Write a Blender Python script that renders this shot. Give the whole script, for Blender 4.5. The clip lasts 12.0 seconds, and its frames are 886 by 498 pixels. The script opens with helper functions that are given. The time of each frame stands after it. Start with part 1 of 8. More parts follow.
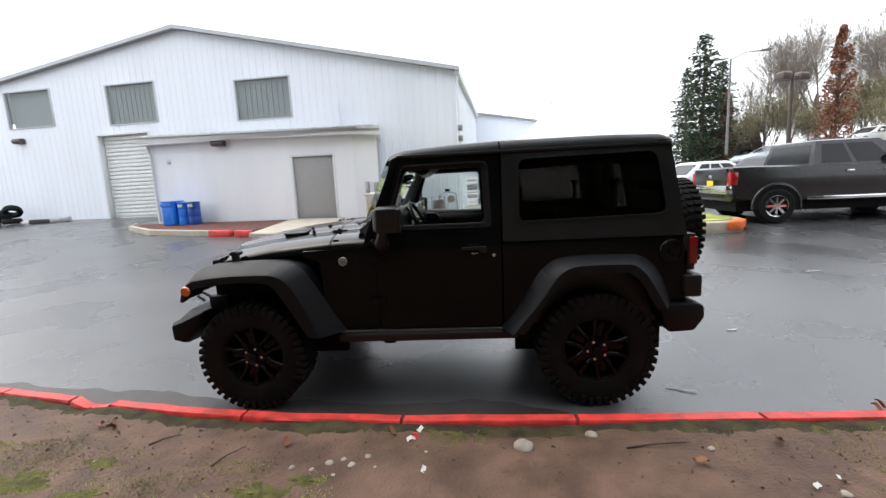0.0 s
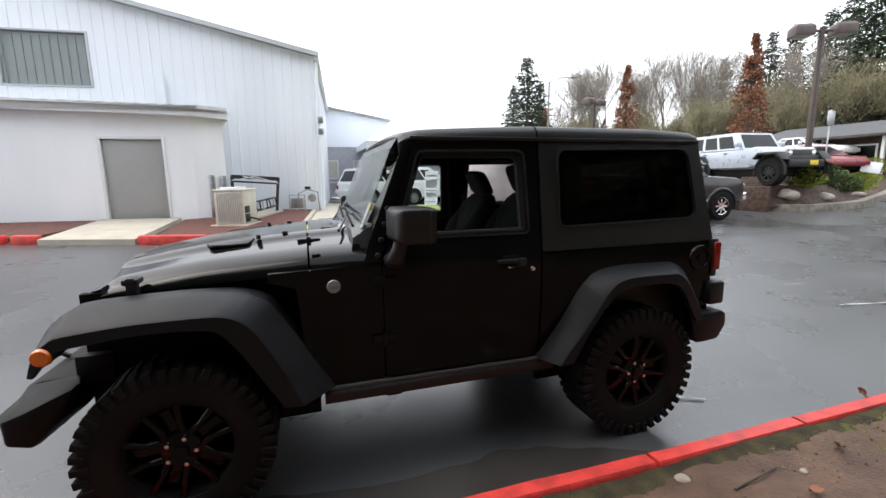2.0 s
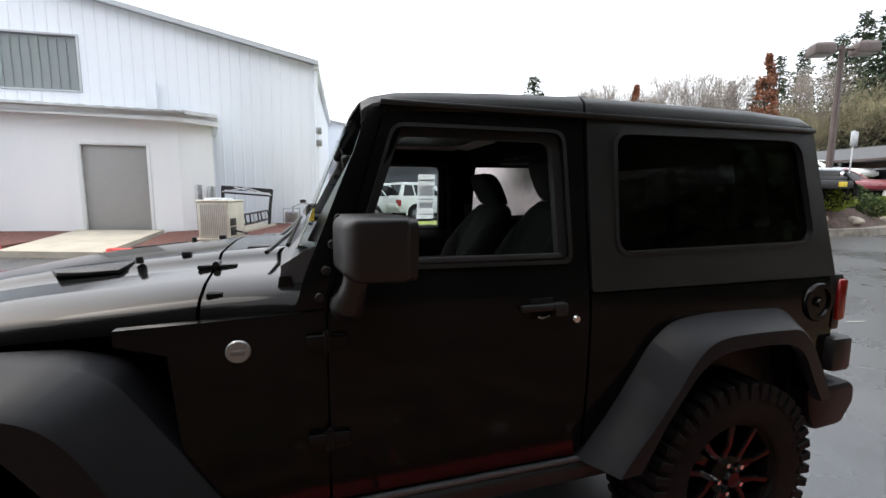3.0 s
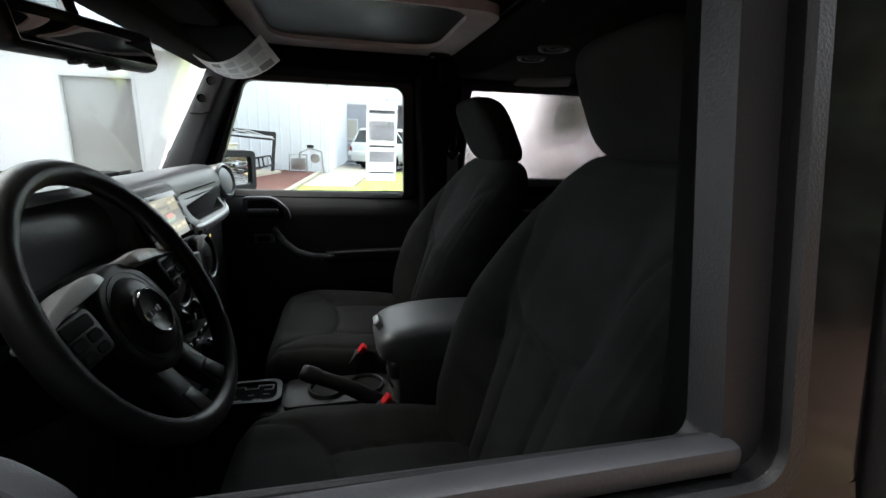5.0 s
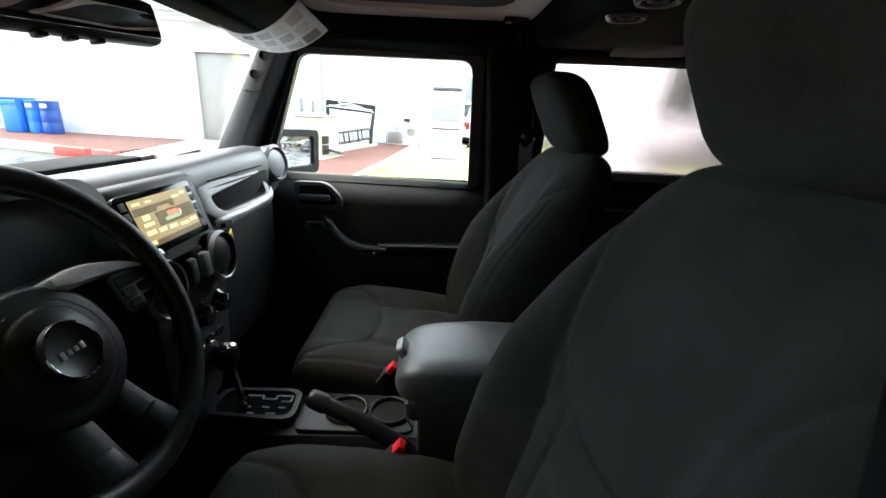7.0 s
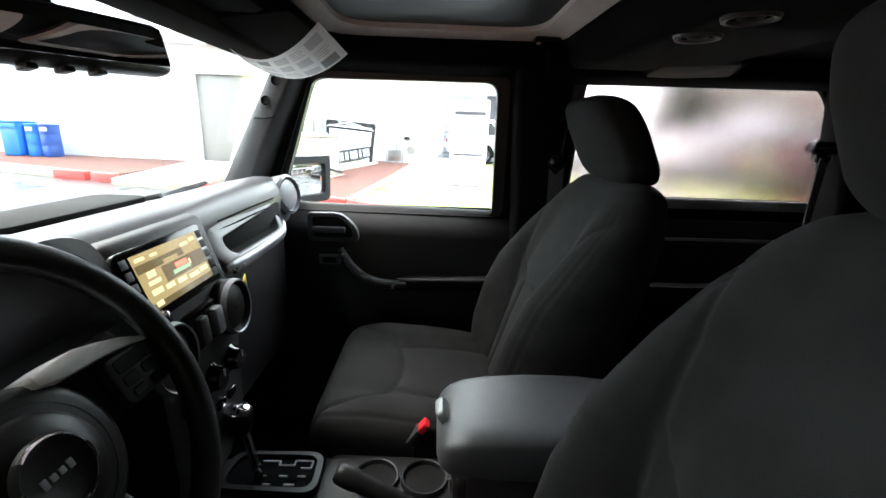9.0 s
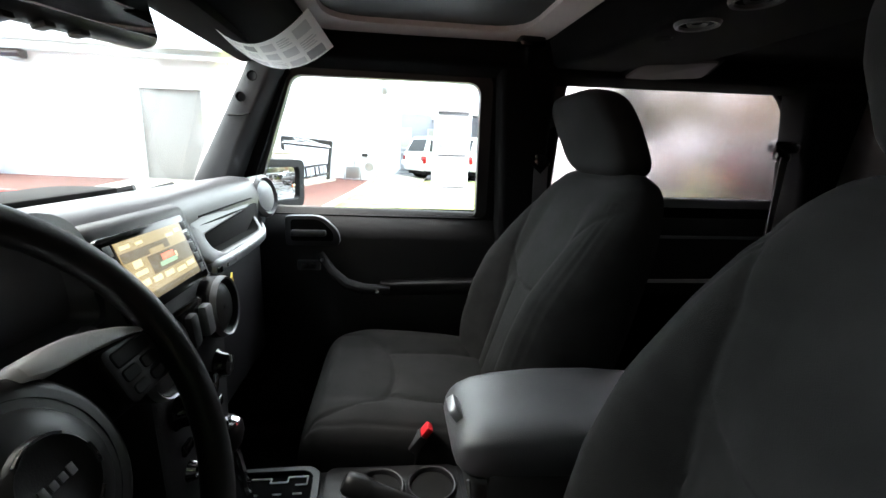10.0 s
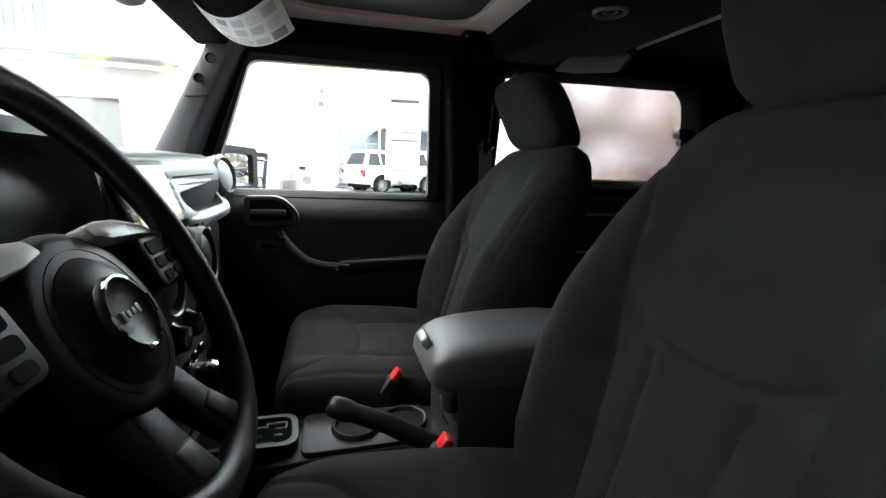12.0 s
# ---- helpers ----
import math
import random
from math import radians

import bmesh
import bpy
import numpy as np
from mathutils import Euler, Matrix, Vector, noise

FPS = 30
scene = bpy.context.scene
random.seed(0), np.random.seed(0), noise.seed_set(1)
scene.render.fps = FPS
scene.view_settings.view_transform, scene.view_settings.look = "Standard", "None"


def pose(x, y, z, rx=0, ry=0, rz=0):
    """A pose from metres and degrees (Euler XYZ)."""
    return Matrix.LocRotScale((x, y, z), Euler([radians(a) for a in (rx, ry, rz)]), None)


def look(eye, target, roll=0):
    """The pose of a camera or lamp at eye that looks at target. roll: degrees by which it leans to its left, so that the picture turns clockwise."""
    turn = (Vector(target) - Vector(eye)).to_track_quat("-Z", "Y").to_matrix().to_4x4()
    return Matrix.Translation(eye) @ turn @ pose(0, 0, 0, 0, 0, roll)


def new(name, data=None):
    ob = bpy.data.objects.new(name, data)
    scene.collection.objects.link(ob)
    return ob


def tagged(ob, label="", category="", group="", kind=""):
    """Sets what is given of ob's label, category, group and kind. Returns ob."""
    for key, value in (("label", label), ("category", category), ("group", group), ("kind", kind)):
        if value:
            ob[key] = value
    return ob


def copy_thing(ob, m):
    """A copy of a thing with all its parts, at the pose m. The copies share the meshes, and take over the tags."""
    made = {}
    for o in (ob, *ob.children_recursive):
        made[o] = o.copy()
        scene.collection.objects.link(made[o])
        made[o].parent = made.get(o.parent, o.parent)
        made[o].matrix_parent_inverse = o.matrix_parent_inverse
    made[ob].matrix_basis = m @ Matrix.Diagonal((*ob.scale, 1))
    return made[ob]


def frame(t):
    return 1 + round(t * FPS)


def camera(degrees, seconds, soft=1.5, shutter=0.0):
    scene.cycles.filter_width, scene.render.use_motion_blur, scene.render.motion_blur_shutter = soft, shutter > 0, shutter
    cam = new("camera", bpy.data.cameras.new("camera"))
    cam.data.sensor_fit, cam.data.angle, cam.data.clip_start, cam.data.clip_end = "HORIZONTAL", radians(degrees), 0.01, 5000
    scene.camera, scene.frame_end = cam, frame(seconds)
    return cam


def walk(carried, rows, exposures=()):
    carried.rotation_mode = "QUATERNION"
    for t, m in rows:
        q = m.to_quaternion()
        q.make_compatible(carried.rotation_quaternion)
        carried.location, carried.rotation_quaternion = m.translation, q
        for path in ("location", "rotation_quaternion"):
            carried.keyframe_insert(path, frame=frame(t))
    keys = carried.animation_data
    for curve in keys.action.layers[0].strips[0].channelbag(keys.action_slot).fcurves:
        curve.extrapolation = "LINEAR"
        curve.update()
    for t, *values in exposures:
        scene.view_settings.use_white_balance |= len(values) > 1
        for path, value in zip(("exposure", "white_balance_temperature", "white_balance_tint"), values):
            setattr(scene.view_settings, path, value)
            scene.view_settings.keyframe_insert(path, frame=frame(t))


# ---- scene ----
cam = camera(91.8, 12.0)
PATH = [
    (0, (1.632, -3.721, 1.568), (1.479, -1.75, 1.265), -2.9),
    (0.5, (1.219, -3.628, 1.546), (1.265, -1.658, 1.205), -2.6),
    (1, (0.856, -3.474, 1.554), (1.156, -1.531, 1.188), -2.1),
    (1.5, (0.607, -3.22, 1.559), (1.197, -1.347, 1.18), -2.0),
    (2, (0.597, -2.855, 1.559), (1.184, -0.971, 1.234), -0.8),
    (2.5, (0.688, -2.436, 1.462), (1.298, -0.551, 1.186), -1.2),
    (3, (0.895, -2.037, 1.48), (1.473, -0.139, 1.236), 0.3),
    (3.2, (0.976, -1.895, 1.493), (1.545, 0.005, 1.231), 0.8),
    (4.8, (1.444, -0.995, 1.496), (1.899, 0.894, 1.019), 1.6),
    (5, (1.458, -0.949, 1.472), (1.919, 0.94, 1.001), 1.9),
    (5.5, (1.481, -0.828, 1.429), (1.814, 1.057, 0.849), 1.6),
    (6, (1.519, -0.781, 1.429), (1.747, 1.108, 0.81), 2.8),
    (6.5, (1.562, -0.761, 1.467), (1.68, 1.131, 0.83), 3.0),
    (7, (1.591, -0.752, 1.503), (1.636, 1.157, 0.908), 2.9),
    (7.2, (1.594, -0.755, 1.516), (1.625, 1.162, 0.944), 2.8),
    (8.8, (1.524, -0.654, 1.542), (1.553, 1.269, 0.992), 2.2),
    (9, (1.514, -0.641, 1.525), (1.561, 1.289, 0.999), 2.1),
    (9.5, (1.473, -0.611, 1.496), (1.625, 1.317, 0.986), 2.2),
    (10, (1.433, -0.618, 1.468), (1.674, 1.318, 1.029), 2.1),
    (10.5, (1.406, -0.636, 1.437), (1.755, 1.29, 1.028), 1.7),
    (11, (1.39, -0.665, 1.407), (1.83, 1.25, 1.033), 1.6),
    (11.5, (1.382, -0.697, 1.386), (1.864, 1.207, 1.012), 1.8),
    (12, (1.372, -0.728, 1.368), (1.882, 1.172, 1.006), 1.8),
]

EXPOSURES = [(0.0, 0.72), (3.2, 0.82), (4.1, 1.05), (4.8, 1.85), (5.5, 2.45), (6.5, 2.9), (9.0, 3.25), (12.0, 3.25)]
walk(cam, [(t, look(eye, target, roll)) for t, eye, target, roll in PATH], EXPOSURES)

# ---- world and light: a bright, even overcast ----
world = bpy.data.worlds.new("overcast")
scene.world = world
world.use_nodes = True
wn, wl = world.node_tree.nodes, world.node_tree.links
wn.clear()
sky = wn.new("ShaderNodeTexSky")
sky.sky_type, sky.sun_disc = "NISHITA", False
sky.sun_elevation, sky.sun_rotation = radians(52), radians(290)
sky.air_density, sky.dust_density = 1.0, 6.0
skyb = wn.new("ShaderNodeBackground")
skyb.inputs["Strength"].default_value = 0.05
wl.new(sky.outputs[0], skyb.inputs["Color"])
cloud_n = wn.new("ShaderNodeTexNoise")
cloud_n.inputs["Scale"].default_value = 1.6
cloud_n.inputs["Detail"].default_value = 4
cloud_r = wn.new("ShaderNodeValToRGB")
cloud_r.color_ramp.elements[0].position, cloud_r.color_ramp.elements[0].color = 0.3, (0.83, 0.88, 0.93, 1)
cloud_r.color_ramp.elements[1].position, cloud_r.color_ramp.elements[1].color = 0.7, (0.97, 0.98, 1.0, 1)
cloud = wn.new("ShaderNodeBackground")
cloud.inputs["Strength"].default_value = 1.25
wl.new(cloud_n.outputs["Fac"], cloud_r.inputs[0])
wl.new(cloud_r.outputs[0], cloud.inputs["Color"])
wadd, wout = wn.new("ShaderNodeAddShader"), wn.new("ShaderNodeOutputWorld")
wl.new(skyb.outputs[0], wadd.inputs[0])
wl.new(cloud.outputs[0], wadd.inputs[1])
wl.new(wadd.outputs[0], wout.inputs[0])

sun_data = bpy.data.lights.new("sun", "SUN")
sun_data.energy, sun_data.angle, sun_data.color = 0.5, radians(25), (1.0, 0.97, 0.93)
sun = new("sun", sun_data)
sun.matrix_world = look((-12, 3, 22), (0, 0, 0))


# ---- materials ----
def mat(name, col, rough=0.5, metal=0.0, vary=0.12, scale=6.0, bump=0.0, bscale=80.0, spec=0.5, col2=None, coat=0.0, rvary=0.1, stretch=None, bd=0.002):
    m = bpy.data.materials.new(name)
    m.use_nodes = True
    n, l = m.node_tree.nodes, m.node_tree.links
    b = n["Principled BSDF"]
    b.inputs["Metallic"].default_value = metal
    b.inputs["Specular IOR Level"].default_value = spec
    b.inputs["Coat Weight"].default_value = coat
    b.inputs["Coat Roughness"].default_value = 0.04
    co = n.new("ShaderNodeTexCoord")
    src = co.outputs["Object"]
    if stretch:
        mp = n.new("ShaderNodeMapping")
        mp.inputs["Scale"].default_value = stretch
        l.new(src, mp.inputs[0])
        src = mp.outputs[0]
    t1 = n.new("ShaderNodeTexNoise")
    t1.inputs["Scale"].default_value, t1.inputs["Detail"].default_value = scale, 6
    l.new(src, t1.inputs["Vector"])
    ramp = n.new("ShaderNodeValToRGB")
    lo = col2 or tuple(c * (1 - vary) for c in col)
    hi = col if col2 else tuple(min(1, c * (1 + vary)) for c in col)
    ramp.color_ramp.elements[0].position, ramp.color_ramp.elements[0].color = 0.36, (*lo, 1)
    ramp.color_ramp.elements[1].position, ramp.color_ramp.elements[1].color = 0.64, (*hi, 1)
    l.new(t1.outputs["Fac"], ramp.inputs[0])
    l.new(ramp.outputs[0], b.inputs["Base Color"])
    t2 = n.new("ShaderNodeTexNoise")
    t2.inputs["Scale"].default_value, t2.inputs["Detail"].default_value = bscale, 3
    l.new(src, t2.inputs["Vector"])
    rr = n.new("ShaderNodeMapRange")
    rr.inputs["To Min"].default_value = max(0.0, rough - rvary)
    rr.inputs["To Max"].default_value = min(1.0, rough + rvary)
    l.new(t1.outputs["Fac"], rr.inputs["Value"])
    l.new(rr.outputs[0], b.inputs["Roughness"])
    if bump:
        bp = n.new("ShaderNodeBump")
        bp.inputs["Strength"].default_value, bp.inputs["Distance"].default_value = bump, bd
        l.new(t2.outputs["Fac"], bp.inputs["Height"])
        l.new(bp.outputs[0], b.inputs["Normal"])
    return m


def glass(name, tint, rough=0.0, gloss=0.04):
    """A pane: tinted light goes straight through (or blurred, where it is fogged), with a mirror gloss over it."""
    m = bpy.data.materials.new(name)
    m.use_nodes = True
    n, l = m.node_tree.nodes, m.node_tree.links
    n.clear()
    out, mix, lw, fr = n.new("ShaderNodeOutputMaterial"), n.new("ShaderNodeMixShader"), n.new("ShaderNodeLayerWeight"), n.new("ShaderNodeMath")
    lw.inputs["Blend"].default_value = 0.5
    pw = n.new("ShaderNodeMath")
    pw.operation, fr.operation = "POWER", "MULTIPLY_ADD"
    pw.inputs[1].default_value, fr.inputs[1].default_value, fr.inputs[2].default_value = 4.5, 0.85, 0.035
    l.new(lw.outputs["Facing"], pw.inputs[0])
    l.new(pw.outputs[0], fr.inputs[0])
    if rough:
        a = n.new("ShaderNodeBsdfRefraction")
        a.inputs["IOR"].default_value, a.inputs["Roughness"].default_value = 1.3, rough
        a.inputs["Color"].default_value = (*tint, 1)
    else:
        a = n.new("ShaderNodeBsdfTransparent")
        a.inputs["Color"].default_value = (*tint, 1)
    g = n.new("ShaderNodeBsdfGlossy")
    g.inputs["Roughness"].default_value = gloss
    l.new(fr.outputs[0], mix.inputs[0])
    l.new(a.outputs[0], mix.inputs[1])
    l.new(g.outputs[0], mix.inputs[2])
    l.new(mix.outputs[0], out.inputs[0])
    return m


def emit(name, col, strength):
    m = bpy.data.materials.new(name)
    m.use_nodes = True
    b = m.node_tree.nodes["Principled BSDF"]
    b.inputs["Base Color"].default_value = (0.01, 0.01, 0.01, 1)
    b.inputs["Emission Color"].default_value = (*col, 1)
    b.inputs["Emission Strength"].default_value = strength
    b.inputs["Roughness"].default_value = 0.15
    return m


M = {}
M["paint"] = mat("black_gloss_paint", (0.0062, 0.0062, 0.0065), 0.3, coat=0.7, vary=0.2, rvary=0.05, scale=3, spec=0.0)
M["paint"].node_tree.nodes["Principled BSDF"].inputs["Coat IOR"].default_value = 1.5
M["paint"].node_tree.nodes["Principled BSDF"].inputs["Coat Roughness"].default_value = 0.09


def grazing_gloss(m, lo, hi):
    """The coat is thin face on and full at a grazing look."""
    n, l = m.node_tree.nodes, m.node_tree.links
    lw, mr = n.new("ShaderNodeLayerWeight"), n.new("ShaderNodeMapRange")
    lw.inputs["Blend"].default_value = 0.5
    mr.inputs["From Min"].default_value, mr.inputs["From Max"].default_value = 0.3, 0.6
    mr.inputs["To Min"].default_value, mr.inputs["To Max"].default_value = lo, hi
    l.new(lw.outputs["Facing"], mr.inputs["Value"])
    l.new(mr.outputs[0], n["Principled BSDF"].inputs["Coat Weight"])


grazing_gloss(M["paint"], 0.3, 1.0)
M["hardtop"] = mat("textured_black_hardtop", (0.0112, 0.0116, 0.012), 0.42, bump=0.25, bscale=700, vary=0.15)
M["plastic"] = mat("black_textured_plastic", (0.0095, 0.0096, 0.0108), 0.45, bump=0.3, bscale=500, vary=0.2)
M["bumper"] = mat("dull_black_bumper_plastic", (0.0095, 0.0096, 0.0108), 0.62, bump=0.3, bscale=500, vary=0.2, spec=0.2)
# black sill rubber with the sky light painted in as a paler grey
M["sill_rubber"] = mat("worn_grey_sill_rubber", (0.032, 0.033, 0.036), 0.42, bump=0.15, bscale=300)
M["flare"] = mat("dark_grey_flare_plastic", (0.0098, 0.0103, 0.0128), 0.48, bump=0.25, bscale=600, vary=0.15, spec=0.24)
M["rubber"] = mat("tyre_rubber", (0.009, 0.009, 0.009), 0.75, bump=0.3, bscale=90, vary=0.35, col2=(0.014, 0.0137, 0.0135), spec=0.15)
M["rim"] = mat("gloss_black_wheel", (0.005, 0.005, 0.0053), 0.16, vary=0.2, spec=0.2)
M["under"] = mat("underbody_black", (0.006, 0.006, 0.006), 0.8, spec=0.2)
M["chrome"] = mat("chrome", (0.75, 0.75, 0.77), 0.12, metal=1.0, vary=0.04)
M["steel"] = mat("galvanised_steel", (0.45, 0.46, 0.47), 0.4, metal=0.9, vary=0.15, bump=0.1)
M["mirror"] = mat("mirror_glass", (0.85, 0.86, 0.87), 0.01, metal=1.0, vary=0.01, rvary=0.005)
M["glass"] = glass("clear_glass", (0.86, 0.9, 0.89))
M["fogged"] = glass("fogged_tinted_glass", (0.6, 0.57, 0.57), rough=0.27)
M["dark_glass"] = glass("dark_glass", (0.45, 0.46, 0.48))
M["privacy"] = glass("dark_tinted_glass", (0.31, 0.305, 0.305))
M["red_lens"] = mat("red_lens", (0.28, 0.008, 0.01), 0.12, coat=0.5)
M["amber"] = mat("amber_lens", (0.75, 0.16, 0.01), 0.15, coat=0.5)
M["fabric"] = mat("charcoal_seat_cloth", (0.0188, 0.0188, 0.019), 0.85, bump=0.5, bscale=900, vary=0.2, scale=14, spec=0.12)
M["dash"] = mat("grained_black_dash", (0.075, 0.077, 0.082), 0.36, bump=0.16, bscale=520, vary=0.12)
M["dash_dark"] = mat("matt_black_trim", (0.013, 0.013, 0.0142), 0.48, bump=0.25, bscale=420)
M["lid"] = mat("console_lid_vinyl", (0.085, 0.088, 0.095), 0.36, bump=0.3, bscale=500)
M["silver"] = mat("satin_silver_plastic", (0.3, 0.31, 0.32), 0.35, metal=0.4)
M["bezel_silver"] = mat("satin_silver_bezel", (0.66, 0.67, 0.68), 0.3, metal=0.0, vary=0.03)
M["handle_grey"] = mat("smooth_grey_handle_plastic", (0.15, 0.153, 0.16), 0.36, bump=0.12, bscale=500)
M["leather"] = mat("black_leather", (0.011, 0.011, 0.0115), 0.38, bump=0.12, bscale=900, spec=0.35)
M["hub"] = mat("soft_black_airbag_vinyl", (0.008, 0.008, 0.0085), 0.42, spec=0.32, bump=0.04, bscale=900, vary=0.08)
M["gloss_black"] = mat("piano_black", (0.005, 0.005, 0.005), 0.1)
M["belt_red"] = mat("red_buckle_plastic", (0.7, 0.02, 0.03), 0.35)
M["belt"] = mat("grey_belt_webbing", (0.09, 0.09, 0.095), 0.8, bump=0.5, bscale=600)
M["headliner"] = mat("pale_grey_foam_headliner", (0.55, 0.49, 0.48), 0.85, bump=0.2, bscale=300)
M["carpet"] = mat("black_carpet", (0.008, 0.008, 0.008), 0.95, bump=0.6, bscale=500, spec=0.1)
M["roof_pad"] = mat("dark_taupe_roof_pad", (0.045, 0.039, 0.039), 0.85, bump=0.2, bscale=300)
M["verge_moss"] = mat("dark_mossy_soil", (0.075, 0.065, 0.03), 0.9, bump=1.0, bscale=60, vary=0.4, scale=8, col2=(0.035, 0.028, 0.02), spec=0.2, bd=0.01)
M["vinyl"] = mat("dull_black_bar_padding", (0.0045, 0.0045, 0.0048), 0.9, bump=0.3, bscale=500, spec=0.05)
M["paper"] = mat("white_paper", (0.75, 0.74, 0.71), 0.7, vary=0.03)
M["ink"] = mat("grey_print", (0.2, 0.2, 0.2), 0.7)
M["ink_dark"] = mat("black_print", (0.03, 0.03, 0.03), 0.7)
M["yellow"] = mat("yellow_print", (0.8, 0.6, 0.05), 0.6)
M["asphalt"] = mat("wet_asphalt", (0.08, 0.0815, 0.084), 0.28, bump=0.12, spec=0.95, bscale=190, vary=0.3, scale=0.6, rvary=0.12, col2=(0.052, 0.053, 0.055), bd=0.01)
# mud colour with the car's shade painted into it
M["gutter_mud"] = mat("wet_muddy_asphalt", (0.058, 0.052, 0.047), 0.4, bump=0.3, bscale=150, vary=0.3, scale=2.2, col2=(0.036, 0.032, 0.029), spec=0.4, rvary=0.12, bd=0.01)
M["dirt"] = mat("damp_brown_soil", (0.165, 0.099, 0.069), 0.7, bump=1.0, bscale=55, vary=0.35, scale=4.5, col2=(0.082, 0.047, 0.032), spec=0.35, rvary=0.2, bd=0.01)
M["kerb_red"] = mat("red_kerb_paint", (0.62, 0.05, 0.042), 0.5, bump=0.4, bscale=60, vary=0.25, scale=9, bd=0.01)
M["concrete"] = mat("weathered_concrete", (0.44, 0.4, 0.33), 0.8, bump=0.4, bscale=70, vary=0.1, scale=3, bd=0.01)
M["kerb_stone"] = mat("mossy_kerb_concrete", (0.2, 0.18, 0.15), 0.85, bump=0.5, bscale=60, vary=0.3, scale=5, bd=0.01)
M["mulch"] = mat("red_bark_mulch", (0.15, 0.056, 0.042), 0.9, bump=1.0, bscale=35, vary=0.45, scale=12, col2=(0.075, 0.03, 0.024), bd=0.01)
M["mulch_dark"] = mat("dark_brown_mulch", (0.075, 0.05, 0.038), 0.9, bump=1.0, bscale=35, vary=0.45, scale=9, bd=0.01)
M["siding"] = mat("white_metal_siding", (0.79, 0.83, 0.89), 0.45, vary=0.04, scale=0.6, stretch=(1, 1, 0.15))
M["siding_old"] = mat("white_annex_siding", (0.83, 0.85, 0.88), 0.5, vary=0.04, scale=0.8, stretch=(1, 1, 0.2))
M["trim_white"] = mat("cream_white_trim", (0.72, 0.74, 0.76), 0.5, vary=0.02)
M["door_grey"] = mat("grey_steel_door", (0.33, 0.33, 0.325), 0.5, vary=0.02)
M["door_pale"] = mat("pale_grey_lavender_wall", (0.4, 0.41, 0.45), 0.6, vary=0.05)
M["trim_grey"] = mat("pale_grey_metal_trim", (0.5, 0.52, 0.55), 0.5, vary=0.03)
M["shutter"] = mat("white_roller_door", (0.72, 0.73, 0.72), 0.45, vary=0.05)
M["win_dark"] = mat("dusty_window_glass", (0.012, 0.013, 0.014), 0.1, vary=0.15, scale=1.5, spec=0.3)
M["blind"] = mat("grey_vertical_blind", (0.37, 0.355, 0.37), 0.8)
M["roof_grey"] = mat("grey_shingle_roof", (0.085, 0.088, 0.092), 0.8, vary=0.25, scale=20)
M["tent"] = mat("white_tent_canvas", (0.62, 0.64, 0.67), 0.6, vary=0.03)
M["bin_blue"] = mat("blue_plastic", (0.02, 0.19, 0.75), 0.4, vary=0.12)
M["bin_navy"] = mat("dark_blue_plastic", (0.014, 0.075, 0.34), 0.4, vary=0.12)
M["ac"] = mat("beige_painted_metal", (0.55, 0.53, 0.46), 0.5, vary=0.08)
M["bronze"] = mat("bronze_lamp_metal", (0.075, 0.055, 0.05), 0.5, vary=0.15)
M["bark"] = mat("grey_brown_bark", (0.085, 0.07, 0.055), 0.9, bump=0.8, bscale=30, vary=0.3, bd=0.01)
M["twig"] = mat("bare_grey_twigs", (0.26, 0.23, 0.2), 0.9, vary=0.25)
M["needle"] = mat("dark_conifer_needles", (0.045, 0.062, 0.036), 0.7, vary=0.45, scale=2, spec=0.2)
M["olive"] = mat("olive_winter_scrub", (0.23, 0.21, 0.135), 0.85, vary=0.35, scale=1, spec=0.2)
M["russet"] = mat("russet_dead_leaves", (0.22, 0.1, 0.06), 0.8, vary=0.35, scale=2, spec=0.2)
M["grass"] = mat("green_grass", (0.3, 0.34, 0.09), 0.7, vary=0.4, scale=3, spec=0.25)
M["turf"] = mat("yellow_green_moss", (0.14, 0.135, 0.045), 0.9, bump=1.0, bscale=90, vary=0.4, scale=16, col2=(0.075, 0.07, 0.028), spec=0.15, bd=0.01)
M["pole_grey"] = mat("weathered_grey_pole", (0.2, 0.19, 0.18), 0.6)
M["lawn"] = mat("rough_lawn", (0.15, 0.2, 0.05), 0.85, bump=1.0, bscale=40, vary=0.4, scale=4, col2=(0.09, 0.11, 0.03), spec=0.2, bd=0.01)
M["moss"] = mat("yellow_green_shrub", (0.2, 0.24, 0.04), 0.75, vary=0.35, scale=3, spec=0.25)
M["shrub"] = mat("dark_green_shrub", (0.045, 0.07, 0.025), 0.75, vary=0.4, scale=3, spec=0.25)
M["stone"] = mat("pale_stone", (0.36, 0.32, 0.27), 0.8, bump=0.5, bscale=30, vary=0.2, bd=0.01)
M["line"] = mat("worn_white_line", (0.45, 0.45, 0.44), 0.6, vary=0.4, scale=12)
M["ram"] = mat("dark_grey_metallic_paint", (0.015, 0.0152, 0.017), 0.3, metal=0.2, coat=0.4, vary=0.05)
M["silver_car"] = mat("pale_silver_blue_paint", (0.5, 0.55, 0.62), 0.3, metal=0.3, coat=0.6, vary=0.04)
M["white_car"] = mat("white_car_paint", (0.75, 0.76, 0.76), 0.3, coat=0.6, vary=0.03)
M["maroon_car"] = mat("maroon_car_paint", (0.2, 0.02, 0.03), 0.3, coat=0.6, vary=0.05)
M["brown_car"] = mat("dark_brown_paint", (0.07, 0.05, 0.045), 0.35, coat=0.4)


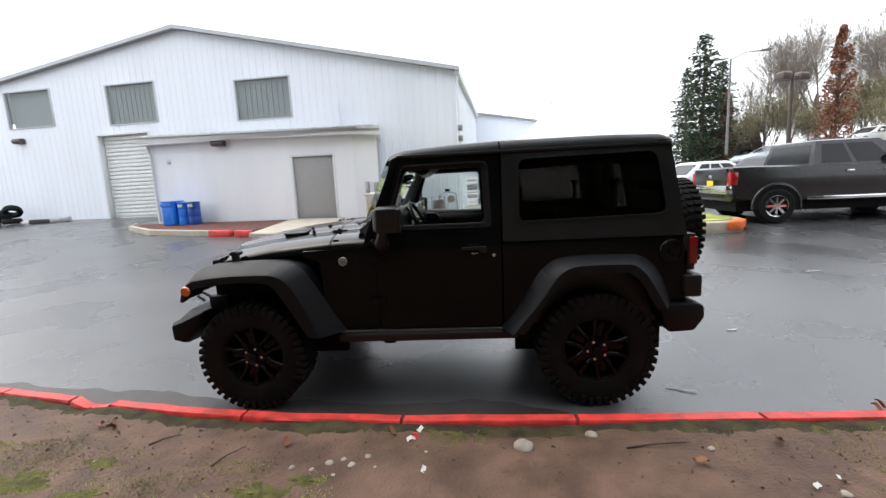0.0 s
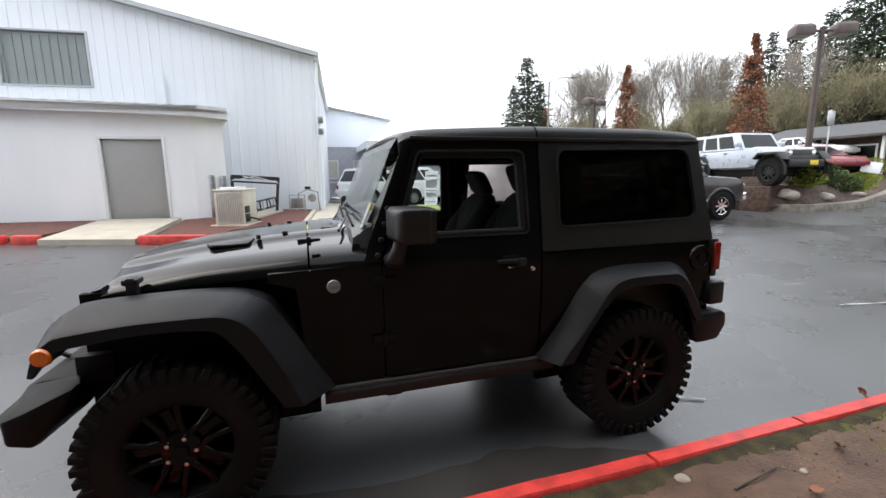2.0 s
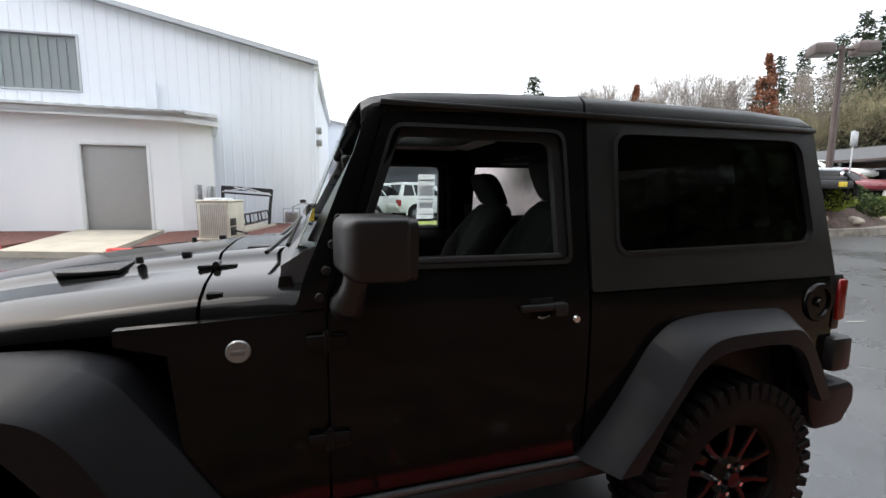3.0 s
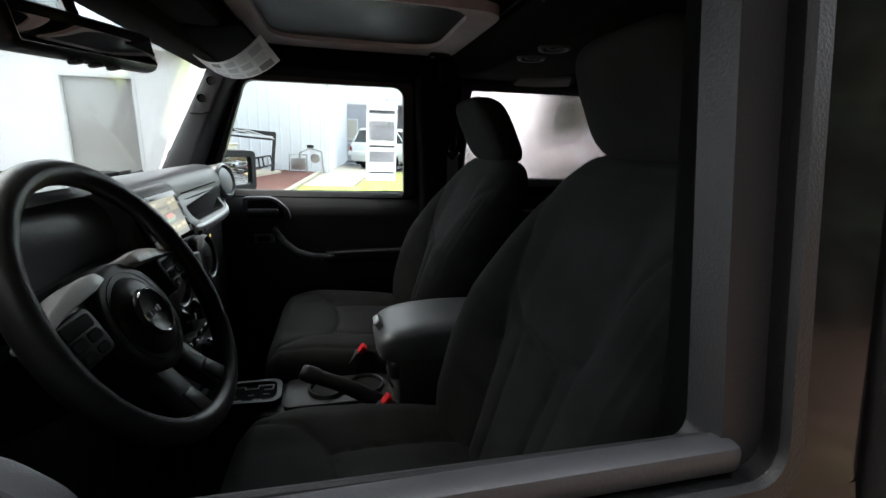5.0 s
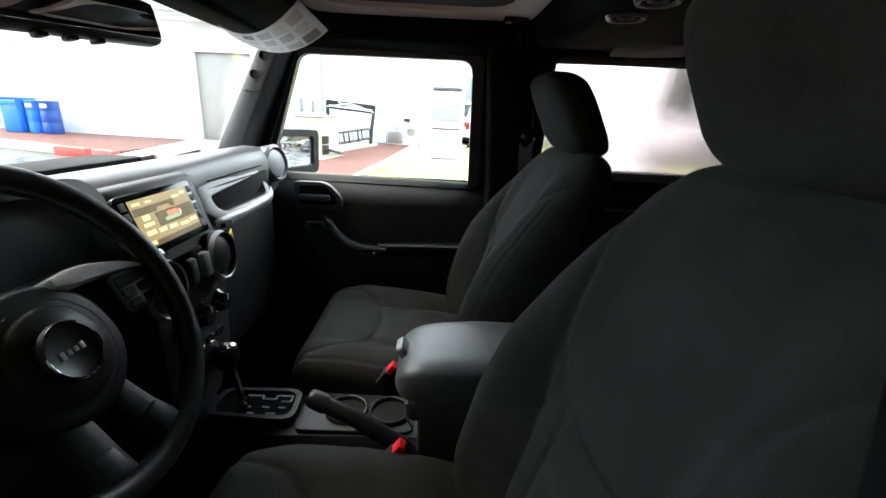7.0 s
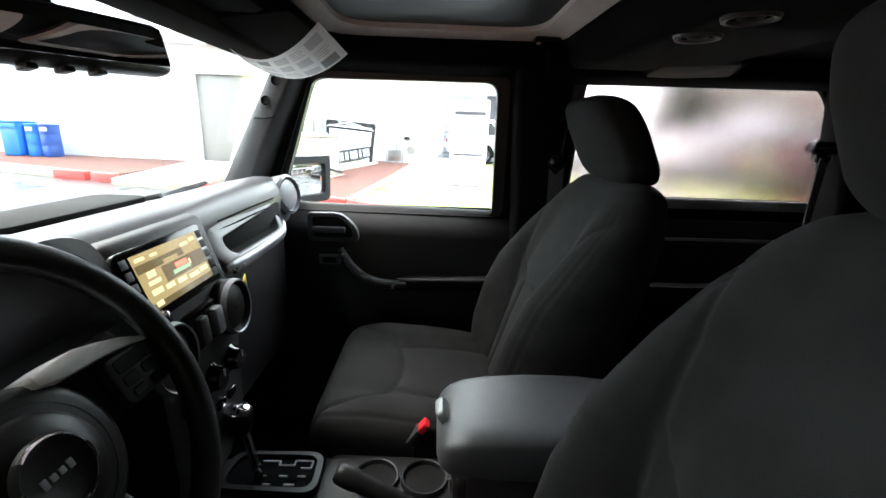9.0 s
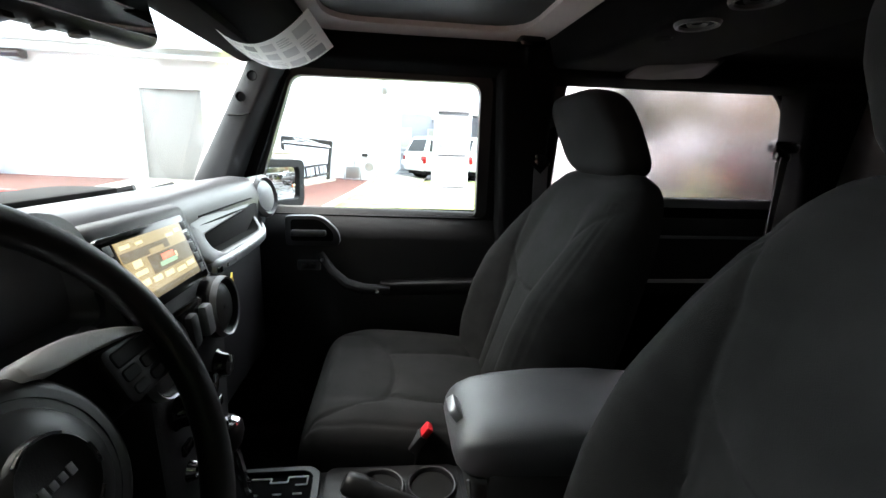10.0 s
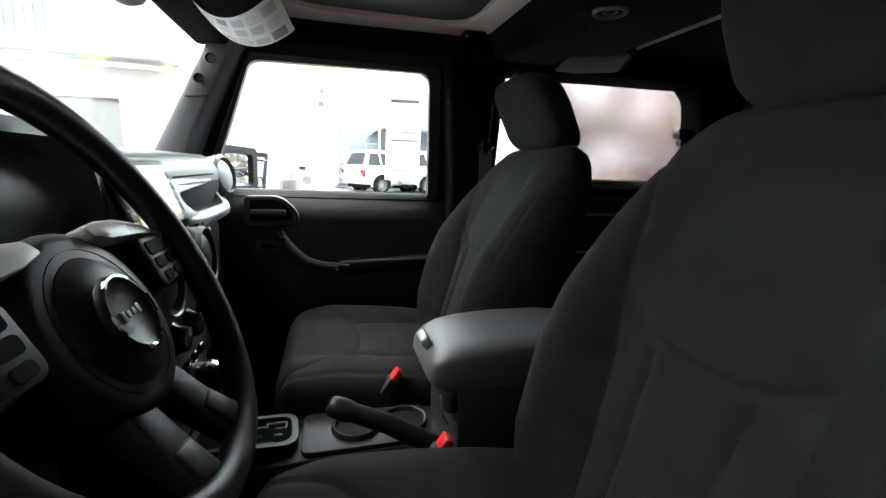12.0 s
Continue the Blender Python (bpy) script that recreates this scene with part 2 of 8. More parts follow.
def backlit(name, col):
    """Thin paper that lets half of the light behind it through."""
    m = bpy.data.materials.new(name)
    m.use_nodes = True
    n, l = m.node_tree.nodes, m.node_tree.links
    n.clear()
    out, mix, a, b = n.new("ShaderNodeOutputMaterial"), n.new("ShaderNodeMixShader"), n.new("ShaderNodeBsdfDiffuse"), n.new("ShaderNodeBsdfTranslucent")
    a.inputs["Color"].default_value = b.inputs["Color"].default_value = (*col, 1)
    mix.inputs[0].default_value = 0.85
    l.new(a.outputs[0], mix.inputs[1])
    l.new(b.outputs[0], mix.inputs[2])
    l.new(mix.outputs[0], out.inputs[0])
    return m


M["sticker"] = backlit("sticker_paper", (0.93, 0.93, 0.93))
M["sticker_ink"] = backlit("sticker_grey_print", (0.68, 0.68, 0.7))
M["sticker_dark"] = backlit("sticker_black_print", (0.42, 0.42, 0.44))


M["screen"] = emit("lit_map_screen", (0.21, 0.165, 0.075), 0.3)
M["screen_dark"] = emit("screen_shaded_band", (0.08, 0.06, 0.026), 0.25)
M["screen_bar"] = emit("screen_amber_print", (0.42, 0.36, 0.2), 0.34)
M["screen_red"] = emit("screen_red_icon", (0.6, 0.12, 0.07), 0.4)
M["screen_green"] = emit("screen_green_icon", (0.16, 0.26, 0.16), 0.35)
M["orange"] = mat("orange_paint", (0.8, 0.16, 0.03), 0.5)


# ---- mesh helpers ----
def finish(bm, angle=0.65):
    bmesh.ops.recalc_face_normals(bm, faces=bm.faces)
    for f in bm.faces:
        f.smooth = True
    for e in bm.edges:
        if len(e.link_faces) != 2 or e.calc_face_angle(0) > angle:
            e.smooth = False


def part(name, bm, material, parent=None, label="", angle=0.65):
    finish(bm, angle)
    me = bpy.data.meshes.new(name)
    bm.to_mesh(me)
    bm.free()
    mats = material if isinstance(material, (list, tuple)) else [material]
    for mt in mats:
        me.materials.append(M[mt])
    ob = new(name, me)
    if parent:
        ob.parent = parent
        ob.matrix_parent_inverse = parent.matrix_basis.inverted()
    return tagged(ob, label)


def thing(name, label, category, at=(0, 0, 0), group="", kind=""):
    e = new(name)
    e.empty_display_size = 0.2
    e.matrix_basis = pose(*at)
    return tagged(e, label, category, group, kind)


def structure(name, bm, material, label, category, angle=0.65):
    return tagged(part(name, bm, material, None, label, angle), "", category, "", "structure")


def join(*bms):
    out = bms[0]
    for b in bms[1:]:
        me = bpy.data.meshes.new("joined")
        b.to_mesh(me)
        out.from_mesh(me)
        bpy.data.meshes.remove(me)
        b.free()
    return out


def soften(bm, w, seg=2, ang=0.5):
    es = [e for e in bm.edges if len(e.link_faces) == 2 and e.calc_face_angle(0) > ang]
    if es and w > 0:
        bmesh.ops.bevel(bm, geom=es, offset=w, segments=seg, affect="EDGES", profile=0.5, clamp_overlap=True)
    return bm


def box(x0, x1, y0, y1, z0, z1, bev=0.01, seg=2):
    bm = bmesh.new()
    bmesh.ops.create_cube(bm, size=1)
    bmesh.ops.transform(bm, matrix=Matrix.Translation(((x0 + x1) / 2, (y0 + y1) / 2, (z0 + z1) / 2)) @ Matrix.Diagonal((abs(x1 - x0), abs(y1 - y0), abs(z1 - z0), 1)), verts=bm.verts)
    return soften(bm, min(bev, 0.45 * min(abs(x1 - x0), abs(y1 - y0), abs(z1 - z0))), seg)


def prism(pts, a0, a1, axis="y", bev=0.0, seg=2):
    """Extrudes a polygon: pts are (x, z) for axis y, (y, z) for x, (x, y) for z."""
    bm = bmesh.new()
    put = {"y": lambda p, a: (p[0], a, p[1]), "x": lambda p, a: (a, p[0], p[1]), "z": lambda p, a: (p[0], p[1], a)}[axis]
    lo, hi = [bm.verts.new(put(p, a0)) for p in pts], [bm.verts.new(put(p, a1)) for p in pts]
    bm.faces.new(lo)
    bm.faces.new(hi[::-1])
    for i in range(len(pts)):
        j = (i + 1) % len(pts)
        bm.faces.new((lo[i], hi[i], hi[j], lo[j]))
    bmesh.ops.recalc_face_normals(bm, faces=bm.faces)
    return soften(bm, bev, seg)


def loft(rings, closed=True, caps=True):
    bm = bmesh.new()
    vs = [[bm.verts.new(p) for p in r] for r in rings]
    for a, b in zip(vs, vs[1:]):
        n = len(a)
        for i in range(n if closed else n - 1):
            j = (i + 1) % n
            bm.faces.new((a[i], a[j], b[j], b[i]))
    if caps and closed:
        bm.faces.new(vs[0])
        bm.faces.new(vs[-1][::-1])
    bmesh.ops.recalc_face_normals(bm, faces=bm.faces)
    return bm


def tube(pts, r, n=8, caps=True, flat=1.0, closed=False):
    """A round (or flattened) bar along a polyline; r may be a list."""
    pts = [Vector(p) for p in pts]
    rs = r if isinstance(r, (list, tuple)) else [r] * len(pts)
    rings, up = [], None
    for i, p in enumerate(pts):
        if closed:
            d = pts[(i + 1) % len(pts)] - pts[i - 1]
        else:
            d = pts[min(i + 1, len(pts) - 1)] - pts[max(i - 1, 0)]
        d.normalize()
        if up is None:
            up = Vector((0, 0, 1)) if abs(d.z) < 0.9 else Vector((1, 0, 0))
        side = d.cross(up).normalized()
        up = side.cross(d).normalized()
        rings.append([p + side * math.cos(2 * math.pi * k / n) * rs[i] + up * math.sin(2 * math.pi * k / n) * rs[i] * flat for k in range(n)])
    if closed:
        rings.append(rings[0])
        bm = loft(rings, True, False)
        bmesh.ops.remove_doubles(bm, verts=bm.verts, dist=1e-5)
        return bm
    return loft(rings, True, caps)


def lathe(profile, centre, axis="y", n=32, sgn=1):
    """Turns (radius, along) points round an axis through centre."""
    rings = []
    for r, a in profile:
        ring = []
        for k in range(n):
            c, s = math.cos(2 * math.pi * k / n) * r, math.sin(2 * math.pi * k / n) * r
            v = {"y": (c, a * sgn, s), "x": (a * sgn, c, s), "z": (c, s, a * sgn)}[axis]
            ring.append(Vector(centre) + Vector(v))
        rings.append(ring)
    bm = loft(rings, True, False)
    bmesh.ops.remove_doubles(bm, verts=bm.verts, dist=1e-5)
    return bm


def moved(bm, m):
    bmesh.ops.transform(bm, matrix=m, verts=bm.verts)
    return bm


def lerp(table, v):
    if v <= table[0][0]:
        return table[0][1]
    for (a, fa), (b, fb) in zip(table, table[1:]):
        if v <= b:
            return fa + (fb - fa) * (v - a) / (b - a)
    return table[-1][1]


def rounded(pts, r, n=4):
    out, k = [], len(pts)
    rs = r if isinstance(r, (list, tuple)) else [r] * k
    for i in range(k):
        p, a, b = Vector(pts[i]), Vector(pts[i - 1]), Vector(pts[(i + 1) % k])
        da, db = (a - p).normalized(), (b - p).normalized()
        for j in range(n + 1):
            t = j / n
            out.append(tuple(p + da * rs[i] * (1 - t) ** 2 + db * rs[i] * t ** 2))
    return out


def framed(outer, inner, fy, thick, sgn):
    bm = bmesh.new()
    loops = []
    for pts, dy in ((outer, 0), (inner, 0), (inner, thick), (outer, thick)):
        loops.append([bm.verts.new((x, sgn * (fy(z) - dy), z)) for x, z in pts])
    n = len(outer)
    for a in range(4):
        p, q = loops[a], loops[(a + 1) % 4]
        for i in range(n):
            j = (i + 1) % n
            bm.faces.new((p[i], p[j], q[j], q[i]))
    return bm


def panel(poly, fy, thick, sgn, cuts=()):
    """A sheet with a polygon (x, z) for outline, bent sideways by fy(z), of the given thickness."""
    bm = bmesh.new()
    bm.faces.new([bm.verts.new((x, 0, z)) for x, z in poly])
    for z in cuts:
        bmesh.ops.bisect_plane(bm, geom=bm.verts[:] + bm.edges[:] + bm.faces[:], plane_co=(0, 0, z), plane_no=(0, 0, 1))
    ex = bmesh.ops.extrude_face_region(bm, geom=bm.faces[:])
    back = {v for v in ex["geom"] if isinstance(v, bmesh.types.BMVert)}
    for v in bm.verts:
        v.co.y = sgn * (fy(v.co.z) - (thick if v in back else 0))
    return bm


def grid(fn, us, vs):
    bm = bmesh.new()
    rows = [[bm.verts.new(fn(u, v)) for u in us] for v in vs]
    for a, b in zip(rows, rows[1:]):
        for i in range(len(us) - 1):
            bm.faces.new((a[i], a[i + 1], b[i + 1], b[i]))
    return bm


def wire_noise(p, s=1.0):
    return noise.noise(Vector(p) * s)

# ---- ground ----
def ground_z(x, y):
    s = max(0.0, y - 0.8)
    z = 0.062 * s * s / (s + 1.2)
    cap = lerp([(-16, 0.95), (-6, 0.66), (-1, 0.52), (3, 0.34), (8, 0.42), (14, 0.5), (40, 1.2), (120, 2.0)], x)
    k = cap * 0.6
    if z > k:
        z = k + (cap - k) * (1 - math.exp(-(z - k) / (cap - k)))
    if y > 22:
        z += 0.02 * min(y - 22, 60)
    if x > 12:
        z += 0.018 * min(x - 12, 60)
    return z


def spaced(a, b, fine0, fine1, step, far):
    v, x = [], fine0
    while x < fine1:
        v.append(x)
        x += step
    v.append(fine1)
    k = step
    while v[-1] < b:
        k *= 1.5
        v.append(min(b, v[-1] + k))
    k, lo = step, []
    x = fine0
    while x > a:
        k *= 1.5
        x = max(a, x - k)
        lo.append(x)
    return lo[::-1] + v


structure("ground", grid(lambda x, y: (x, y, ground_z(x, y) + 0.006 * wire_noise((x, y, 0), 0.5)), spaced(-900, 900, -22, 34, 0.7, 0), spaced(-900, 900, -4, 24, 0.7, 0)), "asphalt", "wet dark grey asphalt yard sloping up to the buildings", "ground")

KERB = [(-9.0, 0.75), (-6.0, 0.02), (-4.0, -0.4), (-2.4, -0.74), (-1.5, -0.92), (-0.4, -1.12), (0.4, -1.21), (1.1, -1.25), (2.2, -1.26), (4.0, -1.25), (8.0, -1.2), (16.0, -1.0), (30.0, -0.3)]


def kerb_y(x):
    return lerp(KERB, x)


# the rise beyond 4.6 m is an unseen bank added to cut low light
def soil_z(x, y):
    d = kerb_y(x) - 0.06 - y
    return 0.108 + ground_z(x, -1) + 0.02 * min(1, d) + 0.03 * wire_noise((x, y, 3), 1.3) + 0.012 * wire_noise((x, y, 5), 6) + max(0, d - 3) * 0.05 + min(3.2, max(0, d - 4.6) * 0.42)


def soil(u, v):
    y = kerb_y(u) - 0.048 - v
    return (u, y, soil_z(u, y))


structure("soil_verge", grid(soil, spaced(-60, 80, -4, 7, 0.06, 0), [0, 0.03, 0.06, 0.1, 0.15, 0.2, 0.26, 0.32, 0.4, 0.5, 0.6, 0.7, 0.8, 0.9, 1.0, 1.15, 1.3, 1.5, 1.8, 2.2, 2.7, 3.4, 5, 9, 16, 40]), "dirt", "bare damp brown soil verge with moss and litter", "soil")

kerb = thing("kerb", "red painted concrete kerb with chipped edges beside the soil", "kerb", (1, -1.25, 0), kind="structure")
xs, x = [], -8.481
while x < 29:
    xs.append(x)
    x += 1.068


def kerb_ring(u, dy=0.0, dz=0.0, w=1.0):
    y0, z0 = kerb_y(u) + dy, ground_z(u, -1)
    j = 0.006 * wire_noise((u, 2, 1), 4) + 0.004 * wire_noise((u, 7, 1), 14)
    return [(u, y0 + 0.058 * w + j, z0 - 0.05), (u, y0 + 0.052 * w + j, z0 + 0.1 + dz), (u, y0 + 0.036 * w + j, z0 + 0.128 + j + dz), (u, y0 - 0.04 * w - j, z0 + 0.132 + j + dz), (u, y0 - 0.05 * w, z0 + 0.118 + dz), (u, y0 - 0.055 * w, z0 - 0.05)]


for a in xs:
    end = a + 1.058
    if abs(a + 2.073) < 0.01:
        # a stone with a broken end: a tilted chunk and a low crumbled rest
        end = -1.39
        part("kerb_chunk", loft([kerb_ring(u, dy, dz, w) for u, dy, dz, w in ((-1.375, 0.0, -0.004, 0.9), (-1.34, -0.015, 0.012, 1.05), (-1.28, -0.035, 0.006, 1.1), (-1.2, -0.045, -0.012, 1.0), (-1.15, -0.03, -0.03, 0.8))]), "kerb_red", kerb, "broken chunk of red kerb pushed askew")
        part("kerb_chunk", loft([kerb_ring(u, dy, dz, w) for u, dy, dz, w in ((-1.16, -0.035, -0.012, 0.85), (-1.12, -0.03, -0.03, 0.9), (-1.07, -0.02, -0.022, 0.95), (-1.012, -0.008, -0.004, 1.0))]), "kerb_red", kerb, "crumbled end of a red kerb stone")
    part("kerb_stone", loft([kerb_ring(a + 0.012 + (end - a - 0.012) * k / 8) for k in range(9)]), "kerb_red", kerb)
# dark strip, widest beside the car, paints its shade over the muddy gutter
structure("damp_gutter", grid(lambda u, v: (u, kerb_y(u) + 0.05 + v * (lerp([(-8, 0.02), (-3, 0.3), (1.6, 0.4), (2.6, 0.12), (3.4, 0.02), (13, 0.02)], u) * (1 + 0.4 * wire_noise((u, 0, 4), 0.9) + 0.25 * wire_noise((u, 3, 4), 4))), ground_z(u, 0) + 0.004 + 0.006 * wire_noise((u, kerb_y(u) + v * 0.6, 0), 0.5)), [i * 0.06 - 8 for i in range(340)], [0, 0.25, 0.5, 0.75, 1.0]), "gutter_mud", "muddy strip of asphalt along the kerb, dark with painted car shade", "ground")
structure("gutter_dirt", grid(lambda u, v: (u, kerb_y(u) + 0.072 + v * (0.5 + 0.35 * wire_noise((u, 0, 0), 1.2)), ground_z(u, 0) + 0.007), [i * 0.1 - 8 for i in range(360)], [0, 0.06, 0.12]), "kerb_stone", "dirt washed against the kerb", "dirt")


# ---- building: large white metal hall ----
FA = radians(-4.3)
FX, FY = math.cos(FA), math.sin(FA)


def hall(u, d, z):
    """A place u metres along the front from its right corner (negative to the other end), d behind it."""
    return (1.08 + u * FX - d * FY, 13.59 + u * FY + d * FX, z)


def hall_bm(bm):
    for v in bm.verts:
        v.co = hall(*v.co)
    return bm


def eave(u):
    return 8.42 - (u + 11.5) * 0.226 if u > -11.5 else 8.42 - (-11.5 - u) * 0.158


building = thing("warehouse", "large white ribbed metal hall with a low-pitched roof", "building", (-10, 15, 0), kind="structure")
WINS = [(-20.6, -18.1, 4.95, 6.6), (-15.35, -12.9, 4.78, 6.5), (-9.25, -6.75, 4.55, 6.22)]
GARAGE = (-16.05, -13.55, 0.6, 4.38)
# front wall as strips between the openings, each with upright ribs
edges = sorted({-26.0, 0.0, -11.5, *[w[0] for w in WINS], *[w[1] for w in WINS], GARAGE[0], GARAGE[1]})


def wall_strip(u0, u1, z0, z1f):
    bm = bmesh.new()
    n = max(1, round((u1 - u0) / 0.3))
    for i in range(n):
        a, b = u0 + (u1 - u0) * i / n, u0 + (u1 - u0) * (i + 1) / n
        w = b - a
        prof = [(a, 0), (a + 0.40 * w, 0), (a + 0.45 * w, -0.012), (a + 0.55 * w, -0.012), (a + 0.6 * w, 0), (b, 0)]
        for (p, dp), (q, dq) in zip(prof, prof[1:]):
            bm.faces.new([bm.verts.new(c) for c in ((p, dp, z0), (q, dq, z0), (q, dq, z1f(q)), (p, dp, z1f(p)))])
    bmesh.ops.remove_doubles(bm, verts=bm.verts, dist=1e-4)
    return bm


front = bmesh.new()
for a, b in zip(edges, edges[1:]):
    spans = sorted([(w[2], w[3]) for w in WINS + [GARAGE] if w[0] <= a + 1e-6 and w[1] >= b - 1e-6])
    z = 0.0
    for lo, hi in spans:
        front = join(front, wall_strip(a, b, z, lambda u, lo=lo: lo))
        z = hi
    front = join(front, wall_strip(a, b, z, eave))
part("front_wall", hall_bm(front), "siding", building, "white ribbed siding", 0.3)
part("wall_core", hall_bm(join(box(-26, 0, 0.25, 0.3, -1, 0.6, 0), box(-26, -25.9, 0.02, 0.3, -1, 6, 0))), "siding", building)
side = wall_strip(0, 30, 0, lambda u: 5.82)
for v in side.verts:
    v.co = hall(-v.co.y, v.co.x, v.co.z)
part("side_wall", side, "siding", building, "", 0.3)
roofp = []
for u in (-26, -11.5, 0.18):
    roofp.append([hall(u, -0.22, eave(u) - 0.02), hall(u, -0.22, eave(u) + 0.12), hall(u, 30, eave(u) + 0.12), hall(u, 30, eave(u) - 0.02)])
part("roof", loft(roofp), "steel", building, "pale metal roof")
trimr = []
for u in (-26, -11.5, 0.2):
    trimr.append([hall(u, -0.27, eave(u) - 0.03), hall(u, -0.27, eave(u) + 0.12), hall(u, -0.225, eave(u) + 0.12), hall(u, -0.225, eave(u) - 0.03)])
part("rake_trim", loft(trimr), "trim_grey", building, "grey metal rake trim")
part("gutter", hall_bm(box(0.02, 0.18, -0.2, 30, 5.62, 5.8, 0.02)), "trim_white", building)
part("downpipe", tube([hall(0.08, -0.06, 5.6), hall(0.08, -0.06, 3.4), hall(0.08, -0.06, 0.5)], 0.05), "siding", building, "white downpipe")
for u, z in ((0.06, 3.55), (0.06, 3.15)):
    part("wall_box", hall_bm(box(u - 0.03, u + 0.16, -0.16, -0.02, z, z + 0.22, 0.02)), "steel", building)
for i, (u0, u1, z0, z1) in enumerate(WINS):
    w = part("window", hall_bm(join(box(u0 + 0.01, u0 + 0.08, -0.03, 0.12, z0, z1, 0.01), box(u1 - 0.07, u1, -0.03, 0.12, z0, z1, 0.01), box(u0 + 0.08, u1 - 0.07, -0.03, 0.12, z1 - 0.05, z1, 0.01), box(u0 + 0.08, u1 - 0.07, -0.04, 0.14, z0, z0 + 0.05, 0.01))), "trim_grey", building, "thin grey metal window frame")
    part("pane", hall_bm(box(u0 + 0.07, u1 - 0.06, 0.06, 0.07, z0 + 0.04, z1 - 0.04, 0)), "glass", w)
    if i:
        n = 9
        for k in range(n):
            c = u0 + 0.22 + (u1 - u0 - 0.36) * (k + 0.5) / n
            part("blind_slat", moved(hall_bm(box(c - 0.1, c + 0.1, 0.12, 0.135, z0 + 0.06, z1 - 0.1, 0)), Matrix.Identity(4)), "blind", w)
    part("backing", hall_bm(box(u0 + 0.1, u1 - 0.05, 0.2, 0.22, z0, z1, 0)), "blind", w)
gd = part("roller_door", hall_bm(box(GARAGE[0], GARAGE[1], 0.28, 0.31, 0.5, 4.38, 0)), "shutter", building, "white roller shutter door")
for k in range(22):
    z0 = 0.62 + k * 0.17
    part("slat", hall_bm(box(GARAGE[0] + 0.02, GARAGE[1] - 0.02, 0.215, 0.275, z0, z0 + 0.142, 0.02)), "shutter", gd)
part("door_jamb", hall_bm(join(box(GARAGE[0] - 0.08, GARAGE[0], -0.04, 0.28, 0.4, 4.46, 0.01), box(GARAGE[1], GARAGE[1] + 0.08, -0.04, 0.28, 0.4, 4.46, 0.01), box(GARAGE[0], GARAGE[1], -0.04, 0.28, 4.38, 4.46, 0.01))), "trim_white", gd)
wl1 = thing("wall_lamp", "small dark wall pack lamp on the white siding", "lamp", hall(-20.1, -0.1, 4.4), group="wall lamps")
part("lamp_body", hall_bm(prism([(-0.02, 4.3), (-0.02, 4.52), (-0.22, 4.52), (-0.3, 4.4), (-0.2, 4.3)], -20.3, -19.85, "x", 0.02)), "bronze", wl1)
part("vent_pipe", tube([hall(-4.75, -0.08, 3.9), hall(-4.75, -0.08, 4.95)], 0.05), "siding", building)

# low annex in front of the hall with a bevelled corner


def annex(u, d, z):
    """A place u metres along the annex front (its bend at 0), d behind it."""
    return (-2.3 + u * FX - d * FY, 10.55 + u * FY + d * FX, z)


def annex_bm(bm):
    for v in bm.verts:
        v.co = annex(*v.co)
    return bm


ann = thing("annex", "low white lean-to annex with a metal eave", "building", annex(-4, 1, 0.4), kind="structure")
DOOR = (-2.2, -0.68, 0.56, 2.73)
aw = join(box(-7.55, DOOR[0], 0, 0.14, 0, 3.5, 0), box(DOOR[0], DOOR[1], 0, 0.14, DOOR[3], 3.5, 0), box(DOOR[1], 0, 0, 0.14, 0, 3.5, 0))
part("front_wall", annex_bm(aw), "siding_old", ann)
bend = [annex(0, 0, 0), annex(0.68, 0.45, 0), annex(-0.1, 3.15, 0)]
for p, q in zip(bend, bend[1:]):
    d = (Vector(q) - Vector(p)).normalized()
    nrm = Vector((-d.y, d.x, 0)) * 0.12
    part("return_wall", prism([p[:2], q[:2], (q[0] + nrm.x, q[1] + nrm.y), (p[0] + nrm.x, p[1] + nrm.y)], 0, 3.46, "z"), "siding_old", ann)
part("end_wall", annex_bm(box(-7.55, -7.43, 0.14, 3.9, 0, 3.6, 0)), "siding_old", ann)
prof = [(-7.7, -0.28), (0.05, -0.28), (0.86, 0.3), (-0.05, 3.5), (-7.7, 3.6)]
fas = [annex(u, d, 0) for u, d in prof]
rings = []
for (u, d), z0 in zip(prof[:4], (3.62, 3.44, 3.42, 3.6)):
    x, y, _ = annex(u, d, 0)
    rings.append([annex(u, d, z0 - 0.16), annex(u, d, z0 + 0.05), annex(u, d + 0.1, z0 + 0.05), annex(u, d + 0.1, z0 - 0.16)])
part("fascia", loft(rings), "trim_white", ann, "cream fascia board")
part("soffit", prism([f[:2] for f in fas], 3.38, 3.44, "z"), "trim_white", ann)
rr = []
for i in range(41):
    u = -7.7 + 8.0 * i / 40
    b = 0.025 if i % 2 else 0.0
    rr.append([annex(u, -0.36, 3.68 - (u + 7.7) * 0.022 + b), annex(u - 0.6 * i / 40, 3.8, 4.12 + b), annex(u - 0.6 * i / 40, 3.8, 4.05), annex(u, -0.36, 3.64 - (u + 7.7) * 0.022)])
part("roof_sheet", loft(rr), "steel", ann, "ribbed metal roof sheet", 0.2)
part("corner_roof", prism([annex(0.2, -0.25, 0)[:2], annex(0.88, 0.28, 0)[:2], annex(-0.03, 3.5, 0)[:2], annex(-0.4, 3.6, 0)[:2]], 3.47, 3.56, "z"), "steel", ann)
